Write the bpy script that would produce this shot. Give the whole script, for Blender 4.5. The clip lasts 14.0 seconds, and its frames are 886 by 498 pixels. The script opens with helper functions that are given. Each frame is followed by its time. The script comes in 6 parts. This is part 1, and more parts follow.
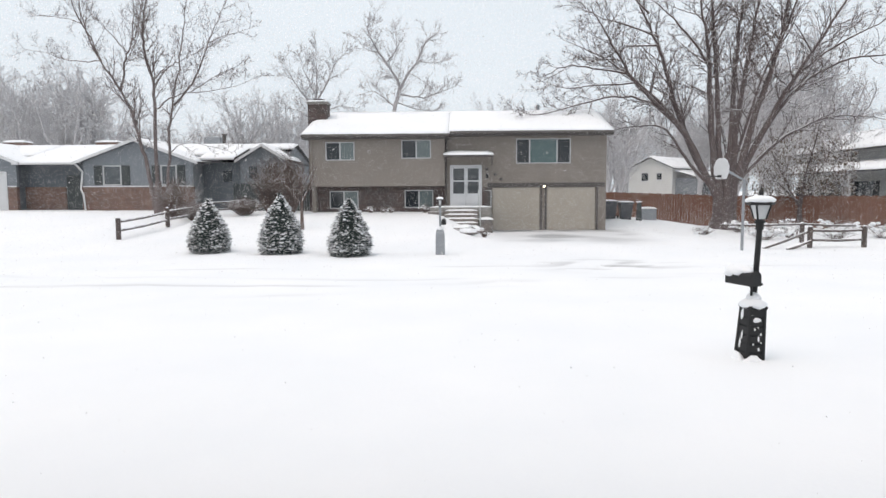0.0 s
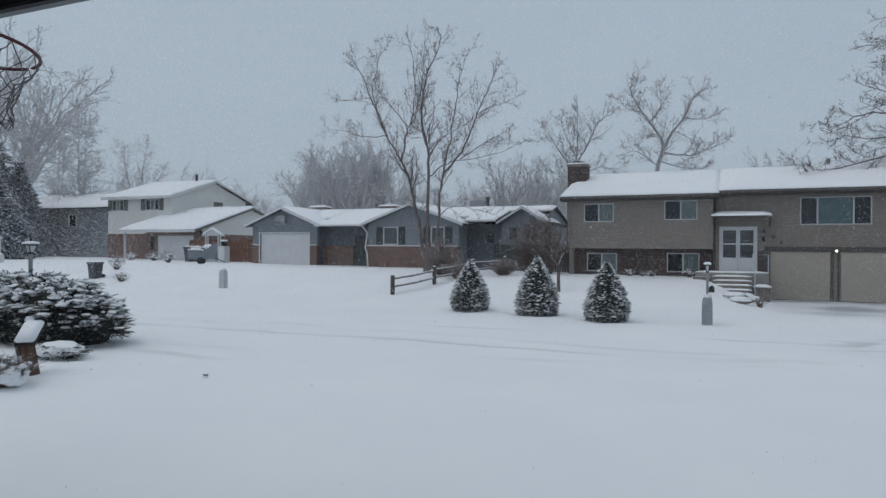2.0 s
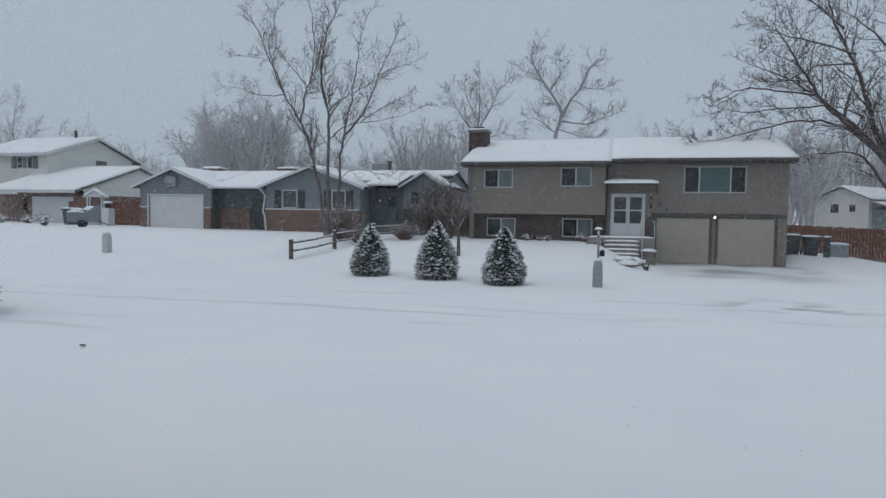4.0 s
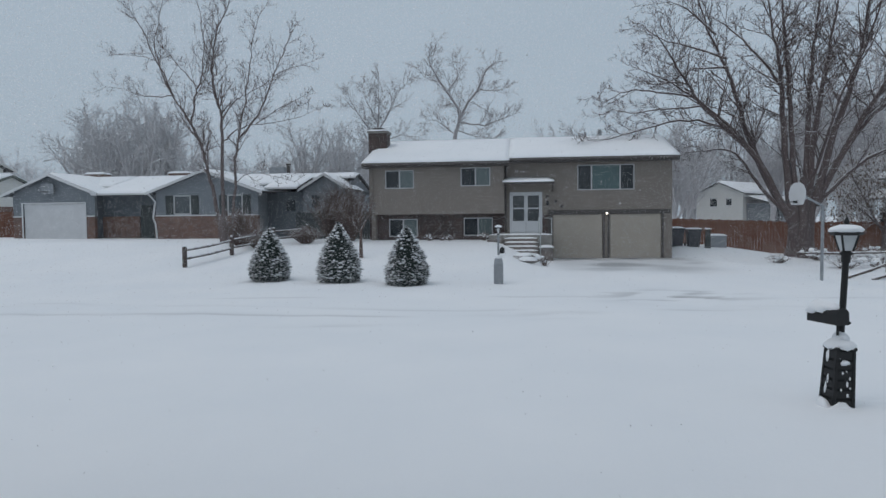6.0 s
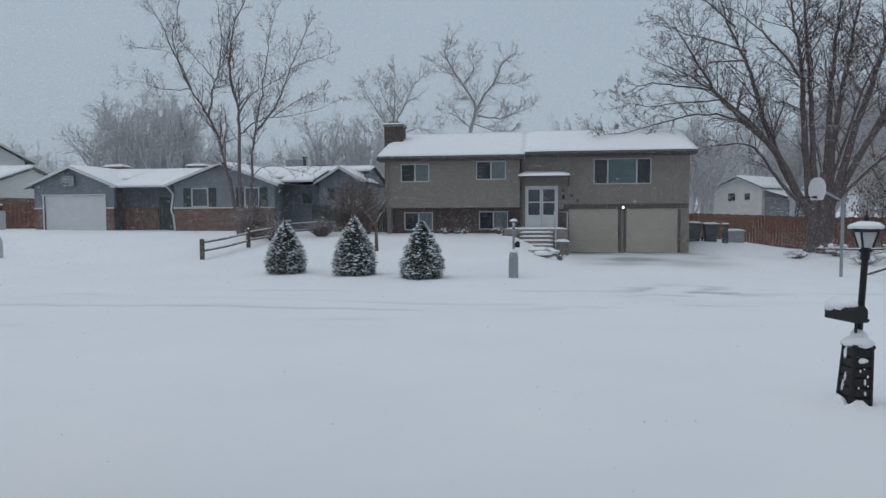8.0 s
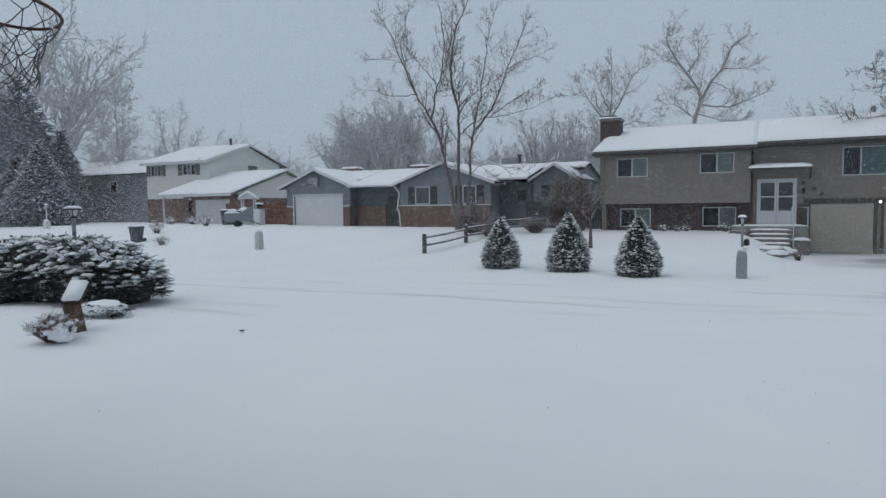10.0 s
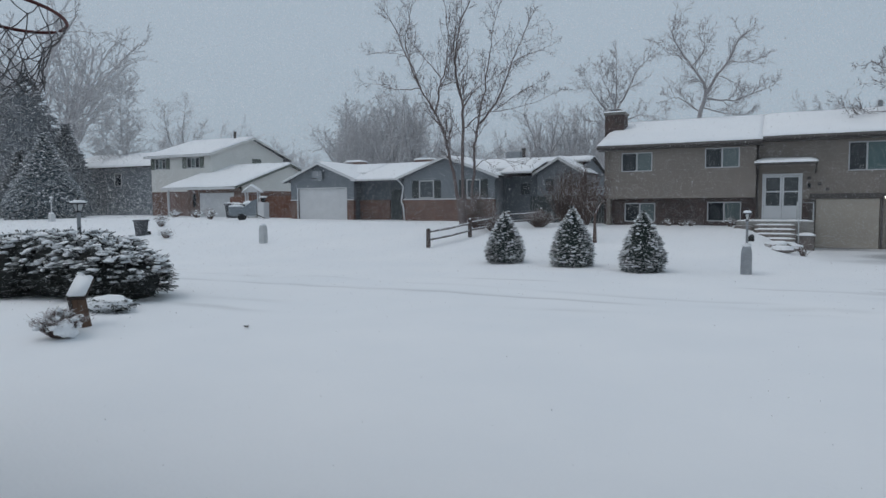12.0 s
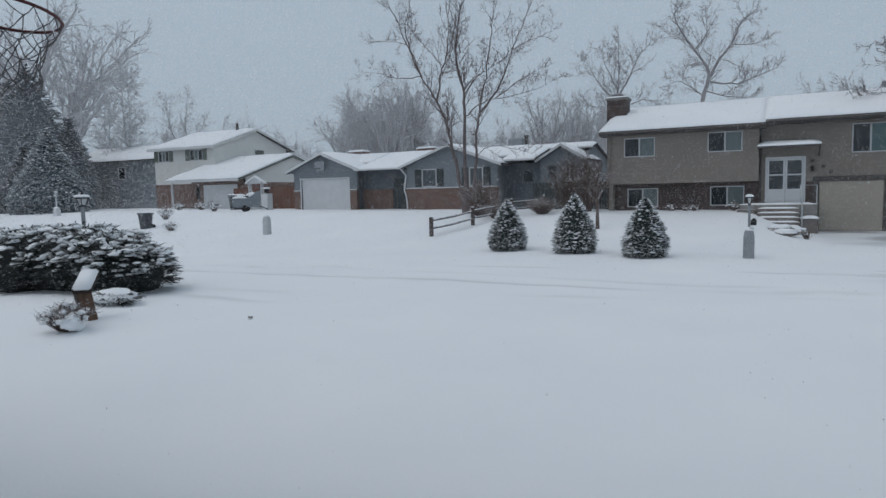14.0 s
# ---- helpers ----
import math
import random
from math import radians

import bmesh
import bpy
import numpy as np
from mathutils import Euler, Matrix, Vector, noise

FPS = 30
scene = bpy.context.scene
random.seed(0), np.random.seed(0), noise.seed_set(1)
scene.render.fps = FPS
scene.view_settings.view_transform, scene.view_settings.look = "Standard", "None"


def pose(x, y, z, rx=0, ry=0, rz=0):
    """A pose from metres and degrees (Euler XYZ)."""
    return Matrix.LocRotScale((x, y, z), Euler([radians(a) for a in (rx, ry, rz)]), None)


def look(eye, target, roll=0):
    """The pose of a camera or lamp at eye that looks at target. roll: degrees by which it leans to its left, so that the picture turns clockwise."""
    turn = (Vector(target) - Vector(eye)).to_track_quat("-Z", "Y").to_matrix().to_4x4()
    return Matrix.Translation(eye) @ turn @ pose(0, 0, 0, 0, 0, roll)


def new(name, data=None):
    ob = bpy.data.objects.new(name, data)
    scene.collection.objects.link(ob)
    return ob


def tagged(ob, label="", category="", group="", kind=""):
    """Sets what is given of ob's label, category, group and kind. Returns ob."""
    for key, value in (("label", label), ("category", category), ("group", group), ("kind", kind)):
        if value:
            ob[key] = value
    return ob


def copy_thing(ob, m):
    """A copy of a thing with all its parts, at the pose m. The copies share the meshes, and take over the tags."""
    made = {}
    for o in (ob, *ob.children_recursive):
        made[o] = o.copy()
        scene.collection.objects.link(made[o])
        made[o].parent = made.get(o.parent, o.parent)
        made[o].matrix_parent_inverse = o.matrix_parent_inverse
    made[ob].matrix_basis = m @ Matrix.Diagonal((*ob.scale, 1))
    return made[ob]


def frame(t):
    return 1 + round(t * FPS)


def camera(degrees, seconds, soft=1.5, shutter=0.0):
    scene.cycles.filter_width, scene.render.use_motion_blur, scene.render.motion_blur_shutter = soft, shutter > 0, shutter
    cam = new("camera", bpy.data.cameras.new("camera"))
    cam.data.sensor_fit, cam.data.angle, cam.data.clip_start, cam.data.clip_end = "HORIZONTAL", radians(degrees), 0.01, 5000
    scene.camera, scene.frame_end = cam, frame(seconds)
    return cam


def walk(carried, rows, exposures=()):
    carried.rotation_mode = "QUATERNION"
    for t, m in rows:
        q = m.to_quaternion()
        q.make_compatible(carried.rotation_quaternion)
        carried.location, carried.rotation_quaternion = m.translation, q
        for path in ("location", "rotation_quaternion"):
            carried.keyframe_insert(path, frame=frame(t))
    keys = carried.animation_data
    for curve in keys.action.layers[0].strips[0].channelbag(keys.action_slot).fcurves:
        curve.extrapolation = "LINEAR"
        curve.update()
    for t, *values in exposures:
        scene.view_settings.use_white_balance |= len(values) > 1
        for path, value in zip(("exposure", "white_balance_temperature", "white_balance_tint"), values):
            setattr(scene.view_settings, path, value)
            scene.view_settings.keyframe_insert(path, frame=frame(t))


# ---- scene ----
cam = camera(67.6, 14.0)
PATH = [
    (0, (0.86, 1.176, 1.948), (0.808, 3.168, 1.776), -0.3),
    (0.5, (0.834, 1.293, 2.035), (0.556, 3.267, 1.883), 0.3),
    (1, (0.768, 1.506, 2.05), (0.342, 3.456, 1.919), 0.3),
    (1.5, (0.697, 1.561, 2.056), (0.26, 3.512, 2.025), 0.4),
    (2, (0.823, 1.392, 2.049), (0.027, 3.227, 2.055), 0.5),
    (2.5, (0.875, 1.397, 2.051), (0.031, 3.21, 2.062), 0.8),
    (3, (0.864, 1.404, 2.06), (0.022, 3.218, 2.066), 1.0),
    (3.5, (0.884, 1.397, 2.049), (0.084, 3.23, 2.032), 1.1),
    (4, (0.889, 1.513, 2.032), (0.37, 3.442, 1.935), 0.9),
    (4.2, (0.894, 1.526, 2.034), (0.488, 3.482, 1.93), 0.9),
    (6.3, (0.969, 1.563, 1.985), (0.735, 3.547, 1.896), -0.5),
    (6.5, (0.977, 1.57, 1.991), (0.741, 3.554, 1.903), -0.3),
    (7, (1.003, 1.602, 1.985), (0.764, 3.586, 1.894), -0.1),
    (7.5, (0.993, 1.596, 1.989), (0.754, 3.579, 1.888), -0.1),
    (8, (0.958, 1.526, 2.003), (0.676, 3.503, 1.893), -0.3),
    (8.5, (0.901, 1.417, 1.957), (0.454, 3.363, 1.838), -1.0),
    (9, (0.946, 1.396, 1.943), (0.242, 3.265, 1.84), -1.2),
    (9.2, (0.96, 1.381, 1.943), (0.173, 3.217, 1.85), -1.2),
    (11.3, (0.984, 1.345, 2.032), (0.063, 3.115, 1.9), -0.4),
    (11.5, (0.97, 1.349, 2.031), (0.058, 3.125, 1.904), -0.3),
    (12, (0.972, 1.358, 2.031), (0.074, 3.14, 1.896), -0.4),
    (12.5, (0.957, 1.356, 2.024), (0.069, 3.142, 1.878), -0.6),
    (13, (0.946, 1.369, 2.027), (0.06, 3.155, 1.868), -0.8),
    (13.5, (1.014, 1.337, 2.036), (0.118, 3.118, 1.876), -1.0),
    (14, (1.062, 1.326, 2.042), (0.152, 3.099, 1.872), -1.3),
]
walk(cam, [(t, look(eye, goal, roll)) for t, eye, goal, roll in PATH], exposures=[
    (0.0, 0.95, 7350, 16), (0.3, 0.76, 7100, 14), (0.6, 0.46, 6950, 12), (1.0, 0.18, 6700, 11), (1.5, 0.04, 6600, 11), (2.0, -0.03, 6420, 11), (14.0, -0.03, 6420, 11)])

# ---- sky and light: a heavy overcast with falling snow ----
world = bpy.data.worlds.new("overcast_sky")
scene.world = world
world.use_nodes = True
wn, wl = world.node_tree.nodes, world.node_tree.links
wn.clear()
w_out = wn.new("ShaderNodeOutputWorld")
sky = wn.new("ShaderNodeTexSky")
sky.sky_type, sky.sun_disc = "NISHITA", False
sky.sun_elevation, sky.sun_rotation = radians(66), radians(230)
sky.dust_density = 10.0
sky.air_density = 0.4
w_sky = wn.new("ShaderNodeBackground")
w_sky.inputs["Strength"].default_value = 0.02
w_cloud = wn.new("ShaderNodeBackground")
w_cloud.inputs["Strength"].default_value = 1.0
w_noise = wn.new("ShaderNodeTexNoise")
w_noise.inputs["Scale"].default_value = 1.6
w_noise.inputs["Detail"].default_value = 3.0
w_map = wn.new("ShaderNodeMapping")
w_map.inputs["Scale"].default_value = (1.0, 1.0, 3.0)
w_tex = wn.new("ShaderNodeTexCoord")
w_ramp = wn.new("ShaderNodeValToRGB")
w_ramp.color_ramp.elements[0].position, w_ramp.color_ramp.elements[0].color = 0.3, (0.336, 0.412, 0.476, 1)
w_ramp.color_ramp.elements[1].position, w_ramp.color_ramp.elements[1].color = 0.7, (0.362, 0.440, 0.505, 1)
w_add = wn.new("ShaderNodeAddShader")
wl.new(w_tex.outputs["Generated"], w_map.inputs["Vector"])
wl.new(w_map.outputs["Vector"], w_noise.inputs["Vector"])
wl.new(w_noise.outputs["Fac"], w_ramp.inputs["Fac"])
wl.new(w_ramp.outputs["Color"], w_cloud.inputs["Color"])
wl.new(sky.outputs["Color"], w_sky.inputs["Color"])
wl.new(w_sky.outputs["Background"], w_add.inputs[0])
wl.new(w_cloud.outputs["Background"], w_add.inputs[1])
wl.new(w_add.outputs["Shader"], w_out.inputs["Surface"])

sun_data = bpy.data.lights.new("sun", "SUN")
sun_data.energy, sun_data.angle, sun_data.color = 0.12, radians(50), (0.96, 0.98, 1.0)
sun = new("sun", sun_data)
sun.matrix_world = look((-22, 2, 60), (0, 20, 0))


# ---- materials ----
def shader(name, base, base2=None, rough=0.8, scale=6.0, fine=60.0, bump=0.15, metal=0.0, snow=0.0, snow_edge=0.55,
           stripes=None, bricks=None, stretch=(1, 1, 1), streak=0.0):
    """A weathered surface: two base colours mixed by coarse and fine noise, optional boards or bricks, and snow lying on what faces up."""
    m = bpy.data.materials.new(name)
    m.use_nodes = True
    n, l = m.node_tree.nodes, m.node_tree.links
    p = n["Principled BSDF"]
    base2 = base2 or tuple(c * 0.78 for c in base)
    tc = n.new("ShaderNodeTexCoord")
    mp = n.new("ShaderNodeMapping")
    mp.inputs["Scale"].default_value = stretch
    l.new(tc.outputs["Object"], mp.inputs["Vector"])
    coarse = n.new("ShaderNodeTexNoise")
    coarse.inputs["Scale"].default_value, coarse.inputs["Detail"].default_value = scale, 5
    small = n.new("ShaderNodeTexNoise")
    small.inputs["Scale"].default_value, small.inputs["Detail"].default_value = fine, 4
    l.new(mp.outputs["Vector"], coarse.inputs["Vector"])
    l.new(mp.outputs["Vector"], small.inputs["Vector"])
    both = n.new("ShaderNodeMath")
    both.operation = "MULTIPLY_ADD"
    l.new(small.outputs["Fac"], both.inputs[0])
    both.inputs[1].default_value = 0.5
    half = n.new("ShaderNodeMath")
    half.operation = "MULTIPLY"
    l.new(coarse.outputs["Fac"], half.inputs[0])
    half.inputs[1].default_value = 0.7
    l.new(half.outputs[0], both.inputs[2])
    ramp = n.new("ShaderNodeValToRGB")
    ramp.color_ramp.elements[0].position, ramp.color_ramp.elements[1].position = 0.38, 0.82
    ramp.color_ramp.elements[0].color, ramp.color_ramp.elements[1].color = (*base2, 1), (*base, 1)
    l.new(both.outputs[0], ramp.inputs["Fac"])
    colour, height = ramp.outputs["Color"], both.outputs[0]
    if bricks:
        brick = n.new("ShaderNodeTexBrick")
        brick.inputs["Scale"].default_value = 1.0
        brick.inputs["Brick Width"].default_value, brick.inputs["Row Height"].default_value = bricks[0], bricks[1]
        brick.inputs["Mortar Size"].default_value = bricks[2]
        brick.inputs["Color1"].default_value, brick.inputs["Color2"].default_value = (*base, 1), (*base2, 1)
        brick.inputs["Mortar"].default_value = (*bricks[3], 1)
        brick.inputs["Bias"].default_value = -0.1
        swap = n.new("ShaderNodeMapping")
        swap.inputs["Rotation"].default_value = (radians(-90), 0, 0) if len(bricks) < 5 else (radians(-90), 0, radians(90))
        l.new(tc.outputs["Object"], swap.inputs["Vector"])
        l.new(swap.outputs["Vector"], brick.inputs["Vector"])
        mix = n.new("ShaderNodeMixRGB")
        mix.blend_type, mix.inputs["Fac"].default_value = "MULTIPLY", 0.55
        l.new(brick.outputs["Color"], mix.inputs["Color1"])
        vary = n.new("ShaderNodeValToRGB")
        vary.color_ramp.elements[0].position, vary.color_ramp.elements[1].position = 0.35, 0.75
        vary.color_ramp.elements[0].color, vary.color_ramp.elements[1].color = (0.45, 0.42, 0.4, 1), (1, 1, 1, 1)
        l.new(both.outputs[0], vary.inputs["Fac"])
        l.new(vary.outputs["Color"], mix.inputs["Color2"])
        colour, height = mix.outputs["Color"], brick.outputs["Fac"]
    if stripes:
        axis, pitch, depth = stripes
        sep = n.new("ShaderNodeSeparateXYZ")
        l.new(tc.outputs["Object"], sep.inputs["Vector"])
        frac = n.new("ShaderNodeMath")
        frac.operation = "MULTIPLY"
        frac.inputs[1].default_value = 1.0 / pitch
        l.new(sep.outputs[axis], frac.inputs[0])
        fr = n.new("ShaderNodeMath")
        fr.operation = "FRACT"
        l.new(frac.outputs[0], fr.inputs[0])
        gap = n.new("ShaderNodeMath")
        gap.operation = "GREATER_THAN"
        gap.inputs[1].default_value = 0.1
        l.new(fr.outputs[0], gap.inputs[0])
        dark = n.new("ShaderNodeMixRGB")
        dark.blend_type = "MULTIPLY"
        dark.inputs["Fac"].default_value = depth
        l.new(colour, dark.inputs["Color1"])
        l.new(gap.outputs[0], dark.inputs["Color2"])
        colour, height = dark.outputs["Color"], fr.outputs[0]
    rough_socket = None
    if snow:
        geo = n.new("ShaderNodeNewGeometry")
        up = n.new("ShaderNodeSeparateXYZ")
        l.new(geo.outputs["Normal"], up.inputs["Vector"])
        drift = n.new("ShaderNodeTexNoise")
        drift.inputs["Scale"].default_value, drift.inputs["Detail"].default_value = 11.0, 4
        l.new(geo.outputs["Position"], drift.inputs["Vector"])
        lift = n.new("ShaderNodeMath")
        lift.operation = "MULTIPLY_ADD"
        lift.inputs[1].default_value = 0.9
        l.new(drift.outputs["Fac"], lift.inputs[0])
        l.new(up.outputs["Z"], lift.inputs[2])
        edge = n.new("ShaderNodeMapRange")
        edge.inputs["From Min"].default_value = snow_edge + 0.45
        edge.inputs["From Max"].default_value = snow_edge + 0.65
        edge.inputs["To Max"].default_value = snow
        l.new(lift.outputs[0], edge.inputs["Value"])
        cover = n.new("ShaderNodeMixRGB")
        l.new(edge.outputs["Result"], cover.inputs["Fac"])
        l.new(colour, cover.inputs["Color1"])
        cover.inputs["Color2"].default_value = (0.84, 0.86, 0.88, 1)
        colour = cover.outputs["Color"]
    l.new(colour, p.inputs["Base Color"])
    p.inputs["Roughness"].default_value, p.inputs["Metallic"].default_value = rough, metal
    if bump:
        b = n.new("ShaderNodeBump")
        b.inputs["Strength"].default_value, b.inputs["Distance"].default_value = bump, 0.02
        l.new(height, b.inputs["Height"])
        l.new(b.outputs["Normal"], p.inputs["Normal"])
    return m


def glass(name, tint, rough=0.04):
    """A window pane: dark behind, with the sky in its gloss."""
    m = bpy.data.materials.new(name)
    m.use_nodes = True
    p = m.node_tree.nodes["Principled BSDF"]
    n, l = m.node_tree.nodes, m.node_tree.links
    tex = n.new("ShaderNodeTexNoise")
    tex.inputs["Scale"].default_value = 0.9
    ramp = n.new("ShaderNodeValToRGB")
    ramp.color_ramp.elements[0].color = (*[c * 0.6 for c in tint], 1)
    ramp.color_ramp.elements[1].color = (*tint, 1)
    l.new(tex.outputs["Fac"], ramp.inputs["Fac"])
    l.new(ramp.outputs["Color"], p.inputs["Base Color"])
    p.inputs["Roughness"].default_value, p.inputs["IOR"].default_value = rough, 1.5
    return m


def snow_shader(name, marks_and_shade=0.0):
    """Settled snow: white with a faint blue cast, a fine grain, wind ripples and, on the street, faint wheel marks with
    their groove shade painted in.
    """
    m = bpy.data.materials.new(name)
    m.use_nodes = True
    n, l = m.node_tree.nodes, m.node_tree.links
    p = n["Principled BSDF"]
    geo = n.new("ShaderNodeNewGeometry")
    big = n.new("ShaderNodeTexNoise")
    big.inputs["Scale"].default_value, big.inputs["Detail"].default_value = 0.35, 4
    grain = n.new("ShaderNodeTexNoise")
    grain.inputs["Scale"].default_value, grain.inputs["Detail"].default_value = 25.0, 5
    for t in (big, grain):
        l.new(geo.outputs["Position"], t.inputs["Vector"])
    ramp = n.new("ShaderNodeValToRGB")
    ramp.color_ramp.elements[0].position, ramp.color_ramp.elements[0].color = 0.3, (0.835, 0.86, 0.885, 1)
    ramp.color_ramp.elements[1].position, ramp.color_ramp.elements[1].color = 0.7, (0.885, 0.9, 0.915, 1)
    l.new(big.outputs["Fac"], ramp.inputs["Fac"])
    colour = ramp.outputs["Color"]
    if marks_and_shade:
        attr = n.new("ShaderNodeAttribute")
        attr.attribute_name = "scrape_shade"
        mix = n.new("ShaderNodeMixRGB")
        l.new(attr.outputs["Fac"], mix.inputs["Fac"])
        l.new(colour, mix.inputs["Color1"])
        mix.inputs["Color2"].default_value = (0.34, 0.35, 0.36, 1)
        colour = mix.outputs["Color"]
    l.new(colour, p.inputs["Base Color"])
    p.inputs["Roughness"].default_value = 0.75
    p.inputs["Specular IOR Level"].default_value = 0.25
    b = n.new("ShaderNodeBump")
    b.inputs["Strength"].default_value, b.inputs["Distance"].default_value = 0.18, 0.03
    l.new(grain.outputs["Fac"], b.inputs["Height"])
    l.new(b.outputs["Normal"], p.inputs["Normal"])
    return m


SNOW = snow_shader("settled_snow")
GROUND_SNOW = snow_shader("ground_snow", marks_and_shade=1.0)
TAUPE = shader("taupe_siding", (0.235, 0.205, 0.180), (0.20, 0.175, 0.155), stripes=(2, 0.2, 0.12), scale=1.2, bump=0.3)
DARK_TRIM = shader("dark_brown_trim", (0.085, 0.075, 0.07), rough=0.6, scale=3)
DARK_BRICK = shader("dark_red_brown_brick", (0.085, 0.05, 0.044), (0.04, 0.03, 0.03), bricks=(0.22, 0.075, 0.008, (0.15, 0.13, 0.12)), scale=3)
RED_BRICK = shader("red_brick", (0.205, 0.108, 0.08), (0.115, 0.068, 0.056), bricks=(0.22, 0.075, 0.009, (0.24, 0.2, 0.18)), scale=2.5)
RED_BRICK_SIDE = shader("red_brick_side", (0.205, 0.108, 0.08), (0.115, 0.068, 0.056), bricks=(0.22, 0.075, 0.009, (0.24, 0.2, 0.18), 1), scale=2.5)
BEIGE_DOOR = shader("beige_garage_paint", (0.385, 0.345, 0.29), (0.335, 0.30, 0.255), scale=1.5, bump=0.06, rough=0.55)
WHITE_PAINT = shader("white_paint", (0.64, 0.65, 0.66), (0.54, 0.55, 0.56), scale=2, bump=0.05, rough=0.5)
GREY_SIDING = shader("blue_grey_siding", (0.215, 0.237, 0.258), (0.18, 0.20, 0.22), stripes=(2, 0.2, 0.12), scale=1.2, bump=0.3)
# Darker copy of the blue-grey siding: recess and soffit shade put into colour.
SHADED_SIDING = shader("shaded_blue_grey_siding", (0.13, 0.147, 0.163), (0.10, 0.113, 0.126), stripes=(2, 0.2, 0.12), scale=1.2)
CREAM_SIDING = shader("cream_siding", (0.70, 0.70, 0.67), (0.63, 0.63, 0.60), stripes=(2, 0.2, 0.1), scale=1.2, bump=0.25)
SHUTTER = shader("dark_shutter_paint", (0.05, 0.06, 0.06), rough=0.6)
GREEN_SHUTTER = shader("grey_green_shutter_paint", (0.13, 0.15, 0.13), rough=0.6)
ALUMINIUM = shader("white_aluminium", (0.52, 0.53, 0.53), (0.42, 0.43, 0.44), scale=3, bump=0.03, rough=0.45)
GLASS_DOOR = glass("grey_door_glass", (0.09, 0.1, 0.105), 0.1)
GLASS_DARK = glass("dark_window_glass", (0.03, 0.035, 0.04))
GLASS_BLIND = glass("window_glass_over_blind", (0.16, 0.20, 0.20), 0.12)
GLASS_SHADE = glass("window_glass_over_grey_shade", (0.10, 0.115, 0.125), 0.1)
GLASS_TEAL = glass("window_glass_over_teal_curtain", (0.10, 0.165, 0.165), 0.1)
CONCRETE = shader("weathered_concrete", (0.30, 0.29, 0.27), (0.2, 0.19, 0.18), scale=4, snow=0.95, snow_edge=0.3)
STONE = shader("grey_brown_stone", (0.22, 0.19, 0.17), (0.12, 0.105, 0.1), scale=5, bump=0.5, snow=0.95, snow_edge=0.35)
SHINGLE = shader("dark_asphalt_shingle", (0.06, 0.058, 0.06), scale=8, stripes=(2, 0.06, 0.3))
CEDAR = shader("red_cedar_boards", (0.20, 0.09, 0.056), (0.13, 0.06, 0.04), stretch=(1, 1, 0.12), scale=9, fine=45, bump=0.3)
RAIL_WOOD = shader("weathered_rail_wood", (0.115, 0.085, 0.075), (0.055, 0.045, 0.042), stretch=(1, 1, 0.3), scale=8, bump=0.5, snow=0.9, snow_edge=0.45)
BARK = shader("snow_dusted_grey_bark", (0.135, 0.103, 0.098), (0.072, 0.055, 0.054), stretch=(1, 1, 0.25), scale=12, bump=0.6, snow=0.9, snow_edge=0.5)
# Grey-brown bark made lighter, with a little haze put into the colour.
BARK_GREY_HAZED = shader("hazed_grey_brown_bark", (0.185, 0.148, 0.142), (0.10, 0.08, 0.078), stretch=(1, 1, 0.25), scale=12, bump=0.6, snow=0.9, snow_edge=0.5)
# Bark of far trees: base colours lightened to paint in the haze.
BARK_PALE_HAZE = shader("haze_paled_bark", (0.50, 0.49, 0.50), (0.39, 0.38, 0.39), stretch=(1, 1, 0.25), scale=6, bump=0.4, snow=0.8, snow_edge=0.4)
BARK_HAZE = shader("haze_dulled_bark", (0.40, 0.385, 0.39), (0.29, 0.275, 0.28), stretch=(1, 1, 0.25), scale=6, bump=0.4, snow=0.7, snow_edge=0.5)
# Far spruce needles, lightened so the colour itself carries distance haze.
NEEDLE_HAZED = shader("haze_paled_spruce_needles", (0.17, 0.185, 0.20), (0.12, 0.132, 0.145), scale=4, bump=0.3, snow=0.45, snow_edge=0.75)
NEEDLE = shader("spruce_needles", (0.036, 0.05, 0.042), (0.018, 0.027, 0.025), scale=9, bump=0.3, snow=0.85, snow_edge=0.66)
# Blue needles raised in tone, again with haze in the base colour.
NEEDLE_BLUE = shader("hazed_blue_spruce_needles", (0.11, 0.137, 0.153), (0.07, 0.09, 0.105), scale=4, bump=0.3, snow=0.6, snow_edge=0.68)
# Inner foliage is a darker green, so its shade sits in the colour.
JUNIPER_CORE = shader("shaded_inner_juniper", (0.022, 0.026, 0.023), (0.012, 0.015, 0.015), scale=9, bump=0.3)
JUNIPER = shader("juniper_foliage", (0.030, 0.036, 0.032), (0.014, 0.018, 0.018), scale=9, bump=0.3, snow=0.85, snow_edge=0.80)
TWIG = shader("dry_twigs", (0.15, 0.105, 0.09), (0.075, 0.055, 0.05), scale=12, snow=0.9, snow_edge=0.5)
LEAF = shader("dry_tan_leaves", (0.17, 0.115, 0.075), (0.09, 0.06, 0.045), scale=12, snow=0.7, snow_edge=0.5)
BLACK_METAL = shader("black_powder_coat", (0.012, 0.012, 0.013), (0.007, 0.007, 0.008), rough=0.6, scale=9, bump=0.1)
BLACK_PANEL = shader("black_slatted_panel", (0.013, 0.014, 0.016), (0.007, 0.008, 0.01), rough=0.75, scale=9, bump=0.2)
FROSTED_PANE = shader("frosted_lantern_pane", (0.62, 0.64, 0.64), (0.5, 0.52, 0.53), rough=0.25, scale=5, bump=0.0)
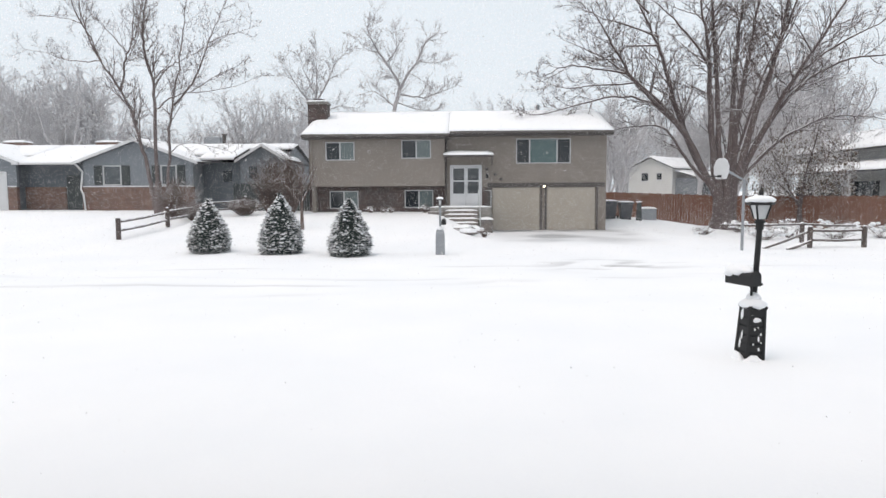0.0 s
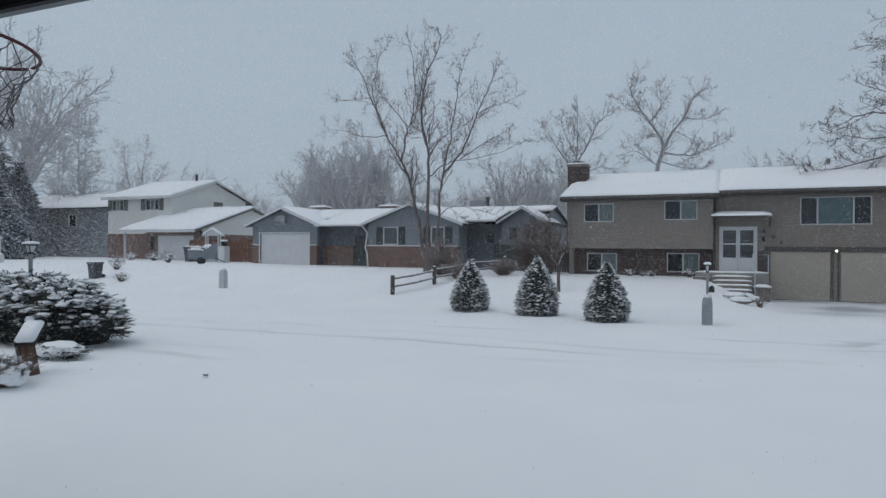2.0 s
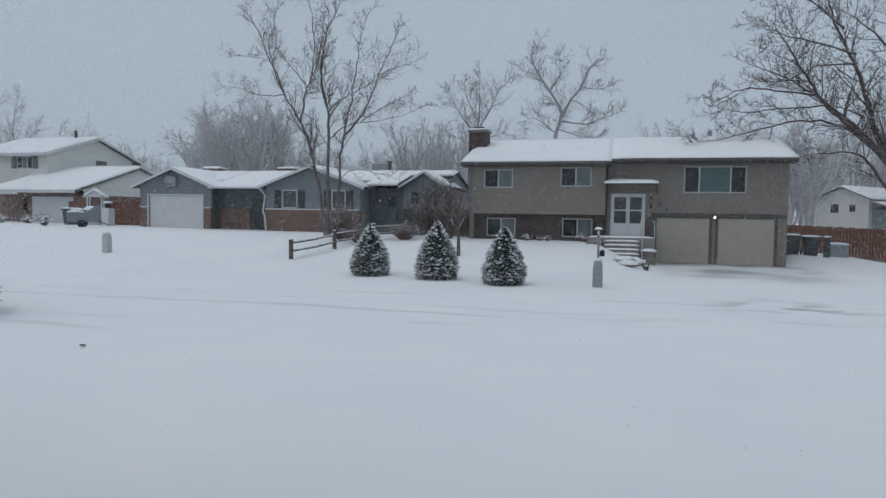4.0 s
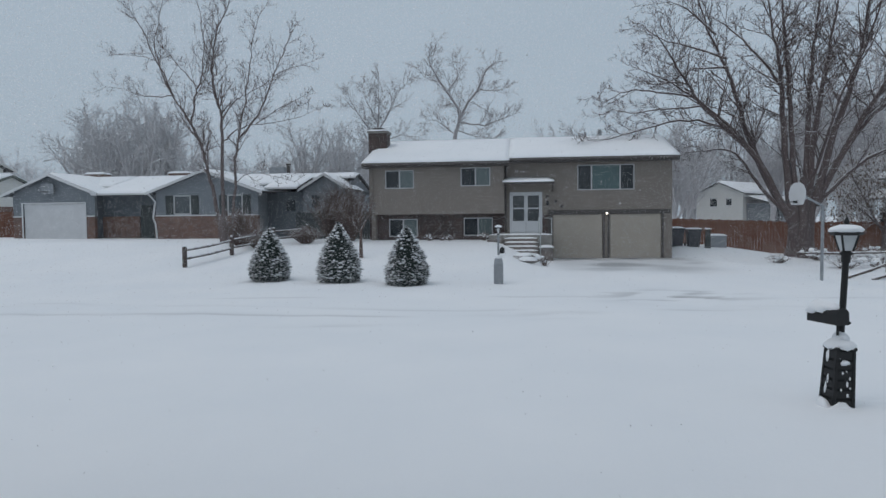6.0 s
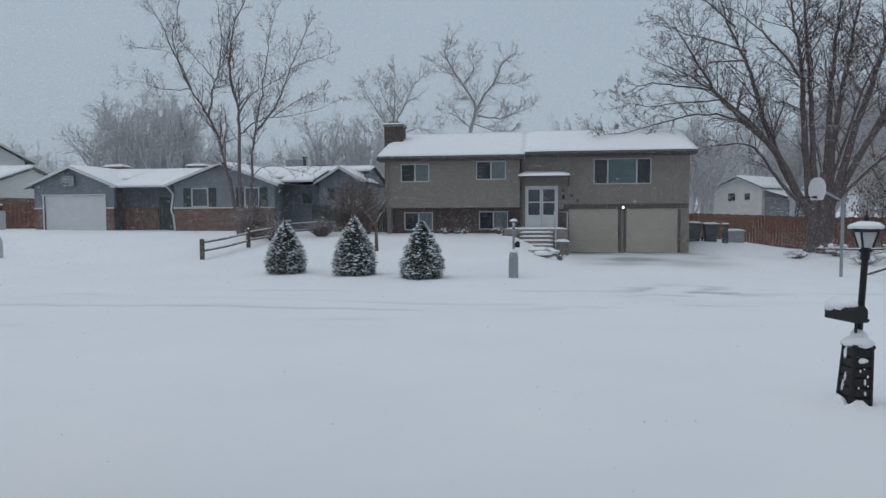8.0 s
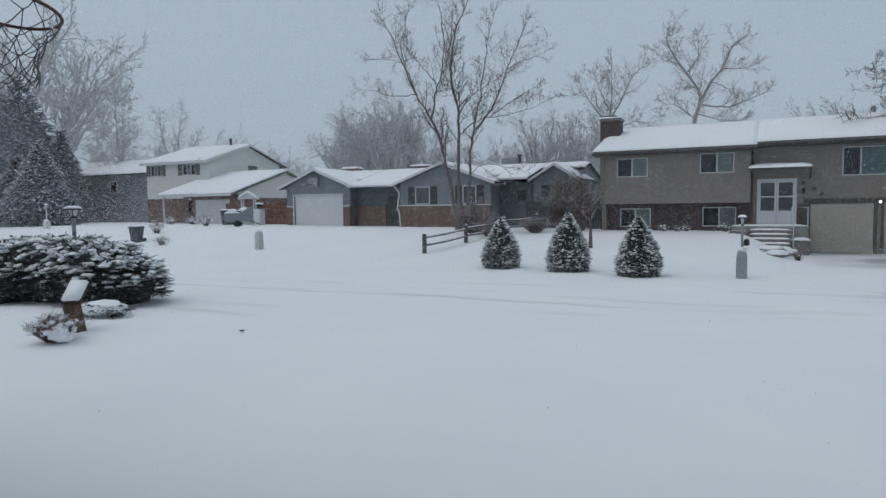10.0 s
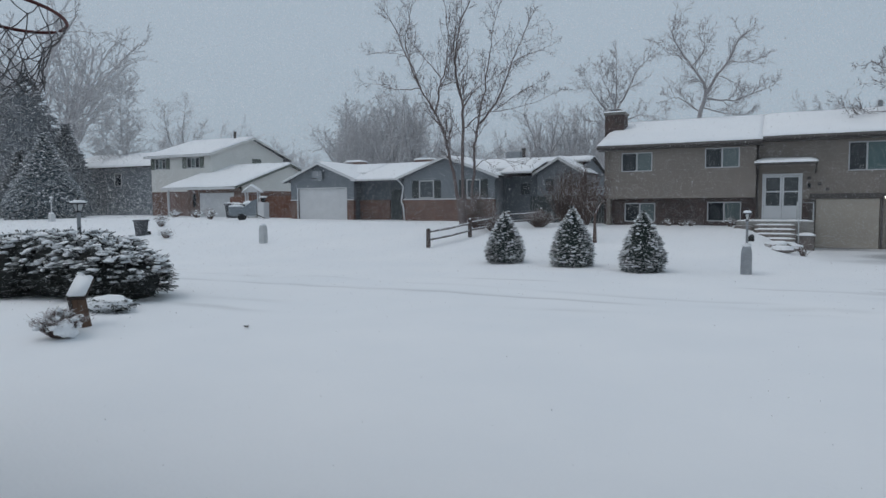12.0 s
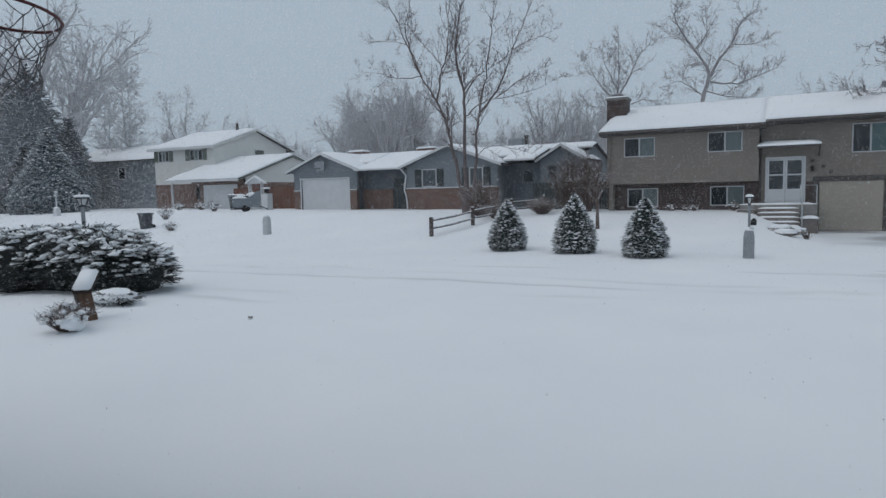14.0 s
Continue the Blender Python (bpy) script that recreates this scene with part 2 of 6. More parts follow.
PALE_METAL = shader("pale_painted_metal", (0.5, 0.52, 0.52), (0.38, 0.4, 0.41), rough=0.5, scale=5)
GREY_METAL = shader("galvanised_metal", (0.33, 0.35, 0.37), (0.22, 0.235, 0.25), rough=0.5, metal=0.3, scale=5)
DARK_PLASTIC = shader("dark_grey_plastic", (0.06, 0.065, 0.075), (0.04, 0.043, 0.05), rough=0.5, scale=5, snow=0.95, snow_edge=0.4)
BLUE_GREY = shader("blue_grey_cart_paint", (0.22, 0.25, 0.275), (0.16, 0.18, 0.2), rough=0.55, scale=5, snow=0.95, snow_edge=0.4)
RED_METAL = shader("worn_red_metal", (0.13, 0.022, 0.02), (0.06, 0.016, 0.015), rough=0.5, scale=18, bump=0.2)
CORD = shader("greyed_net_cord", (0.20, 0.19, 0.19), (0.11, 0.105, 0.105), scale=40, bump=0.2)
SOFFIT = shader("black_soffit_paint", (0.018, 0.019, 0.021), (0.012, 0.013, 0.014), rough=0.7, scale=3)
GUTTER = shader("grey_gutter_metal", (0.24, 0.25, 0.26), (0.17, 0.18, 0.19), rough=0.5, scale=5)
LOG = shader("split_log_wood", (0.055, 0.034, 0.026), (0.022, 0.016, 0.014), stretch=(1, 1, 0.15), scale=10, bump=0.6)
LOG_CUT = shader("pale_split_wood", (0.16, 0.09, 0.055), (0.07, 0.042, 0.03), stretch=(1, 1, 0.15), scale=10, bump=0.4)
PLASTER = shader("house_wall_paint", (0.33, 0.34, 0.34), (0.28, 0.29, 0.29), scale=2)
LAMP_GLOW = bpy.data.materials.new("lit_bulb")
LAMP_GLOW.use_nodes = True
LAMP_GLOW.node_tree.nodes["Principled BSDF"].inputs["Emission Color"].default_value = (1.0, 0.86, 0.66, 1)
LAMP_GLOW.node_tree.nodes["Principled BSDF"].inputs["Emission Strength"].default_value = 4.0


# ---- building helpers ----
class Shape:
    """Collects vertices and faces of one mesh."""

    def __init__(self):
        self.v, self.f, self.smooth = [], [], False

    def add(self, verts, faces):
        k = len(self.v)
        self.v.extend(tuple(p) for p in verts)
        self.f.extend(tuple(i + k for i in f) for f in faces)
        return self

    def box(self, x0, x1, y0, y1, z0, z1, chamfer=0.0):
        if chamfer:
            bm = bmesh.new()
            bmesh.ops.create_cube(bm, size=1.0)
            for q in bm.verts:
                q.co = Vector((x0 + (q.co.x + 0.5) * (x1 - x0), y0 + (q.co.y + 0.5) * (y1 - y0), z0 + (q.co.z + 0.5) * (z1 - z0)))
            bmesh.ops.bevel(bm, geom=bm.edges[:], offset=chamfer, segments=2, affect="EDGES")
            bm.verts.index_update()
            self.add([q.co[:] for q in bm.verts], [[q.index for q in f.verts] for f in bm.faces])
            bm.free()
            return self
        return self.add([(x0, y0, z0), (x1, y0, z0), (x1, y1, z0), (x0, y1, z0), (x0, y0, z1), (x1, y0, z1), (x1, y1, z1), (x0, y1, z1)],
                        [(0, 3, 2, 1), (4, 5, 6, 7), (0, 1, 5, 4), (1, 2, 6, 5), (2, 3, 7, 6), (3, 0, 4, 7)])

    def prism(self, outline, shift):
        """A flat outline pushed along the vector shift."""
        n = len(outline)
        far = [tuple(a + b for a, b in zip(p, shift)) for p in outline]
        return self.add(list(outline) + far, [tuple(range(n))[::-1], tuple(range(n, 2 * n))] +
                        [(i, (i + 1) % n, (i + 1) % n + n, i + n) for i in range(n)])

    def tube(self, points, radii, sides=6, caps=True):
        pts = [Vector(p) for p in points]
        k = len(self.v)
        ax = (pts[-1] - pts[0]).normalized()
        ref = Vector((1, 0, 0)) if abs(ax.x) < 0.8 else Vector((0, 1, 0))
        for i, p in enumerate(pts):
            d = (pts[min(i + 1, len(pts) - 1)] - pts[max(i - 1, 0)]).normalized()
            u = d.cross(ref).normalized()
            w = d.cross(u)
            for j in range(sides):
                a = 2 * math.pi * j / sides
                self.v.append((p + (u * math.cos(a) + w * math.sin(a)) * radii[i])[:])
        for i in range(len(pts) - 1):
            for j in range(sides):
                a, b = k + i * sides + j, k + i * sides + (j + 1) % sides
                self.f.append((a, b, b + sides, a + sides))
        if caps:
            self.f.append(tuple(k + j for j in range(sides))[::-1])
            e = k + (len(pts) - 1) * sides
            self.f.append(tuple(e + j for j in range(sides)))
        return self

    def lathe(self, cx, cy, profile, sides=16, square=False):
        """Rings (radius, height) round an upright axis."""
        pts = [(cx, cy, z) for _, z in profile]
        k = len(self.v)
        for r, z in profile:
            for j in range(sides):
                a = 2 * math.pi * (j + 0.5) / sides
                self.v.append((cx + r * math.cos(a), cy + r * math.sin(a), z))
        for i in range(len(pts) - 1):
            for j in range(sides):
                a, b = k + i * sides + j, k + i * sides + (j + 1) % sides
                self.f.append((a, b, b + sides, a + sides))
        self.f.append(tuple(k + j for j in range(sides))[::-1])
        e = k + (len(pts) - 1) * sides
        self.f.append(tuple(e + j for j in range(sides)))
        return self

    def blob(self, c, r, rng, rough=0.2, seg=8, rings=5):
        """A lump of uneven outline."""
        k = len(self.v)
        ph = rng.random() * 50
        for i in range(rings + 1):
            th = math.pi * i / rings
            for j in range(seg):
                a = 2 * math.pi * j / seg
                d = Vector((math.sin(th) * math.cos(a), math.sin(th) * math.sin(a), math.cos(th)))
                s = 1 + rough * noise.noise(d * 1.7 + Vector((ph, 0, 0)))
                self.v.append((c[0] + d.x * r[0] * s, c[1] + d.y * r[1] * s, c[2] + d.z * r[2] * s))
        for i in range(rings):
            for j in range(seg):
                a, b = k + i * seg + j, k + i * seg + (j + 1) % seg
                self.f.append((a, a + seg, b + seg, b))
        return self

    def turned(self, m):
        self.v = [(m @ Vector(p))[:] for p in self.v]
        return self

    def mesh(self, name, material, smooth=False):
        me = bpy.data.meshes.new(name)
        me.from_pydata(self.v, [], self.f)
        me.update()
        me.materials.append(material)
        if smooth or self.smooth:
            me.polygons.foreach_set("use_smooth", [True] * len(me.polygons))
        return me


def thing(name, at, label, category, group="", kind=""):
    """An empty at a thing's base, to which its parts are hung."""
    ob = new(name)
    ob.location = at
    ob.empty_display_size = 0.2
    ob["base"] = 1
    return tagged(ob, label, category, group, kind)


def part(name, shape, material, parent, label="", smooth=False):
    """One mesh under a thing or a part; the shape is given in world metres."""
    ob = new(name, shape.mesh(name, material, smooth))
    ob.parent = parent
    if parent.data is None:
        ob.matrix_parent_inverse = Matrix.Translation(-parent.location)
    return tagged(ob, label)


def whole(name, shape, material, label, category, group="", kind="", smooth=False):
    """A thing or piece of the setting that is one mesh, its origin at its base."""
    lo = [min(p[i] for p in shape.v) for i in range(3)]
    hi = [max(p[i] for p in shape.v) for i in range(3)]
    at = Vector(((lo[0] + hi[0]) / 2, (lo[1] + hi[1]) / 2, lo[2]))
    shape.v = [(p[0] - at.x, p[1] - at.y, p[2] - at.z) for p in shape.v]
    ob = new(name, shape.mesh(name, material, smooth))
    ob.location = at
    return tagged(ob, label, category, group, kind)


def step(a, b, x):
    t = min(1.0, max(0.0, (x - a) / (b - a)))
    return t * t * (3 - 2 * t)


def height(x, y):
    """The lie of the snow: level near, rising to the lawns and houses, cut by the driveway, falling a little beyond the garage."""
    lawn = 0.95 * step(22.6, 35.2, y) * (1 - step(-0.6, 2.4, x))
    rise = 0.14 * step(-15, -42, x) * step(6, 30, y)
    dip = -0.22 * step(18, 26, y) * step(9, 13, x) - 0.12 * step(36, 44, y) * step(13, 18, x)
    dip += 0.40 * step(34.8, 39, y) * step(8.3, 9.4, x) * (1 - step(12.5, 16, x))
    mound = 0.10 * math.exp(-(((x + 12) / 5) ** 2 + ((y - 10) / 3) ** 2))
    lump = 0.055 * noise.noise(Vector((x * 0.28, y * 0.28, 0))) + 0.026 * noise.noise(Vector((x * 0.9, y * 0.6, 4)))
    near_low = -0.10 * (1 - step(21, 31, y)) * step(60, 40, abs(x))
    return near_low + lawn + rise + dip + mound + lump * step(70, 30, abs(y - 20))


def track(x, y):
    """How much a wheel or a shovel has scraped the snow at a place, plus shade painted into grooves and hollows, 0 to
    1.
    """
    s = 0.0
    # Wheel tracks: greyed snow, with groove shade put into the colour.
    for y0, slope, w, x0, x1 in ((15.4, 0.02, 0.10, -30, 3), (17.1, 0.015, 0.09, -26, 8), (12.2, 0.06, 0.12, -16, -6), (19.0, -0.01, 0.09, -9, 12), (20.4, 0.0, 0.08, -22, -6)):
        d = y - y0 - slope * x - 0.35 * math.sin(x * 0.21 + y0)
        on = step(x0, x0 + 4, x) * step(x1, x1 - 4, x)
        s = max(s, 0.42 * math.exp(-(d / w) ** 2) * on * step(-0.1, 0.35, noise.noise(Vector((x * 0.25, y0, 1)))))
    apron = step(24.5, 31.0, y) * step(35.5, 34.4, y) * step(1.9, 3.0, x) * step(9.6, 7.8, x)
    s = max(s, apron * 0.95 * (0.35 + 0.65 * step(-0.2, 0.4, noise.noise(Vector((x * 0.5, y * 0.45, 7))))))
    # Faint darker smudges: the shade of shallow hollows put into the colour.
    for hx, hy, hw in ((-9.6, 12.6, 1.1), (-6.6, 15.6, 1.4), (-3.0, 14.2, 1.2), (-13.5, 16.5, 1.6), (1.5, 16.2, 1.5), (6.5, 17.4, 1.3)):
        q = ((x - hx) / hw) ** 2 + ((y - hy - 0.12 * (x - hx)) / (0.16 * hw)) ** 2
        s = max(s, 0.20 * math.exp(-q) * step(-0.4, 0.3, noise.noise(Vector((x * 1.1, y * 1.6, 11)))))
    swirl = math.exp(-(((x - 5.0) / 1.6) ** 2 + ((y - 19.6) / 1.2) ** 2))
    s = max(s, 0.9 * swirl * step(0.05, 0.3, noise.noise(Vector((x * 0.7 + y * 0.9, y * 1.9 - x * 0.5, 3)))))
    return s


# ---- ground ----
def axis(limits):
    out = []
    for a, b, n in limits:
        out += list(np.linspace(a, b, n, endpoint=False))
    return out + [limits[-1][1]]


gx = axis(((-900, -120, 12), (-120, -45, 30), (-45, -20, 75), (-20, 20, 160), (20, 45, 40), (45, 120, 25), (120, 900, 12)))
gy = axis(((-700, -60, 10), (-60, -4, 20), (-4, 4, 30), (4, 24, 110), (24, 48, 70), (48, 90, 25), (90, 1500, 16)))
ground_shape = Shape()
gn = len(gx)
scrape_shade_values = []
for yy in gy:
    for xx in gx:
        s = track(xx, yy) if 8 < yy < 36 and -40 < xx < 20 else 0.0
        ground_shape.v.append((xx, yy, height(xx, yy) - 0.045 * s))
        scrape_shade_values.append(s)
for j in range(len(gy) - 1):
    for i in range(gn - 1):
        k = j * gn + i
        ground_shape.f.append((k, k + 1, k + gn + 1, k + gn))
ground = new("ground", ground_shape.mesh("ground", GROUND_SNOW, True))
ground.data.attributes.new("scrape_shade", "FLOAT", "POINT").data.foreach_set("value", scrape_shade_values)
tagged(ground, "snow-covered ground with faint wheel tracks and a scraped driveway", "ground", kind="structure")


# ---- houses ----
def wall_with_holes(a0, a1, z0, z1, y0, y1, holes, side=False):
    """A wall from a0 to a1 along x (or along y where side is set), y0 to y1 thick, with rectangular openings (a0, a1, z0, z1)."""
    s = Shape()
    cuts_a = sorted(c for c in {a0, a1, *[h[0] for h in holes], *[h[1] for h in holes]} if a0 <= c <= a1)
    cuts_z = sorted(c for c in {z0, z1, *[h[2] for h in holes], *[h[3] for h in holes]} if z0 <= c <= z1)
    for i in range(len(cuts_a) - 1):
        for j in range(len(cuts_z) - 1):
            ca, cz = (cuts_a[i] + cuts_a[i + 1]) / 2, (cuts_z[j] + cuts_z[j + 1]) / 2
            if any(h[0] < ca < h[1] and h[2] < cz < h[3] for h in holes):
                continue
            if side:
                s.box(y0, y1, cuts_a[i], cuts_a[i + 1], cuts_z[j], cuts_z[j + 1])
            else:
                s.box(cuts_a[i], cuts_a[i + 1], y0, y1, cuts_z[j], cuts_z[j + 1])
    return one_shell(s)


def one_shell(s):
    """Joins touching boxes: shared corners become one, and faces between two boxes go."""
    index, out, seen, faces = {}, [], {}, []
    for p in s.v:
        k = tuple(round(c, 4) for c in p)
        if k not in index:
            index[k] = len(out)
            out.append(p)
    for f in s.f:
        g = tuple(index[tuple(round(c, 4) for c in s.v[i])] for i in f)
        seen.setdefault(tuple(sorted(g)), []).append(g)
    s.v, s.f = out, [g[0] for g in seen.values() if len(g) == 1]
    return s


def window(parent, x0, x1, z0, z1, y, panes, frame_mat=None, w=0.045, sill=False, label=""):
    """A window in a wall that faces -y: a frame proud of the wall, mullions, one pane for each (fraction, glass)."""
    frame_mat = frame_mat or ALUMINIUM
    s = Shape()
    s.box(x0, x1, y - 0.03, y + 0.09, z1 - w, z1, 0.008)
    s.box(x0, x1, y - 0.03, y + 0.09, z0, z0 + w, 0.008)
    s.box(x0, x0 + w, y - 0.03, y + 0.09, z0 + w, z1 - w, 0.008)
    s.box(x1 - w, x1, y - 0.03, y + 0.09, z0 + w, z1 - w, 0.008)
    ob = part("window", s, frame_mat, parent, label)
    at = x0 + w
    for i, (share, mat) in enumerate(panes):
        end = x0 + w + (x1 - x0 - 2 * w) * sum(p[0] for p in panes[:i + 1])
        part("pane", Shape().box(at, end - (0.025 if i < len(panes) - 1 else 0), y + 0.03, y + 0.05, z0 + w, z1 - w), mat, ob)
        if i < len(panes) - 1:
            part("mullion", Shape().box(end - 0.03, end + 0.03, y - 0.02, y + 0.08, z0 + w, z1 - w), frame_mat, ob)
        at = end + 0.025
    if sill:
        part("sill", Shape().box(x0 - 0.05, x1 + 0.05, y - 0.08, y + 0.02, z0 - 0.05, z0 - 0.002, 0.01), frame_mat, ob)
    return ob


def roof_slab(x0, x1, y0, z0, y1, z1, thick):
    """One slope whose eave runs along x."""
    return Shape().prism([(x0, y0, z0), (x0, y1, z1), (x0, y1, z1 + thick), (x0, y0, z0 + thick)], (x1 - x0, 0, 0))


def snow_slab(x0, x1, y0, z0, y1, z1, deep, seed):
    """Snow on a slope with a soft, uneven edge; the eave runs along x."""
    s = Shape()
    nx, ny = max(8, int((x1 - x0) / 0.3)), 14
    k = 0
    for j in range(ny + 1):
        for i in range(nx + 1):
            u, v = i / nx, j / ny
            rim = min(1.0, min(u, 1 - u) * (x1 - x0) / 0.25, v * abs(y1 - y0) / 0.22)
            d = deep * (0.25 + 0.75 * math.sqrt(max(0.0, rim)))
            d *= 1 + 0.35 * noise.noise(Vector((u * (x1 - x0) * 0.7, v * 4, seed)))
            over = 0.05 * noise.noise(Vector((u * (x1 - x0) * 0.9, seed, 2))) if j == 0 else 0
            s.v.append((x0 + (x1 - x0) * u, y0 + (y1 - y0) * v + over, z0 + (z1 - z0) * v + d))
    for j in range(ny):
        for i in range(nx):
            a = j * (nx + 1) + i
            s.f.append((a, a + 1, a + nx + 2, a + nx + 1))
    base = len(s.v)
    ring = [i for i in range(nx + 1)] + [(j + 1) * (nx + 1) + nx for j in range(ny)] + [ny * (nx + 1) + nx - 1 - i for i in range(nx)] + [(ny - 1 - j) * (nx + 1) for j in range(ny - 1)]
    for i in ring:
        p = s.v[i]
        v = (p[1] - y0) / (y1 - y0)
        s.v.append((p[0], p[1], z0 + (z1 - z0) * v))
    for i in range(len(ring)):
        j = (i + 1) % len(ring)
        s.f.append((ring[i], base + i, base + j, ring[j]))
    s.smooth = True
    return s


def turn_y(s):
    """Exchanges x and y of a shape, keeping faces outward."""
    s.v = [(p[1], p[0], p[2]) for p in s.v]
    s.f = [tuple(reversed(f)) for f in s.f]
    return s


def lapped_garage_door(parent, x0, x1, z0, z1, y, mat, rows=4, label=""):
    door = part("garage_door", Shape().box(x0, x1, y + 0.05, y + 0.09, z0, z1), mat, parent, label)
    h = (z1 - z0) / rows
    for r in range(rows):
        part("door_panel", Shape().box(x0 + 0.01, x1 - 0.01, y + 0.02, y + 0.047, z0 + r * h + 0.003, z0 + (r + 1) * h - 0.003, 0.002), mat, door)
    return door


# -- the split-level house across the street --
house = thing("house", (0.8, 38.5, 0.0), "split-level house with taupe siding, dark brick and a snowy roof", "house")
LY, RY, BY = 34.35, 34.8, 42.4           # front of the upper left wall, of the right wall, and the back
EZ, RZ, RIDGE = 4.78, 6.14, 38.35
holes_l = [(-5.85, -4.40, 3.54, 4.45), (-2.05, -0.58, 3.61, 4.53)]
part("upper_wall", wall_with_holes(-6.62, 0.10, 2.24, 4.86, LY, LY + 0.2, holes_l), TAUPE, house)
part("overhang_floor", Shape().box(-6.62, 0.10, LY + 0.2, 34.9, 2.24, 2.40), DARK_TRIM, house)
holes_b = [(-5.79, -4.32, 1.11, 2.02), (-1.96, -0.50, 1.14, 2.05)]
part("brick_wall", wall_with_holes(-6.62, 0.10, 0.0, 2.24, 34.9, 35.1, holes_b), DARK_BRICK, house, "dark red-brown brick")
holes_r = [(3.68, 6.41, 3.35, 4.59), (0.36, 1.96, 1.20, 3.29), (2.48, 4.90, 0.0, 2.16), (5.24, 7.70, 0.0, 2.16)]
part("front_wall", wall_with_holes(0.10, 8.20, 0.0, 4.95, RY, RY + 0.2, holes_r), TAUPE, house)
part("side_wall", Shape().box(8.0, 8.2, RY + 0.2, BY, -0.4, 4.95), TAUPE, house)
part("side_wall", Shape().box(-6.62, -6.42, 34.55, BY, 0.0, 4.86), TAUPE, house)
part("back_wall", Shape().box(-6.42, 8.0, BY - 0.2, BY, 0.0, 4.9), TAUPE, house)
part("room_backing", Shape().box(-6.42, 8.0, 36.8, 36.9, 0.0, 4.8), DARK_TRIM, house)
part("gable", Shape().prism([(8.0, 34.9, 4.9), (8.0, BY, 4.9), (8.0, RIDGE, RZ - 0.05)], (0.2, 0, 0)), TAUPE, house)
part("gable", Shape().prism([(-6.62, 34.5, 4.8), (-6.62, BY, 4.8), (-6.62, RIDGE, RZ - 0.1)], (0.2, 0, 0)), TAUPE, house)
for (x0, x1, dy, dz) in ((-6.95, 0.34, 0.0, -0.02), (0.34, 8.40, 0.28, 0.03)):
    roof = part("roof", roof_slab(x0, x1, 33.95 + dy, EZ - 0.08 + dz + dy * 0.31, RIDGE, RZ + dz, 0.12), SHINGLE, house)
    part("snow_cover", snow_slab(x0 - 0.02, x1 + 0.02, 33.93 + dy, EZ + 0.04 + dz + dy * 0.31, RIDGE, RZ + 0.12 + dz, 0.13, x0), SNOW, roof, "smooth layer of snow")
    part("fascia", Shape().box(x0, x1, 33.90 + dy, 33.947 + dy, EZ - 0.16 + dz + dy * 0.31, EZ + 0.03 + dz + dy * 0.31, 0.01), DARK_TRIM, roof, "dark fascia board")
    part("gutter", Shape().tube([(x0, 33.84 + dy, EZ - 0.06 + dz + dy * 0.31), (x1, 33.84 + dy, EZ - 0.06 + dz + dy * 0.31)], [0.06, 0.06], 8), DARK_TRIM, roof)
    part("soffit", Shape().box(x0, x1, 33.95 + dy, RY, EZ - 0.19 + dz + dy * 0.31, EZ - 0.165 + dz + dy * 0.31), DARK_TRIM, roof)
part("roof", roof_slab(-6.95, 8.40, BY + 0.5, EZ - 0.05, RIDGE, RZ, 0.12), SHINGLE, house)
part("snow_cover", snow_slab(-6.97, 8.42, BY + 0.5, EZ + 0.07, RIDGE, RZ + 0.12, 0.14, 3.0), SNOW, house)
window(house, *holes_l[0][:2], *holes_l[0][2:], LY, [(0.5, GLASS_DARK), (0.5, GLASS_BLIND)], label="sliding window with a pale blind behind one half")
window(house, *holes_l[1][:2], *holes_l[1][2:], LY, [(0.5, GLASS_DARK), (0.5, GLASS_BLIND)])
window(house, *holes_b[0][:2], *holes_b[0][2:], 34.9, [(0.5, GLASS_DARK), (0.5, GLASS_BLIND)])
window(house, *holes_b[1][:2], *holes_b[1][2:], 34.9, [(0.5, GLASS_DARK), (0.5, GLASS_BLIND)])
window(house, *holes_r[0][:2], *holes_r[0][2:], RY, [(0.24, GLASS_DARK), (0.52, GLASS_TEAL), (0.24, GLASS_DARK)], label="picture window with teal curtains")
part("downspout", Shape().tube([(-6.52, LY - 0.06, 4.6), (-6.52, LY - 0.06, 2.3), (-6.5, 34.8, 2.1), (-6.5, 34.8, 0.7)], [0.04] * 4, 8), TAUPE, house)
part("downspout", Shape().tube([(0.16, 34.3, 4.7), (0.16, 34.72, 4.4), (0.16, 34.72, 1.3)], [0.04] * 3, 8), DARK_TRIM, house)
part("corner_trim", Shape().box(-6.66, -6.56, LY - 0.025, LY - 0.003, 2.24, 4.7), TAUPE, house)

# double entrance doors with glazed upper halves
part("door_frame", Shape().box(0.36, 0.43, RY - 0.03, RY + 0.1, 1.2, 3.29).box(1.89, 1.96, RY - 0.03, RY + 0.1, 1.2, 3.29).box(0.43, 1.89, RY - 0.03, RY + 0.1, 3.20, 3.29), WHITE_PAINT, house)
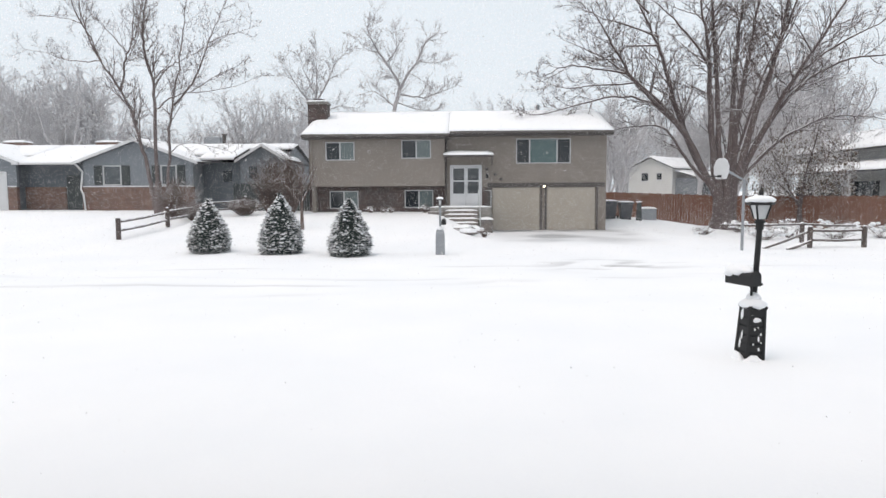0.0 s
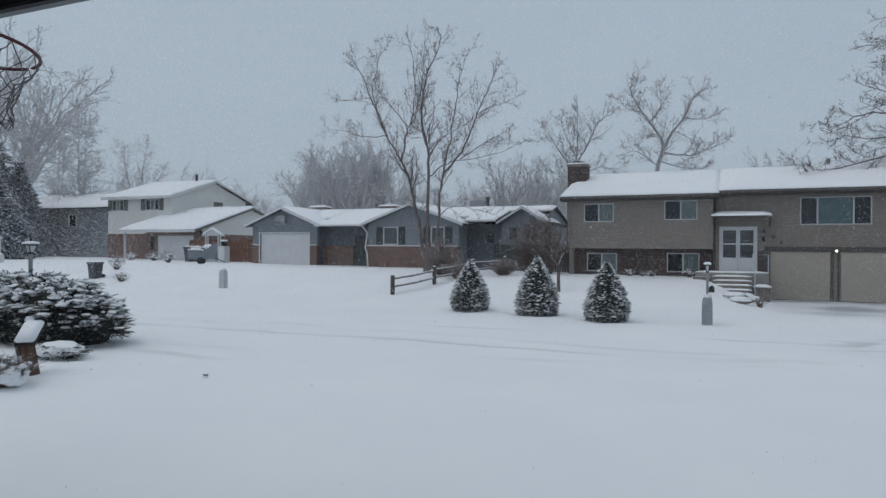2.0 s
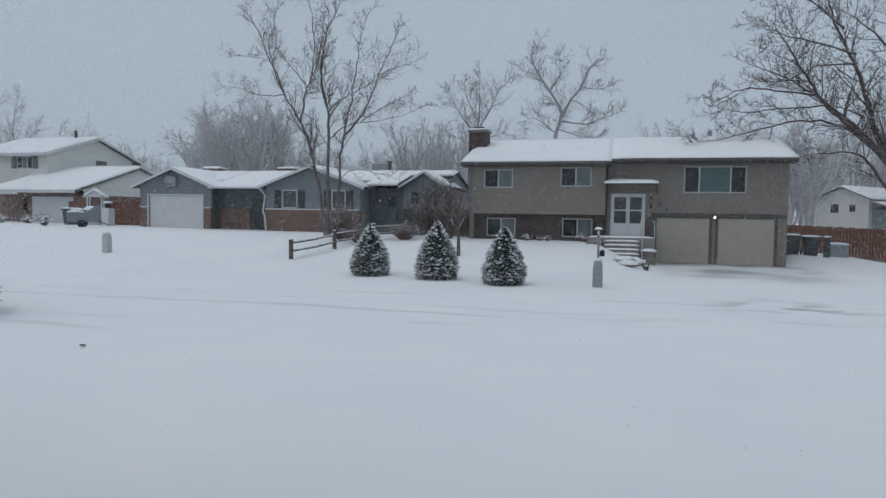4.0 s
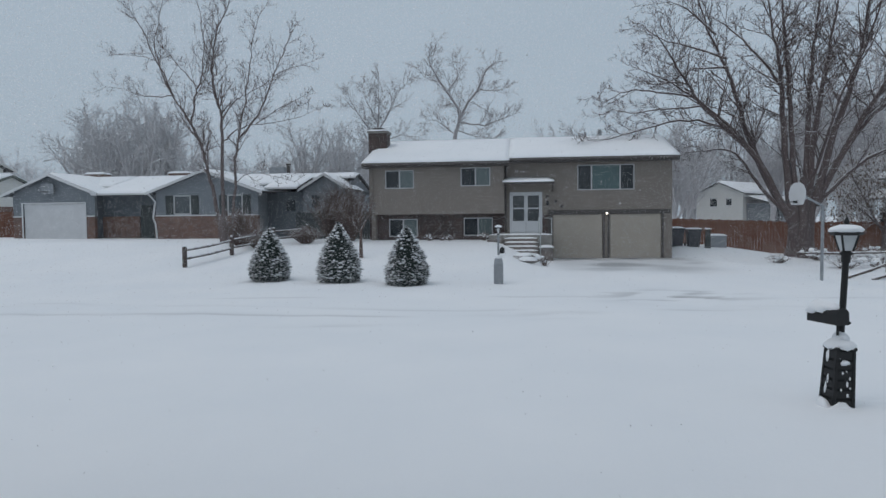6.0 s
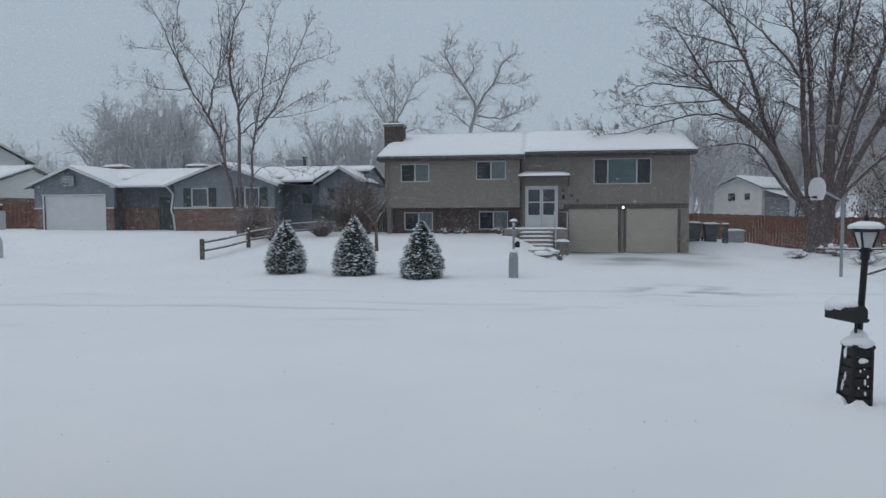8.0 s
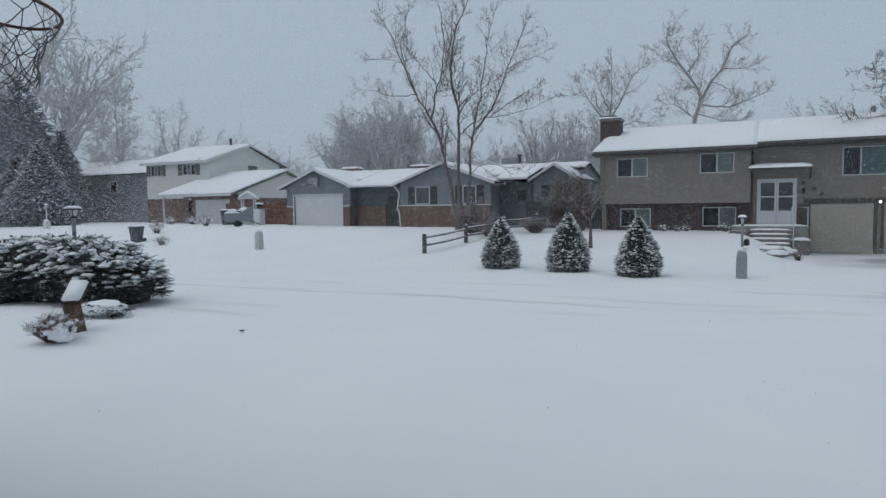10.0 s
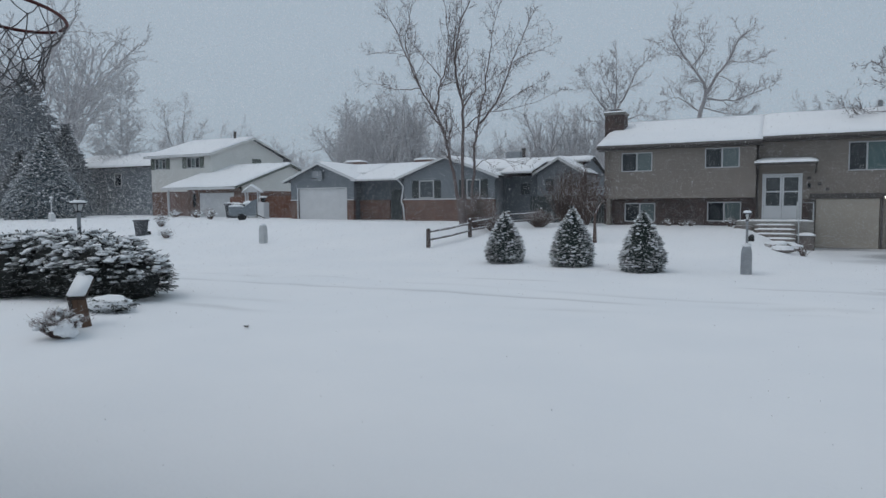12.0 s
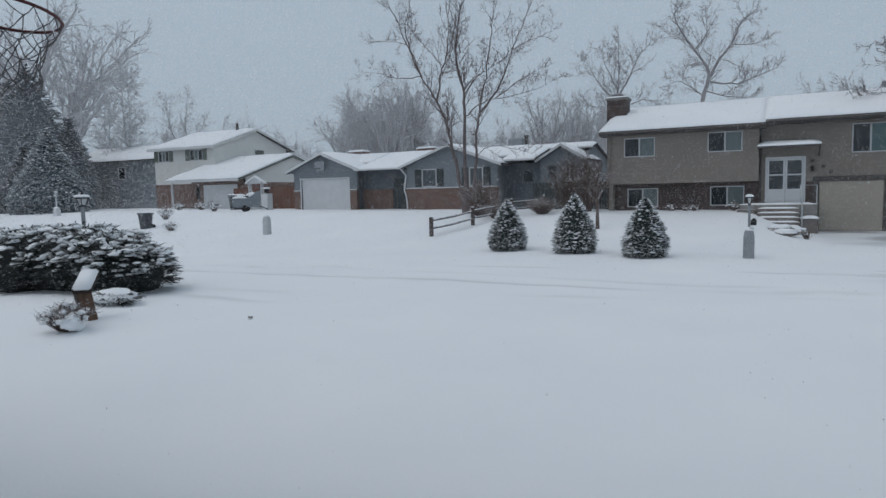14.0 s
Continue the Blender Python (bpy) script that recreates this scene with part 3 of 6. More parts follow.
for x0, hx in ((0.435, 1.08), (1.165, 1.24)):
    x1 = x0 + 0.72
    leaf = wall_with_holes(x0, x1, 1.21, 3.19, RY + 0.0, RY + 0.045, [(x0 + 0.08, x1 - 0.08, 1.86, 2.46), (x0 + 0.08, x1 - 0.08, 2.52, 3.12)])
    door = part("door", leaf, WHITE_PAINT, house, "white storm door with two dark panes")
    for z0, z1 in ((1.86, 2.46), (2.52, 3.12)):
        part("pane", Shape().box(x0 + 0.08, x1 - 0.08, RY + 0.015, RY + 0.03, z0, z1), GLASS_DOOR, door)
    part("kick_panel", Shape().box(x0 + 0.1, x1 - 0.1, RY - 0.012, RY - 0.002, 1.30, 1.78, 0.004), WHITE_PAINT, door)
    part("handle", Shape().tube([(hx, RY - 0.05, 2.14), (hx, RY - 0.05, 2.32)], [0.014, 0.014], 8), GREY_METAL, door)
canopy = part("canopy", Shape().prism([(0.05, 33.75, 3.64), (0.05, RY, 3.80), (0.05, RY, 3.9), (0.05, 33.75, 3.74)], (2.44, 0, 0)), DARK_TRIM, house, "snowy canopy over the doors")
part("snow_cover", snow_slab(0.03, 2.51, 33.73, 3.745, RY, 3.9, 0.11, 9.0), SNOW, canopy)
part("bracket", Shape().tube([(0.12, RY, 3.3), (0.12, 33.9, 3.74)], [0.035, 0.035], 6), DARK_TRIM, canopy)
part("bracket", Shape().tube([(2.46, RY, 3.3), (2.46, 33.9, 3.74)], [0.035, 0.035], 6), DARK_TRIM, canopy)
part("brick_panel", Shape().box(1.98, 2.42, RY - 0.022, RY - 0.003, 0.0, 2.16), DARK_BRICK, house)
for x0, z0 in ((2.14, 3.0), (2.55, 2.74), (2.85, 2.5)):
    part("wall_ornament", Shape().box(x0, x0 + 0.15, RY - 0.05, RY - 0.004, z0, z0 + 0.14, 0.02), DARK_TRIM, house)
sconce = part("wall_lamp", Shape().box(2.16, 2.28, RY - 0.16, RY - 0.03, 2.62, 2.84, 0.02), BLACK_METAL, house)

# two garage doors in dark surrounds
for x0, x1 in ((2.48, 4.90), (5.24, 7.70)):
    lapped_garage_door(house, x0 + 0.02, x1 - 0.02, 0.0, 2.15, RY, BEIGE_DOOR, 4, "beige sectional garage door")
part("garage_trim", Shape().box(2.24, 8.12, RY - 0.045, RY - 0.003, 2.17, 2.38, 0.01), DARK_TRIM, house)
for x0, x1 in ((2.24, 2.46), (4.92, 5.0), (5.13, 5.21), (7.72, 7.80)):
    part("garage_trim", Shape().box(x0, x1, RY - 0.04, RY - 0.003, 0.0, 2.165, 0.01), DARK_TRIM, house)
lamp = part("garage_lamp", Shape().box(5.0, 5.16, RY - 0.14, RY - 0.05, 2.14, 2.26, 0.02), GREY_METAL, house)
part("bulb", Shape().blob((5.08, RY - 0.18, 2.2), (0.045, 0.045, 0.05), random.Random(1), 0.0, 10, 6), LAMP_GLOW, lamp)

# brick chimney at the gable end
chimney = part("chimney", Shape().box(-7.2, -6.2, 36.6, 37.5, 0.4, 6.62), DARK_BRICK, house, "brick chimney with a snow cap")
part("cap", Shape().box(-7.27, -6.13, 36.53, 37.57, 6.62, 6.74, 0.02), CONCRETE, chimney)
part("flue", Shape().box(-6.98, -6.42, 36.8, 37.3, 6.74, 6.92, 0.02), DARK_TRIM, chimney)
part("snow_cover", snow_slab(-7.28, -6.12, 36.5, 6.74, 37.6, 6.74, 0.10, 5.0), SNOW, chimney)
part("vent_pipe", Shape().tube([(5.2, 38.7, 6.1), (5.2, 38.7, 6.75)], [0.11, 0.11], 10), GREY_METAL, house)

# steps, landing, stone side, hand rail
stairs = thing("front_steps", (1.1, 33.2, 0.0), "snowy concrete entrance steps with a landing and low stone walls", "steps")
part("landing", Shape().box(-0.62, 2.4, 33.5, 34.78, 0.3, 1.19, 0.02), CONCRETE, stairs)
part("snow_cover", snow_slab(-0.6, 2.38, 33.5, 1.19, 34.6, 1.19, 0.06, 2.0), SNOW, stairs)
for i in range(5):
    y1 = 33.5 - 0.33 * i
    tread = part("step", Shape().box(0.1 + 0.0 * i, 1.72, y1 - 0.36, y1 - 0.003, 0.0, 1.03 - 0.18 * i, 0.015), STONE, stairs)
    part("snow_cover", snow_slab(0.14, 1.68, y1 - 0.30, 1.03 - 0.18 * i, y1 - 0.02, 1.03 - 0.18 * i, 0.06, i), SNOW, tread)
part("side_wall", Shape().box(-0.7, 0.05, 33.1, 33.497, 0.0, 1.0, 0.04), STONE, stairs, "low stone wall with snow")
part("side_wall", Shape().box(1.78, 2.4, 32.6, 33.2, -0.1, 0.62, 0.04), STONE, stairs)
part("snow_cover", snow_slab(1.74, 2.44, 32.56, 0.62, 33.24, 0.62, 0.10, 8.0), SNOW, stairs)
part("hand_rail", Shape().tube([(1.76, 33.9, 1.19), (1.76, 33.9, 2.02), (1.76, 33.55, 2.02), (1.80, 32.4, 1.2), (1.80, 32.3, 0.3)], [0.025] * 5, 8), PALE_METAL, stairs, "pale metal hand rail")
part("hand_rail", Shape().tube([(1.76, 33.9, 2.0), (2.38, 33.9, 2.0), (2.38, 33.9, 1.19)], [0.025] * 3, 8), PALE_METAL, stairs)
rng = random.Random(4)
for i, (x, y) in enumerate(((1.35, 31.2), (1.05, 30.5), (0.95, 29.8), (1.2, 29.2), (1.55, 30.9))):
    s = Shape().blob((x, y, height(x, y) + 0.08), (0.42, 0.3, 0.14), rng, 0.3, 10, 6)
    whole("stepping_stone", s, STONE, "dark rough stepping stone capped with snow", "stone", "stones beside the driveway")
    whole("snow_pad", Shape().blob((x, y + 0.03, height(x, y) + 0.17), (0.40, 0.27, 0.08), rng, 0.2, 12, 6), SNOW, "soft pad of snow on a stone", "snow", "stones beside the driveway", smooth=True)

# -- the blue-grey bungalow --
GY = 39.5
bung = thing("bungalow", (-20.5, 44.0, 1.0), "blue-grey bungalow with brick base and three snowy gables", "house")


def gable_front(parent, x0, x1, y, ze, za, wall_mat, depth, over=0.45, holes=(), z0=1.0, brick=None, side_brick=True):
    """A gable that faces -y, its roof running back by depth, with brick below and white rake boards."""
    mid = (x0 + x1) / 2
    if brick:
        gaps = sorted((h[0], h[1]) for h in holes if h[2] < brick)
        ends = [x0 + over] + [c for g in gaps for c in g] + [x1 - over]
        for a, b in zip(ends[::2], ends[1::2]):
            part("brick_base", Shape().box(a, b, y - 0.06, y + 0.2, z0 - 0.4, brick), RED_BRICK, parent, "red brick lower wall")
            part("ledge", Shape().box(a - 0.02, b + 0.02, y - 0.10, y - 0.063, brick - 0.002, brick + 0.07), WHITE_PAINT, parent)
    part("front_wall", wall_with_holes(x0 + over, x1 - over, (brick or z0 - 0.4) + 0.002, ze - 0.02, y, y + 0.2, holes), wall_mat, parent)
    slope = (za - ze) / (mid - x0)
    part("gable", Shape().prism([(x0 + over, y, ze - 0.02), (x1 - over, y, ze - 0.02), (x1 - over, y, ze + over * slope), (mid, y, za - 0.03), (x0 + over, y, ze + over * slope)], (0, 0.2, 0)), wall_mat, parent)
    for xe, sgn in ((x0, 1), (x1, -1)):
        slab = turn_y(roof_slab(y - 0.45, y + depth, xe, ze, mid, za, 0.10))
        roof = part("roof", slab, SHINGLE, parent)
        part("snow_cover", turn_y(snow_slab(y - 0.40, y + depth, xe + sgn * 0.03, ze + 0.10, mid, za + 0.10, 0.085, xe)), SNOW, roof)
        part("rake_board", Shape().prism([(xe, y - 0.49, ze - 0.06), (mid, y - 0.49, za - 0.06), (mid, y - 0.49, za + 0.10), (xe, y - 0.49, ze + 0.10)], (0, 0.036, 0)), WHITE_PAINT, roof, "white rake board")
        part("soffit", turn_y(roof_slab(y - 0.45, y, xe, ze - 0.04, mid, za - 0.04, 0.03)), SHADED_SIDING, roof)


gable_front(bung, -31.0, -24.65, GY, 3.66, 4.93, GREY_SIDING, 5.0, holes=[(-29.90, -25.70, 0.0, 3.20)], brick=2.36)
gable_front(bung, -21.55, -14.2, GY, 3.66, 5.0, GREY_SIDING, 5.0, holes=[(-19.97, -18.87, 2.42, 3.59), (-16.56, -15.60, 2.42, 3.59)], brick=2.33)
lapped_garage_door(bung, -29.86, -25.74, 0.9, 3.17, GY, WHITE_PAINT, 4, "white sectional garage door")
part("garage_trim", Shape().box(-29.96, -25.64, GY - 0.09, GY - 0.062, 3.18, 3.26).box(-29.96, -29.87, GY - 0.09, GY - 0.062, 0.9, 3.18).box(-25.73, -25.64, GY - 0.09, GY - 0.062, 0.9, 3.18), WHITE_PAINT, bung)
for x0, x1 in ((-19.97, -18.87), (-16.56, -15.60)):
    window(bung, x0, x1, 2.42, 3.59, GY, [(1.0, GLASS_SHADE)], w=0.075)
    for a, b in ((x0 - 0.5, x0 - 0.03), (x1 + 0.03, x1 + 0.5)):
        sh = part("shutter", Shape().box(a, b, GY - 0.05, GY - 0.003, 2.44, 3.57, 0.008), SHUTTER, bung, "dark shutter")
        for i in range(8):
            z = 2.50 + i * 0.13
            part("slat", Shape().box(a + 0.05, b - 0.05, GY - 0.062, GY - 0.052, z, z + 0.09), SHUTTER, sh)
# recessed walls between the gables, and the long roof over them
part("porch_wall", Shape().box(-25.4, -21.1, 40.5, 40.7, 0.6, 3.8), SHADED_SIDING, bung)
for x0, x1 in ((-25.2, -22.75), (-21.75, -21.1)):
    part("brick_base", Shape().box(x0, x1, 40.38, 40.497, 0.6, 2.36), RED_BRICK, bung)
part("side_wall", Shape().box(-25.35, -25.2, GY + 0.2, 40.5, 0.6, 3.8), SHADED_SIDING, bung)
part("side_wall", Shape().box(-21.1, -20.95, GY + 0.2, 40.7, 0.6, 3.8), GREY_SIDING, bung)
part("recessed_wall", wall_with_holes(-14.75, -12.5, 0.6, 3.78, 41.25, 41.45, [(-13.6, -12.9, 2.55, 3.35)]), SHADED_SIDING, bung)
window(bung, -13.6, -12.9, 2.55, 3.35, 41.25, [(1.0, GLASS_DARK)], SHADED_SIDING, w=0.06)
part("porch_door", Shape().box(-22.7, -21.8, 40.45, 40.497, 1.0, 3.05, 0.01), SHUTTER, bung)
for x0, x1, ye in ((-25.1, -21.4, 39.2), (-31.0, -25.1, 41.4), (-21.4, -14.0, 41.4), (-14.6, -12.45, 40.2), (-12.45, -9.6, 43.2)):
    slope = 1.28 / (44.2 - 39.2)
    ze = 4.94 - slope * (44.2 - ye)
    roof = part("roof", roof_slab(x0, x1, ye, ze, 44.2, 4.94, 0.10), SHINGLE, bung)
    part("snow_cover", snow_slab(x0, x1, ye - 0.02, ze + 0.10, 44.2, 5.04, 0.09, x0), SNOW, roof)
    part("gutter", Shape().tube([(x0, ye - 0.07, ze + 0.04), (x1, ye - 0.07, ze + 0.04)], [0.06, 0.06], 8), WHITE_PAINT, roof)
part("roof", roof_slab(-31.0, -9.6, 49.2, 3.62, 44.2, 4.94, 0.10), SHINGLE, bung)
part("snow_cover", snow_slab(-31.0, -9.6, 49.2, 3.72, 44.2, 5.04, 0.09, 1.0), SNOW, bung)
part("back_wall", Shape().box(-30.7, -9.4, 48.6, 48.8, 0.6, 3.95), GREY_SIDING, bung)
part("side_wall", Shape().box(-30.75, -30.55, GY + 0.2, 48.6, 0.6, 3.9), GREY_SIDING, bung)
part("side_wall", Shape().box(-9.98, -9.8, 41.7, 48.6, 0.6, 3.9), GREY_SIDING, bung)
gable_front(bung, -12.60, -9.35, 41.1, 3.80, 4.76, GREY_SIDING, 3.2, over=0.25, holes=[(-11.95, -11.3, 2.75, 3.6), (-10.8, -10.2, 2.75, 3.6)])
for x0, x1 in ((-11.95, -11.3), (-10.8, -10.2)):
    window(bung, x0, x1, 2.75, 3.6, 41.1, [(1.0, GLASS_SHADE)], GREY_SIDING, w=0.06)
part("downspout", Shape().tube([(-21.45, GY - 0.4, 3.75), (-21.3, GY - 0.12, 3.45), (-21.1, GY - 0.12, 3.2), (-21.25, GY - 0.12, 2.2), (-21.1, GY - 0.14, 1.9), (-21.0, GY - 0.14, 0.8)], [0.055] * 6, 8), WHITE_PAINT, bung, "white downspout")
part("downspout", Shape().tube([(-14.3, GY - 0.35, 3.72), (-14.72, GY + 0.1, 3.45), (-14.72, GY + 0.1, 1.0)], [0.045] * 3, 8), GREY_SIDING, bung)
for x, y, z in ((-28.6, 44.6, 4.5), (-22.6, 45.0, 4.5)):
    ch = part("chimney", Shape().box(x - 0.75, x + 0.75, y, y + 0.8, z - 0.4, z + 0.85), RED_BRICK, bung)
    part("snow_cover", snow_slab(x - 0.8, x + 0.8, y - 0.05, z + 0.85, y + 0.85, z + 0.85, 0.14, x), SNOW, ch)
cooler = part("roof_cooler", Shape().box(-15.95, -14.85, 44.7, 45.7, 4.8, 5.62, 0.04), GREY_METAL, bung, "grey rooftop cooler box")
part("vent_pipe", Shape().tube([(-14.6, 44.7, 4.8), (-14.6, 44.7, 5.72)], [0.11, 0.11], 10).tube([(-14.6, 44.7, 5.72), (-14.6, 44.7, 5.80)], [0.17, 0.17], 10), DARK_TRIM, bung)
part("side_wall", Shape().box(-12.5, -12.35, 41.3, 43.8, 0.6, 3.95), GREY_SIDING, bung)
part("side_wall", Shape().box(-14.9, -14.75, GY + 0.2, 41.45, 0.6, 3.8), GREY_SIDING, bung)
for x in (-9.98, -30.75):
    part("gable", Shape().prism([(x, 41.2, 3.78), (x, 48.8, 3.78), (x, 44.2, 4.9)], (0.18, 0, 0)), GREY_SIDING, bung)
# the wall-mounted ring and board over the garage
hoop_w = part("wall_hoop", Shape().box(-28.45, -27.60, GY - 0.30, GY - 0.25, 3.78, 4.42, 0.05), GREY_METAL, bung, "grey backboard on the gable")
ring = [(-28.02 + 0.23 * math.cos(a), GY - 0.56 + 0.23 * math.sin(a), 3.90) for a in [2 * math.pi * i / 20 for i in range(21)]]
part("rim", Shape().tube(ring, [0.014] * 21, 6), BLACK_METAL, hoop_w)
part("bracket", Shape().box(-28.2, -27.85, GY - 0.25, GY - 0.002, 3.95, 4.25, 0.03), BLACK_METAL, hoop_w)

# dark board fence between the bungalow and the house
yard_fence = thing("yard_fence", (-9.4, 37.4, 0.9), "dark weathered board fence between two houses", "fence")
for i in range(34):
    x = -11.6 + i * 0.14
    part("board", Shape().box(x, x + 0.125, 37.4 + 0.01 * (i % 2), 37.43 + 0.01 * (i % 2), 0.55, 2.46 + 0.03 * math.sin(i * 2.3), 0.006), SHUTTER, yard_fence)
part("rail", Shape().box(-11.6, -6.85, 37.45, 37.5, 2.0, 2.1), SHUTTER, yard_fence)

# -- the cream two-storey house --
WX0, WX1 = -54.4, -46.0
cream = thing("two_storey_house", (-46.0, 49.0, 1.0), "cream two-storey house with a brick garage wing, deep in snow", "house")
wins = [(-53.45, -51.95, 5.58, 6.62), (-49.15, -47.45, 5.58, 6.62)]
part("upper_wall", wall_with_holes(WX0 + 0.4, WX1, 3.4, 6.95, 46.9, 47.1, wins), CREAM_SIDING, cream)
part("lower_wall", Shape().box(WX0 + 0.4, WX1, 46.9, 47.1, 0.4, 3.4), RED_BRICK, cream)
part("side_wall", Shape().box(WX1 - 0.2, WX1, 47.1, 56.8, 0.4, 6.95), CREAM_SIDING, cream)
part("side_wall", Shape().box(WX0 + 0.4, WX0 + 0.6, 47.1, 56.8, 0.4, 6.95), CREAM_SIDING, cream)
part("back_wall", Shape().box(WX0 + 0.4, WX1, 56.8, 57.0, 0.4, 6.95), CREAM_SIDING, cream)
part("gable", Shape().prism([(WX1 - 0.2, 46.9, 6.95), (WX1 - 0.2, 57.0, 6.95), (WX1 - 0.2, 52.3, 8.6)], (0.2, 0, 0)), CREAM_SIDING, cream)
part("gable_vent", Shape().box(WX1 - 0.02, WX1 + 0.03, 52.3, 53.6, 6.25, 6.7, 0.01), GREEN_SHUTTER, cream)
for y0, y1 in ((46.4, 52.3), (58.2, 52.3)):
    roof = part("roof", roof_slab(WX0, WX1 + 0.4, y0, 6.74, y1, 8.64, 0.12), SHINGLE, cream)
    part("snow_cover", snow_slab(WX0, WX1 + 0.42, y0, 6.86, y1, 8.76, 0.15, y0), SNOW, roof)
    part("rake_board", Shape().prism([(WX1 + 0.40, y0, 6.66), (WX1 + 0.40, y1, 8.56), (WX1 + 0.40, y1, 8.74), (WX1 + 0.40, y0, 6.84)], (0.04, 0, 0)), CREAM_SIDING, roof)
part("fascia", Shape().box(WX0, WX1 + 0.4, 46.34, 46.397, 6.62, 6.84, 0.01), WHITE_PAINT, cream)
part("vent_pipe", Shape().tube([(-47.9, 52.0, 8.4), (-47.9, 52.0, 9.45)], [0.13, 0.13], 10), DARK_TRIM, cream)
for x0, x1, z0, z1 in wins:
    window(cream, x0, x1, z0, z1, 46.9, [(0.33, GLASS_DARK), (0.34, GLASS_BLIND), (0.33, GLASS_DARK)], w=0.08)
    for a, b in ((x0 - 0.55, x0 - 0.03), (x1 + 0.03, x1 + 0.55)):
        part("shutter", Shape().box(a, b, 46.84, 46.897, z0, z1, 0.01), GREEN_SHUTTER, cream, "grey-green shutter")
# the garage wing in front
part("wing_front", wall_with_holes(-44.3, -39.1, 0.4, 3.58, 43.4, 43.6, [(-43.9, -39.9, 0.0, 3.15)]), RED_BRICK, cream)
lapped_garage_door(cream, -43.88, -39.92, 0.8, 3.13, 43.4, WHITE_PAINT, 4, "white garage door")
part("wing_side", Shape().box(-39.3, -39.1, 43.6, 57.0, 0.4, 3.3), RED_BRICK_SIDE, cream)
part("wing_gable", Shape().prism([(-39.3, 43.4, 3.3), (-39.3, 57.0, 3.3), (-39.3, 57.0, 3.4), (-39.3, 49.6, 5.64), (-39.3, 43.4, 3.7)], (0.2, 0, 0)), CREAM_SIDING, cream)
part("porch_wall", Shape().box(-47.3, -44.3, 45.2, 45.4, 0.4, 3.7), RED_BRICK, cream)
part("porch_window", Shape().box(-46.6, -45.4, 45.14, 45.197, 1.9, 3.1, 0.01), GLASS_DARK, cream)
part("porch_post", Shape().box(-47.35, -47.2, 42.95, 43.1, 0.4, 3.65, 0.01), WHITE_PAINT, cream)
for y0, y1 in ((42.5, 49.6), (57.0, 49.6)):
    roof = part("roof", roof_slab(-47.5, -38.9, y0, 3.50, y1, 5.70, 0.12), SHINGLE, cream)
    part("snow_cover", snow_slab(-47.5, -38.88, y0, 3.62, y1, 5.82, 0.15, y0), SNOW, roof)
    part("rake_board", Shape().prism([(-38.90, y0, 3.42), (-38.90, y1, 5.62), (-38.90, y1, 5.80), (-38.90, y0, 3.60)], (0.04, 0, 0)), GREEN_SHUTTER, roof)
part("fascia", Shape().box(-47.5, -38.9, 42.44, 42.497, 3.40, 3.60, 0.01), WHITE_PAINT, cream)

# wooden gate and fence beside the garage wing
gate = thing("side_gate", (-35.6, 41.0, 1.0), "red-brown board gate between two houses", "gate")
for i in range(22):
    x = -38.6 + i * 0.33
    part("board", Shape().box(x, x + 0.31, 41.6, 41.64, 0.6, 2.75, 0.01), CEDAR, gate)

# -- the grey house behind the birches --
grey = thing("grey_house", (-66, 52, 1.0), "grey two-storey house half hidden by trees", "house")
part("wall", wall_with_holes(-72, -57.5, 0.4, 6.2, 50.0, 50.2, [(-63.6, -62.4, 4.2, 5.6)]), GREY_SIDING, grey)
part("wall", Shape().box(-57.7, -57.5, 50.2, 58, 0.4, 6.2), GREY_SIDING, grey)
window(grey, -63.6, -62.4, 4.2, 5.6, 50.0, [(1.0, GLASS_DARK)], w=0.1)
roof = part("roof", roof_slab(-72.5, -57, 49.4, 6.1, 54, 7.8, 0.14), SHINGLE, grey)
part("snow_cover", snow_slab(-72.5, -57, 49.4, 6.24, 54, 7.94, 0.18, 4.0), SNOW, roof)
part("roof", roof_slab(-72.5, -57, 58.6, 6.1, 54, 7.8, 0.14), SHINGLE, grey)

# -- the far cream house beyond the cedar fence --
far = thing("far_house", (22.6, 76.5, -0.3), "far cream house with snowy roofs beyond the fence", "house")
far_m = Matrix.Translation((21.5, 74.0, 0.0)) @ Matrix.Rotation(radians(-42), 4, "Z")
far_wins = [(-1.0, -0.25, 3.05, 3.85), (0.75, 1.3, 3.15, 3.8)]
part("wall", wall_with_holes(-2.5, 2.5, -1.2, 4.35, 0.0, 0.2, far_wins).turned(far_m), CREAM_SIDING, far)
part("gable", Shape().prism([(-2.5, 0.0, 4.35), (2.5, 0.0, 4.35), (0.0, 0.0, 5.45)], (0, 0.2, 0)).turned(far_m), CREAM_SIDING, far)
part("side_wall", Shape().box(2.3, 2.5, 0.2, 9.0, -1.2, 4.35).turned(far_m), CREAM_SIDING, far)
part("side_wall", Shape().box(-2.5, -2.3, 0.2, 9.0, -1.2, 4.35).turned(far_m), CREAM_SIDING, far)
for x0, x1, z0, z1 in far_wins:
    part("window", Shape().box(x0, x1, 0.02, 0.08, z0, z1).turned(far_m), GLASS_DARK, far)
    part("window_frame", Shape().box(x0 - 0.07, x1 + 0.07, -0.05, -0.003, z1, z1 + 0.08).box(x0 - 0.07, x1 + 0.07, -0.05, -0.003, z0 - 0.08, z0).turned(far_m), WHITE_PAINT, far)
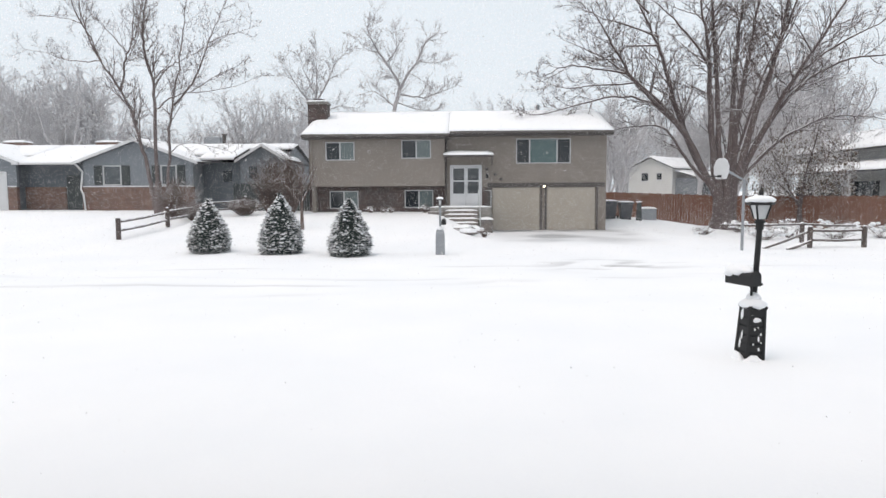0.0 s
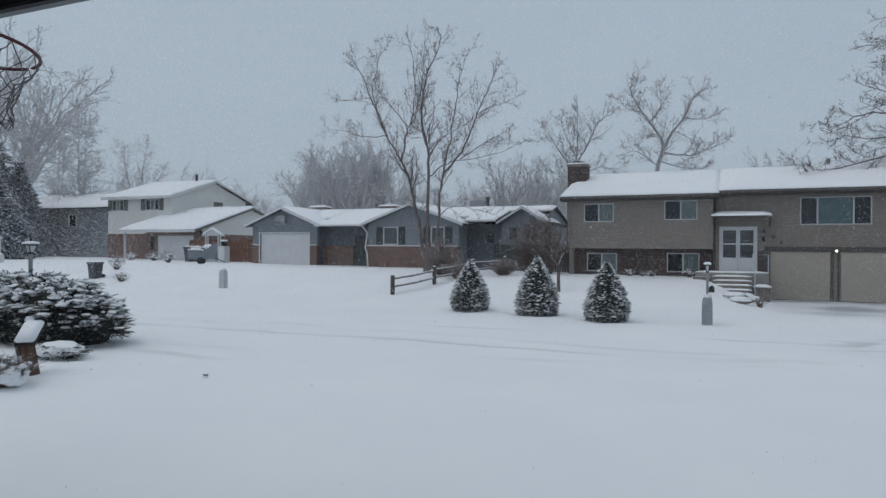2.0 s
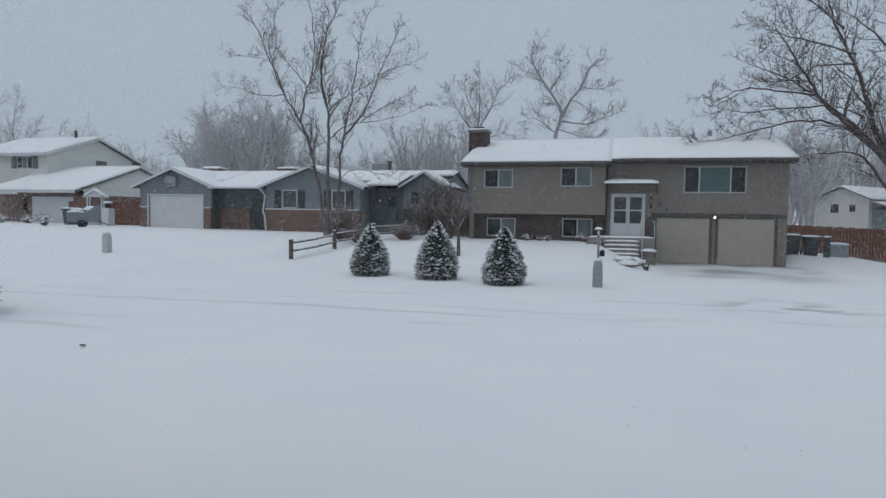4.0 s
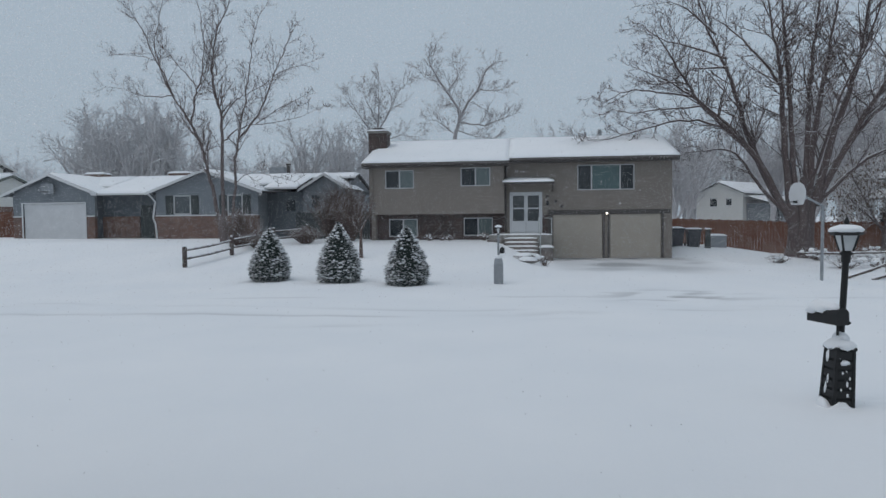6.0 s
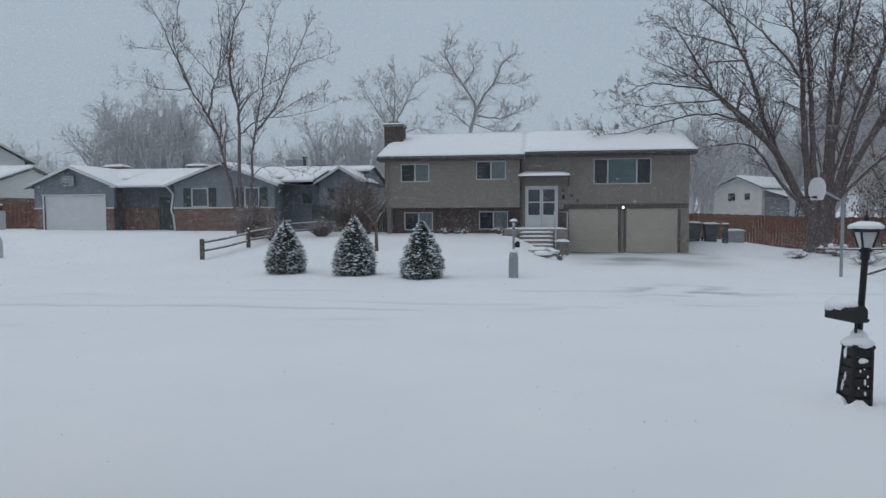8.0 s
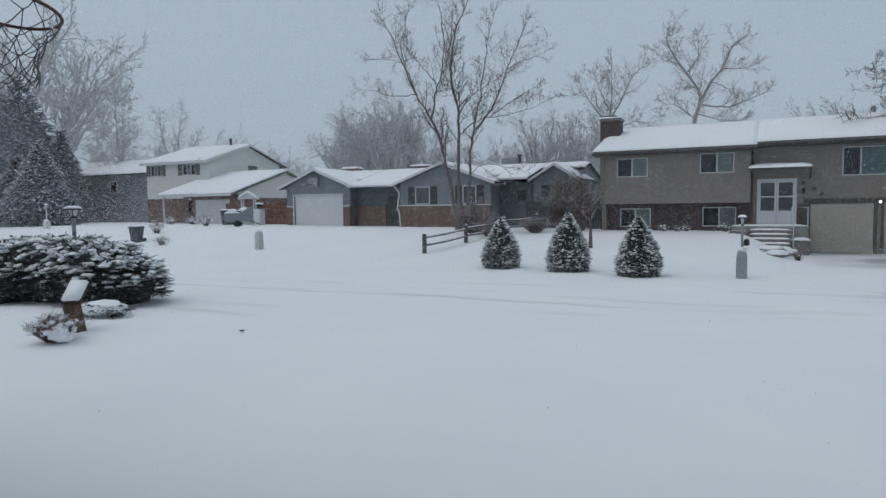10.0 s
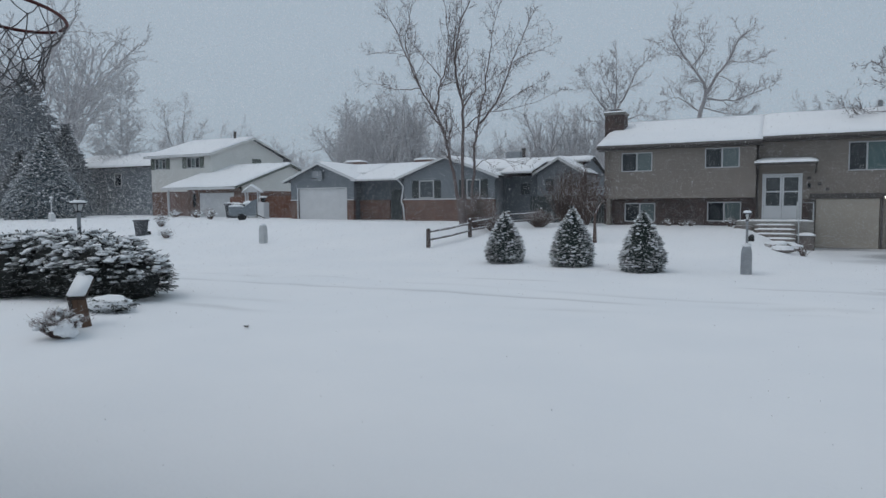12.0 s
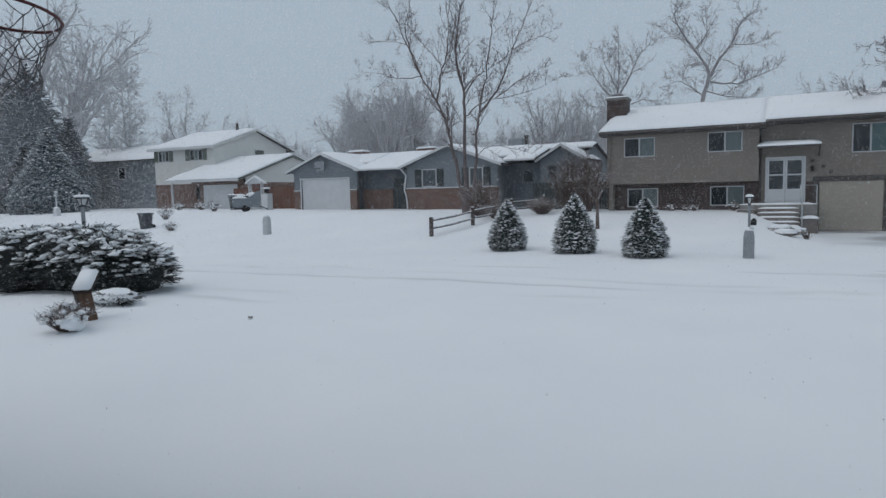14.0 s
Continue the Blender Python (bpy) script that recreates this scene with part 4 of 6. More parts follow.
for xe in (-2.85, 2.85):
    r = part("roof", turn_y(roof_slab(-0.35, 9.3, xe, 4.22, 0.0, 5.5, 0.10)).turned(far_m), SHINGLE, far)
    part("snow_cover", turn_y(snow_slab(-0.37, 9.3, xe, 4.32, 0.0, 5.6, 0.14, xe)).turned(far_m), SNOW, r)
# its low side wing under a snowy lean-to roof
part("wing_wall", Shape().box(4.6, 4.8, 0.8, 9.0, -1.2, 3.2).turned(far_m), GREY_SIDING, far)
part("wing_wall", Shape().box(2.5, 4.6, 0.8, 1.0, -1.2, 3.3).turned(far_m), GREY_SIDING, far)
for y0 in (1.4, 2.7, 4.6):
    part("window", Shape().box(4.803, 4.85, y0, y0 + 1.1, 1.5, 2.8, 0.01).turned(far_m), GLASS_DARK, far)
low = part("roof", turn_y(roof_slab(0.5, 9.3, 5.3, 3.15, 2.52, 4.0, 0.10)).turned(far_m), SHINGLE, far)
part("snow_cover", turn_y(snow_slab(0.48, 9.3, 5.3, 3.25, 2.52, 4.1, 0.15, 6.0)).turned(far_m), SNOW, low)

# -- the neighbour's long house with a carport, beyond the cedar fence --
near = thing("carport_house", (33, 52, -0.3), "long low house with a deep snowy carport roof", "house")
part("wall", Shape().box(31.5, 31.7, 44, 62, -0.6, 5.0), PLASTER, near)
part("wall", Shape().box(31.7, 40, 44, 44.2, -0.6, 5.0), PLASTER, near)
# Dark glossy boxes on the wall stand in for the carport's shaded openings.
for y in (46, 50.5, 55, 59):
    part("shade_panel", Shape().box(31.42, 31.497, y, y + 3.4, 0.2, 2.6, 0.02), GLASS_DARK, near)
    part("post", Shape().box(29.0, 29.16, y - 0.4, y - 0.24, -0.6, 3.2), WHITE_PAINT, near)
eave = part("porch_roof", turn_y(roof_slab(43.4, 62.6, 28.6, 3.2, 31.5, 3.9, 0.12)), SHINGLE, near)
part("snow_cover", turn_y(snow_slab(43.4, 62.6, 28.6, 3.32, 31.5, 4.02, 0.2, 2.0)), SNOW, eave)
for xe in (30.6, 41.4):
    r = part("roof", turn_y(roof_slab(43.2, 62.8, xe, 4.9, 36, 6.7, 0.14)), SHINGLE, near)
    part("snow_cover", turn_y(snow_slab(43.2, 62.8, xe, 5.04, 36, 6.84, 0.2, xe)), SNOW, r)

# -- the eave under which the camera stands, with its house behind --
porch = thing("porch_house", (0, -1, 0), "house with a black soffit and grey gutter under the eave", "house")
EY, EB = 2.95, 2.885
part("soffit", Shape().box(-9, 9, 0.2, EY - 0.05, EB + 0.04, EB + 0.10), SOFFIT, porch, "black painted soffit")
part("fascia", Shape().box(-9, 9, EY - 0.05, EY - 0.012, EB + 0.0, EB + 0.26, 0.006), SOFFIT, porch)
part("gutter", Shape().prism([(-9, EY - 0.009, EB + 0.02), (-9, EY + 0.05, EB + 0.02), (-9, EY + 0.09, EB + 0.13), (-9, EY - 0.009, EB + 0.13)], (18, 0, 0)), GUTTER, porch, "grey metal gutter")
roof = part("roof", roof_slab(-9, 9, EY, EB + 0.27, -4.5, EB + 2.4, 0.12), SHINGLE, porch)
part("snow_cover", snow_slab(-9, 9, EY, EB + 0.39, -4.5, EB + 2.52, 0.16, 7.0), SNOW, roof)
part("wall", Shape().box(-9, 9, 0.0, 0.2, -0.1, EB + 0.3), PLASTER, porch)
part("wall", Shape().box(-9, 9, -9.2, -9.0, -0.1, EB + 0.3), PLASTER, porch)
part("roof", roof_slab(-9, 9, -9.5, EB + 0.4, -4.5, EB + 2.4, 0.12), SHINGLE, porch)


# ---- trees ----
def branch(out, start, way, length, radius, level, rng, p):
    """A bent, tapering branch and its side shoots. p: for each level (shoots, share of length, spread in degrees, lift)."""
    n = p.get("segments", (7, 5, 4, 3))[level]
    pts, d = [Vector(start)], Vector(way).normalized()
    lift, wob = p["lift"][level], p["wobble"][level]
    for i in range(n):
        d = (d + Vector((rng.gauss(0, wob), rng.gauss(0, wob), rng.gauss(0, wob) + lift))).normalized()
        pts.append(pts[-1] + d * (length / n))
    tip = 0.25 if level < 3 else 0.5
    radii = [radius * (1 - (1 - tip) * i / n) for i in range(n + 1)]
    out[min(level, 2)].tube(pts, radii, p.get("sides", (8, 6, 4, 3))[level], caps=False)
    if level >= p["levels"]:
        return
    count = p["shoots"][level]
    for k in range(count):
        u = p["from"][level] + (1 - p["from"][level]) * (k + rng.random()) / count
        i = min(n - 1, int(u * n))
        at = pts[i].lerp(pts[i + 1], u * n - i)
        axis_d = (pts[i + 1] - pts[i]).normalized()
        side = axis_d.orthogonal().normalized()
        side.rotate(Matrix.Rotation(rng.random() * 2 * math.pi, 3, axis_d))
        ang = radians(rng.gauss(p["spread"][level], 10))
        w = axis_d * math.cos(ang) + side * math.sin(ang)
        ln = length * p["share"][level] * (1.15 - 0.65 * u) * rng.uniform(0.65, 1.25)
        branch(out, at, w, ln, max(p["thin"], radii[i] * p["slim"][level]), level + 1, rng, p)


def guided(out, at, pts, r0, r1, rng, p, reach, bulge=1.0):
    """A limb led through points (x, z) beside the trunk, rounded off between them, wandering in depth, with shoots up to reach long."""
    depth, drift = 0.0, rng.uniform(-0.05, 0.05) * bulge
    ctrl = [Vector((at[0] + pts[0][0], at[1], at[2] + pts[0][1]))]
    for (xa, za), (xb, zb) in zip(pts, pts[1:]):
        depth += drift * math.hypot(xb - xa, zb - za)
        ctrl.append(Vector((at[0] + xb, at[1] + depth, at[2] + zb)))
    line = []
    for k in range(len(ctrl) - 1):
        a, b, c, d = ctrl[max(k - 1, 0)], ctrl[k], ctrl[k + 1], ctrl[min(k + 2, len(ctrl) - 1)]
        for q in range(4):
            u = q / 4
            line.append(0.5 * (2 * b + (c - a) * u + (2 * a - 5 * b + 4 * c - d) * u * u + (3 * b - a - 3 * c + d) * u ** 3))
    line.append(ctrl[-1])
    n = len(line) - 1
    line = [q + Vector((rng.gauss(0, 0.03), rng.gauss(0, 0.03), rng.gauss(0, 0.03))) if 0 < k < n else q for k, q in enumerate(line)]
    radii = [p.get("girth", 1.0) * (r0 + (r1 - r0) * (k / n) ** 0.8) for k in range(n + 1)]
    out[0].tube(line, radii, 8, caps=False)
    total = sum((b - a).length for a, b in zip(line, line[1:]))
    count = max(4, int(total * p["dense"]))
    for k in range(count):
        u = p["bare"] + (1 - p["bare"]) * (k + rng.random()) / count
        f = min(n - 1e-6, u * n)
        j = int(f)
        spot = line[j].lerp(line[j + 1], f - j)
        way = (line[j + 1] - line[j]).normalized()
        side = way.orthogonal().normalized()
        side.rotate(Matrix.Rotation(rng.random() * 2 * math.pi, 3, way))
        ang = radians(rng.gauss(54, 13))
        ln = 1.45 * reach * rng.uniform(0.35, 1.0) * (1.05 - 0.45 * u)
        branch(out, spot, way * math.cos(ang) + side * math.sin(ang) + Vector((0, 0, p["rise"])), ln, max(p["thin"] * 1.4, min(radii[j] * 0.45, 0.012 + 0.010 * ln)), 1, rng, p)


def deciduous(name, at, trunk, limbs, seed, label, bark, params, trunk_r=0.25, group="", flare=1.5):
    """A bare tree: a trunk, named main limbs (start height, direction, length, radius), and their shoots."""
    rng = random.Random(seed)
    x, y, z = at
    tree = thing(name, at, label, "tree", group)
    out = [Shape(), Shape(), Shape()]
    for t_pts, t_r in trunk:
        s = [(x + a, y + b, z + c) for a, b, c in t_pts]
        out[0].tube(s, [trunk_r * flare * r if i == 0 else trunk_r * r for i, r in enumerate(t_r)], 10, caps=False)
    for limb in limbs:
        if isinstance(limb[0], list):
            guided(out, at, limb[0], limb[1], limb[2], rng, params, limb[3])
            continue
        (a, b, c), way, length, radius = limb
        branch(out, (x + a, y + b, z + c), way, length, radius, 0, rng, params)
    part("trunk", out[0], bark, tree, smooth=True)
    part("branchwork", out[1], bark, tree, smooth=True)
    part("crown", out[2], bark, tree, "bare twigs dusted with snow")
    return tree


FULL = {"levels": 3, "shoots": (11, 8, 5), "from": (0.18, 0.12, 0.1), "spread": (42, 45, 40), "share": (0.48, 0.46, 0.5), "slim": (0.55, 0.6, 0.6),
        "lift": (0.05, 0.05, 0.03, 0.0), "wobble": (0.07, 0.13, 0.18, 0.2), "thin": 0.008}
SPARE = dict(FULL, shoots=(10, 6, 5), share=(0.36, 0.42, 0.5), thin=0.006, spread=(52, 52, 45), slim=(0.45, 0.55, 0.6))
FAR = dict(FULL, shoots=(13, 9, 6), thin=0.010, wobble=(0.12, 0.2, 0.22, 0.25), slim=(0.5, 0.55, 0.6))

NEAR = dict(FULL, shoots=(8, 7, 3), share=(0.4, 0.5, 0.6), thin=0.0085, spread=(50, 48, 42), slim=(0.5, 0.62, 0.75), dense=3.0, bare=0.22, rise=0.15,
            wobble=(0.07, 0.12, 0.16, 0.18), lift=(0.05, 0.07, 0.06, 0.03))

# the tree with three rising limbs before the bungalow
t1 = (-14.0, 33.5, 0.55)
deciduous("bare_tree", t1, [([(0, 0, -0.3), (0.0, 0, 0.5), (-0.02, 0, 1.2), (0.05, 0, 2.0)], (1, 0.95, 0.85, 0.6))],
          [([(-0.05, 0.3), (-0.45, 2.7), (-0.72, 3.65), (-1.0, 5.0), (-1.65, 6.4), (-2.5, 7.8), (-3.4, 9.6), (-4.05, 11.2), (-4.8, 12.3)], 0.15, 0.015, 1.7),
           ([(-1.65, 6.4), (-1.45, 7.0), (-1.3, 7.9), (-0.95, 8.75), (-0.75, 10.5), (-1.1, 12.9)], 0.085, 0.012, 1.7),
           ([(-0.95, 8.75), (-0.68, 9.3), (-0.4, 10.5), (-0.2, 13.0)], 0.05, 0.01, 1.4),
           ([(-2.5, 7.8), (-4.1, 7.85), (-5.2, 8.2), (-6.6, 8.5)], 0.045, 0.008, 1.2),
           ([(-2.5, 7.8), (-3.1, 9.2), (-3.4, 10.4), (-3.05, 11.7), (-2.7, 13.0)], 0.055, 0.01, 1.4),
           ([(-1.2, 8.2), (-2.1, 9.2), (-3.0, 10.2), (-3.6, 11.0)], 0.035, 0.008, 1.0),
           ([(-3.4, 9.6), (-4.4, 9.9), (-6.0, 10.0)], 0.03, 0.007, 1.1),
           ([(0.0, 0.4), (0.02, 4.75), (0.03, 6.6), (-0.3, 8.1), (-0.35, 9.3), (-0.1, 10.8), (0.5, 12.0), (0.7, 13.0)], 0.135, 0.015, 1.6),
           ([(0.03, 6.4), (0.07, 7.3), (0.05, 8.2)], 0.045, 0.03, 0.4),
           ([(0.03, 6.6), (0.7, 7.45), (1.3, 7.75), (2.3, 8.4), (3.0, 9.2)], 0.05, 0.008, 1.2),
           ([(0.1, 0.6), (0.55, 2.05), (0.7, 3.4), (0.7, 4.5), (0.95, 5.65), (1.1, 6.5), (1.4, 7.7), (1.65, 9.1), (1.75, 10.2), (2.3, 11.8)], 0.12, 0.012, 1.5),
           ([(0.95, 5.65), (1.7, 6.45), (2.3, 7.6), (2.75, 8.7), (3.35, 10.1), (3.9, 11.2)], 0.08, 0.01, 1.5),
           ([(0.1, 5.5), (1.0, 6.1), (1.8, 6.25), (3.5, 6.45), (5.6, 7.2)], 0.055, 0.008, 1.3),
           ([(1.8, 6.3), (3.2, 7.1), (4.7, 7.7)], 0.035, 0.007, 1.1),
           ([(2.75, 8.65), (3.8, 9.0), (5.1, 9.4)], 0.035, 0.007, 1.2),
           ([(0.7, 3.4), (1.3, 3.8), (2.6, 3.7), (3.8, 3.3)], 0.035, 0.007, 0.9),
           ([(0.0, 5.0), (-0.8, 6.4), (-1.2, 6.7)], 0.03, 0.008, 1.0)],
          11, "bare tree with rising limbs and tan bark, dusted with snow", BARK_GREY_HAZED, dict(NEAR, girth=0.78, thin=0.0072), 0.23)

# the great spreading tree by the cedar fence
t2 = (15.2, 37.4, -0.3)
deciduous("spreading_tree", t2,
          [([(-0.45, 0, -0.2), (-0.38, 0, 1.0), (-0.40, 0, 2.4), (-0.6, 0, 3.4)], (1, 0.9, 0.8, 0.6)), ([(0.35, 0.1, -0.2), (0.30, 0.1, 1.0), (0.35, 0.1, 2.4), (0.6, 0.2, 3.6)], (1, 0.95, 0.9, 0.7)),
           ([(-0.05, -0.2, -0.2), (0.0, -0.1, 1.4), (0.05, 0, 3.2), (0.05, 0, 4.2)], (1, 0.9, 0.8, 0.5))],
          [([(-0.45, 1.8), (-1.9, 4.6), (-2.7, 6.7), (-3.2, 8.5), (-3.8, 10.2), (-4.6, 12.0), (-5.2, 14.2)], 0.21, 0.02, 2.6),
           ([(-0.6, 2.1), (-2.2, 5.2), (-3.7, 6.7), (-5.1, 8.2), (-5.9, 9.5), (-6.6, 10.6), (-7.4, 12.0)], 0.18, 0.015, 2.4),
           ([(-1.9, 4.7), (-3.3, 6.6), (-4.5, 7.7), (-5.6, 8.6), (-6.9, 9.4), (-8.4, 10.1)], 0.12, 0.012, 2.2),
           ([(-0.8, 2.4), (-2.3, 4.1), (-3.25, 5.5), (-4.45, 5.75), (-5.7, 5.6), (-6.9, 5.1)], 0.10, 0.010, 1.7),
           ([(-3.8, 6.8), (-5.7, 7.3), (-7.8, 6.9), (-10.2, 6.3), (-11.4, 6.3)], 0.075, 0.008, 1.8),
           ([(-5.5, 8.5), (-7.2, 8.8), (-8.7, 8.9), (-9.9, 8.4), (-10.5, 8.7)], 0.06, 0.008, 1.8),
           ([(-4.9, 8.0), (-6.6, 7.9), (-8.6, 7.7), (-10.0, 8.1)], 0.055, 0.008, 1.8),
           ([(-3.8, 10.4), (-5.8, 11.1), (-7.0, 11.5), (-8.2, 12.4)], 0.06, 0.008, 1.8),
           ([(-3.7, 9.9), (-5.4, 9.9), (-6.8, 9.2), (-7.6, 9.3)], 0.055, 0.008, 1.6),
           ([(-4.3, 11.6), (-5.8, 13.0), (-7.0, 13.6)], 0.06, 0.008, 2.0),
           ([(-0.6, 2.8), (-0.9, 6.3), (-1.1, 8.7), (-1.3, 10.5), (-1.65, 12.2), (-2.0, 15.2)], 0.19, 0.02, 2.6),
           ([(-1.1, 8.9), (-2.3, 10.6), (-3.6, 11.9), (-4.5, 12.6)], 0.08, 0.010, 2.0),
           ([(-0.3, 3.0), (-0.6, 6.9), (-0.8, 9.9), (-1.1, 12.2), (-1.2, 15.6)], 0.17, 0.02, 2.4),
           ([(0.1, 3.2), (0.3, 7.8), (0.5, 10.5), (0.7, 12.2), (1.0, 15.6)], 0.17, 0.02, 2.4),
           ([(0.3, 3.2), (0.6, 7.5), (0.95, 9.9), (1.3, 12.2), (1.8, 15.3)], 0.17, 0.02, 2.4),
           ([(0.5, 3.0), (1.5, 6.6), (2.3, 9.0), (2.7, 10.7), (2.9, 12.2), (3.3, 14.9)], 0.20, 0.02, 2.5),
           ([(2.2, 8.8), (2.9, 10.8), (3.6, 13.0), (3.9, 14.4)], 0.10, 0.012, 2.0),
           ([(0.7, 3.0), (2.3, 6.3), (3.5, 8.4), (4.6, 10.1), (5.7, 11.9), (7.0, 14.0)], 0.18, 0.018, 2.5),
           ([(0.8, 3.4), (2.3, 6.0), (3.85, 7.8), (5.85, 9.0), (8.1, 9.4), (10.0, 9.3)], 0.15, 0.015, 2.3),
           ([(0.7, 2.8), (2.6, 4.8), (4.4, 5.8), (6.4, 6.2), (8.6, 5.9)], 0.11, 0.010, 2.0),
           ([(3.5, 8.3), (5.4, 9.8), (7.6, 10.9), (9.2, 12.0)], 0.08, 0.010, 2.0),
           ([(1.9, 7.9), (0.9, 9.4), (0.2, 10.6)], 0.06, 0.010, 1.6),
           ((0.0, -0.2, 3.2), (0.0, -0.75, 0.7), 8.5, 0.10), ((0.2, 0.2, 3.6), (0.1, 0.8, 0.8), 9.0, 0.10)],
          23, "broad bare shade tree with many rising limbs beside a fence", BARK, dict(NEAR, dense=2.4, girth=1.08, shoots=(12, 7, 4), bare=0.2, thin=0.0098, lift=(0.05, 0.05, 0.06, 0.04)), 0.33)

# trees in the distance, their bark paled to carry the haze
HAZY = dict(FAR, shoots=(9, 7, 3), dense=3.8, bare=0.15, rise=0.2, thin=0.015, girth=0.75, wobble=(0.1, 0.14, 0.18, 0.2))
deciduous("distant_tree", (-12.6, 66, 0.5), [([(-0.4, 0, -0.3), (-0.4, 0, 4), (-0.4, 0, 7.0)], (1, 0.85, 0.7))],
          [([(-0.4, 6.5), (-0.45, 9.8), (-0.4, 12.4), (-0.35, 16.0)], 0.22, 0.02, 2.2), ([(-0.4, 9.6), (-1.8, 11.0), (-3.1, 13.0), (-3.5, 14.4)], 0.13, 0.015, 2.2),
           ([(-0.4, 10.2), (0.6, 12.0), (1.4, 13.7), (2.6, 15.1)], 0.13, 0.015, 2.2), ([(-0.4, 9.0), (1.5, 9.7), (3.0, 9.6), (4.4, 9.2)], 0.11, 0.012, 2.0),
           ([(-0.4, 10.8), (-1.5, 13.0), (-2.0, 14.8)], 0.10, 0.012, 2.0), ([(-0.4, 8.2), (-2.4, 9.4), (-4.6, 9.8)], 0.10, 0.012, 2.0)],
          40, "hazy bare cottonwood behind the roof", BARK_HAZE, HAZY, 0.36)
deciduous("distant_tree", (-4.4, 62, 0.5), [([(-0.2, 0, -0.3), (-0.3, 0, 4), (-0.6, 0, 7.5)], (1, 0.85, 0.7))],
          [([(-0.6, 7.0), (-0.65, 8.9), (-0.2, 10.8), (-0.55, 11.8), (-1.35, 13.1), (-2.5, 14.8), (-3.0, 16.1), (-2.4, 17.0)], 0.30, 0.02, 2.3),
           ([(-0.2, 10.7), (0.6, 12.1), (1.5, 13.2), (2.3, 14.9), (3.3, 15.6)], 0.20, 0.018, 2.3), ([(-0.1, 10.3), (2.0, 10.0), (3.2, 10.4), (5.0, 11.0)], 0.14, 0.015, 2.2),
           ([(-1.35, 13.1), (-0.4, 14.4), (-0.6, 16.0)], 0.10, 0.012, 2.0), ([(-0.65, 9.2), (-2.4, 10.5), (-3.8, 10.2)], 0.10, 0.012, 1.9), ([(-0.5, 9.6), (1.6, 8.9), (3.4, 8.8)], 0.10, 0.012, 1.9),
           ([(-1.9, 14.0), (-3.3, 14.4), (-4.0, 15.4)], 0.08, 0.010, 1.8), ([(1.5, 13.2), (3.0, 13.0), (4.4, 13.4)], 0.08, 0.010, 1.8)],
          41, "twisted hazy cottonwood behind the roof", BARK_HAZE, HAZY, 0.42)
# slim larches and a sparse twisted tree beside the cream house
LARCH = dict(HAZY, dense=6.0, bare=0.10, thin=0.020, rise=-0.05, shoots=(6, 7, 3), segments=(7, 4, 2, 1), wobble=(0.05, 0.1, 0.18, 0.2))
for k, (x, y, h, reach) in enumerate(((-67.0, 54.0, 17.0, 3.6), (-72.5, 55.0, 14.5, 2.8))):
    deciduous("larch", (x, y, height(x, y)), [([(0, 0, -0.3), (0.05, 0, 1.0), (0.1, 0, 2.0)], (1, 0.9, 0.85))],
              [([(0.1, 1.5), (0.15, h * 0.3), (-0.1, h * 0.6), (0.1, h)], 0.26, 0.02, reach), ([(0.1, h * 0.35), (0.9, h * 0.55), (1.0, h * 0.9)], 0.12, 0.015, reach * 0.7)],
              45 + k, "slim bare larch with a pale trunk in the haze", BARK_PALE_HAZE, LARCH, 0.26, "larches beside the cream house", 1.3)
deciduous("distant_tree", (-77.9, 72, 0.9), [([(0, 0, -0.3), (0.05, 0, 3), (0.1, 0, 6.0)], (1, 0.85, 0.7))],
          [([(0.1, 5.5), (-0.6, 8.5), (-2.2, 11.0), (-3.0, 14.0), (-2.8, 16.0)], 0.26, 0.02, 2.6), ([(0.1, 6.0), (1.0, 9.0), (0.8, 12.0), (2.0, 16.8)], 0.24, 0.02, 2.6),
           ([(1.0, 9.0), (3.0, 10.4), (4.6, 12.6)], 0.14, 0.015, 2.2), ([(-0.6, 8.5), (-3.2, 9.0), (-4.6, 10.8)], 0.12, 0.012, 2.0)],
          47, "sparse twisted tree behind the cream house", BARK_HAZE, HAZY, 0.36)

rng = random.Random(77)
def clump_tree(seed, high, spread):
    """Limbs of a hazy background tree of that height."""
    r = random.Random(seed)
    limbs = []
    for i in range(7):
        a = r.uniform(0, 2 * math.pi)
        k = r.uniform(0.15, 0.55) * spread
        limbs.append(((0, 0, high * r.uniform(0.12, 0.3)), (k * math.cos(a), k * math.sin(a), 1.0), high * r.uniform(0.5, 0.75), high * 0.014))
    return limbs


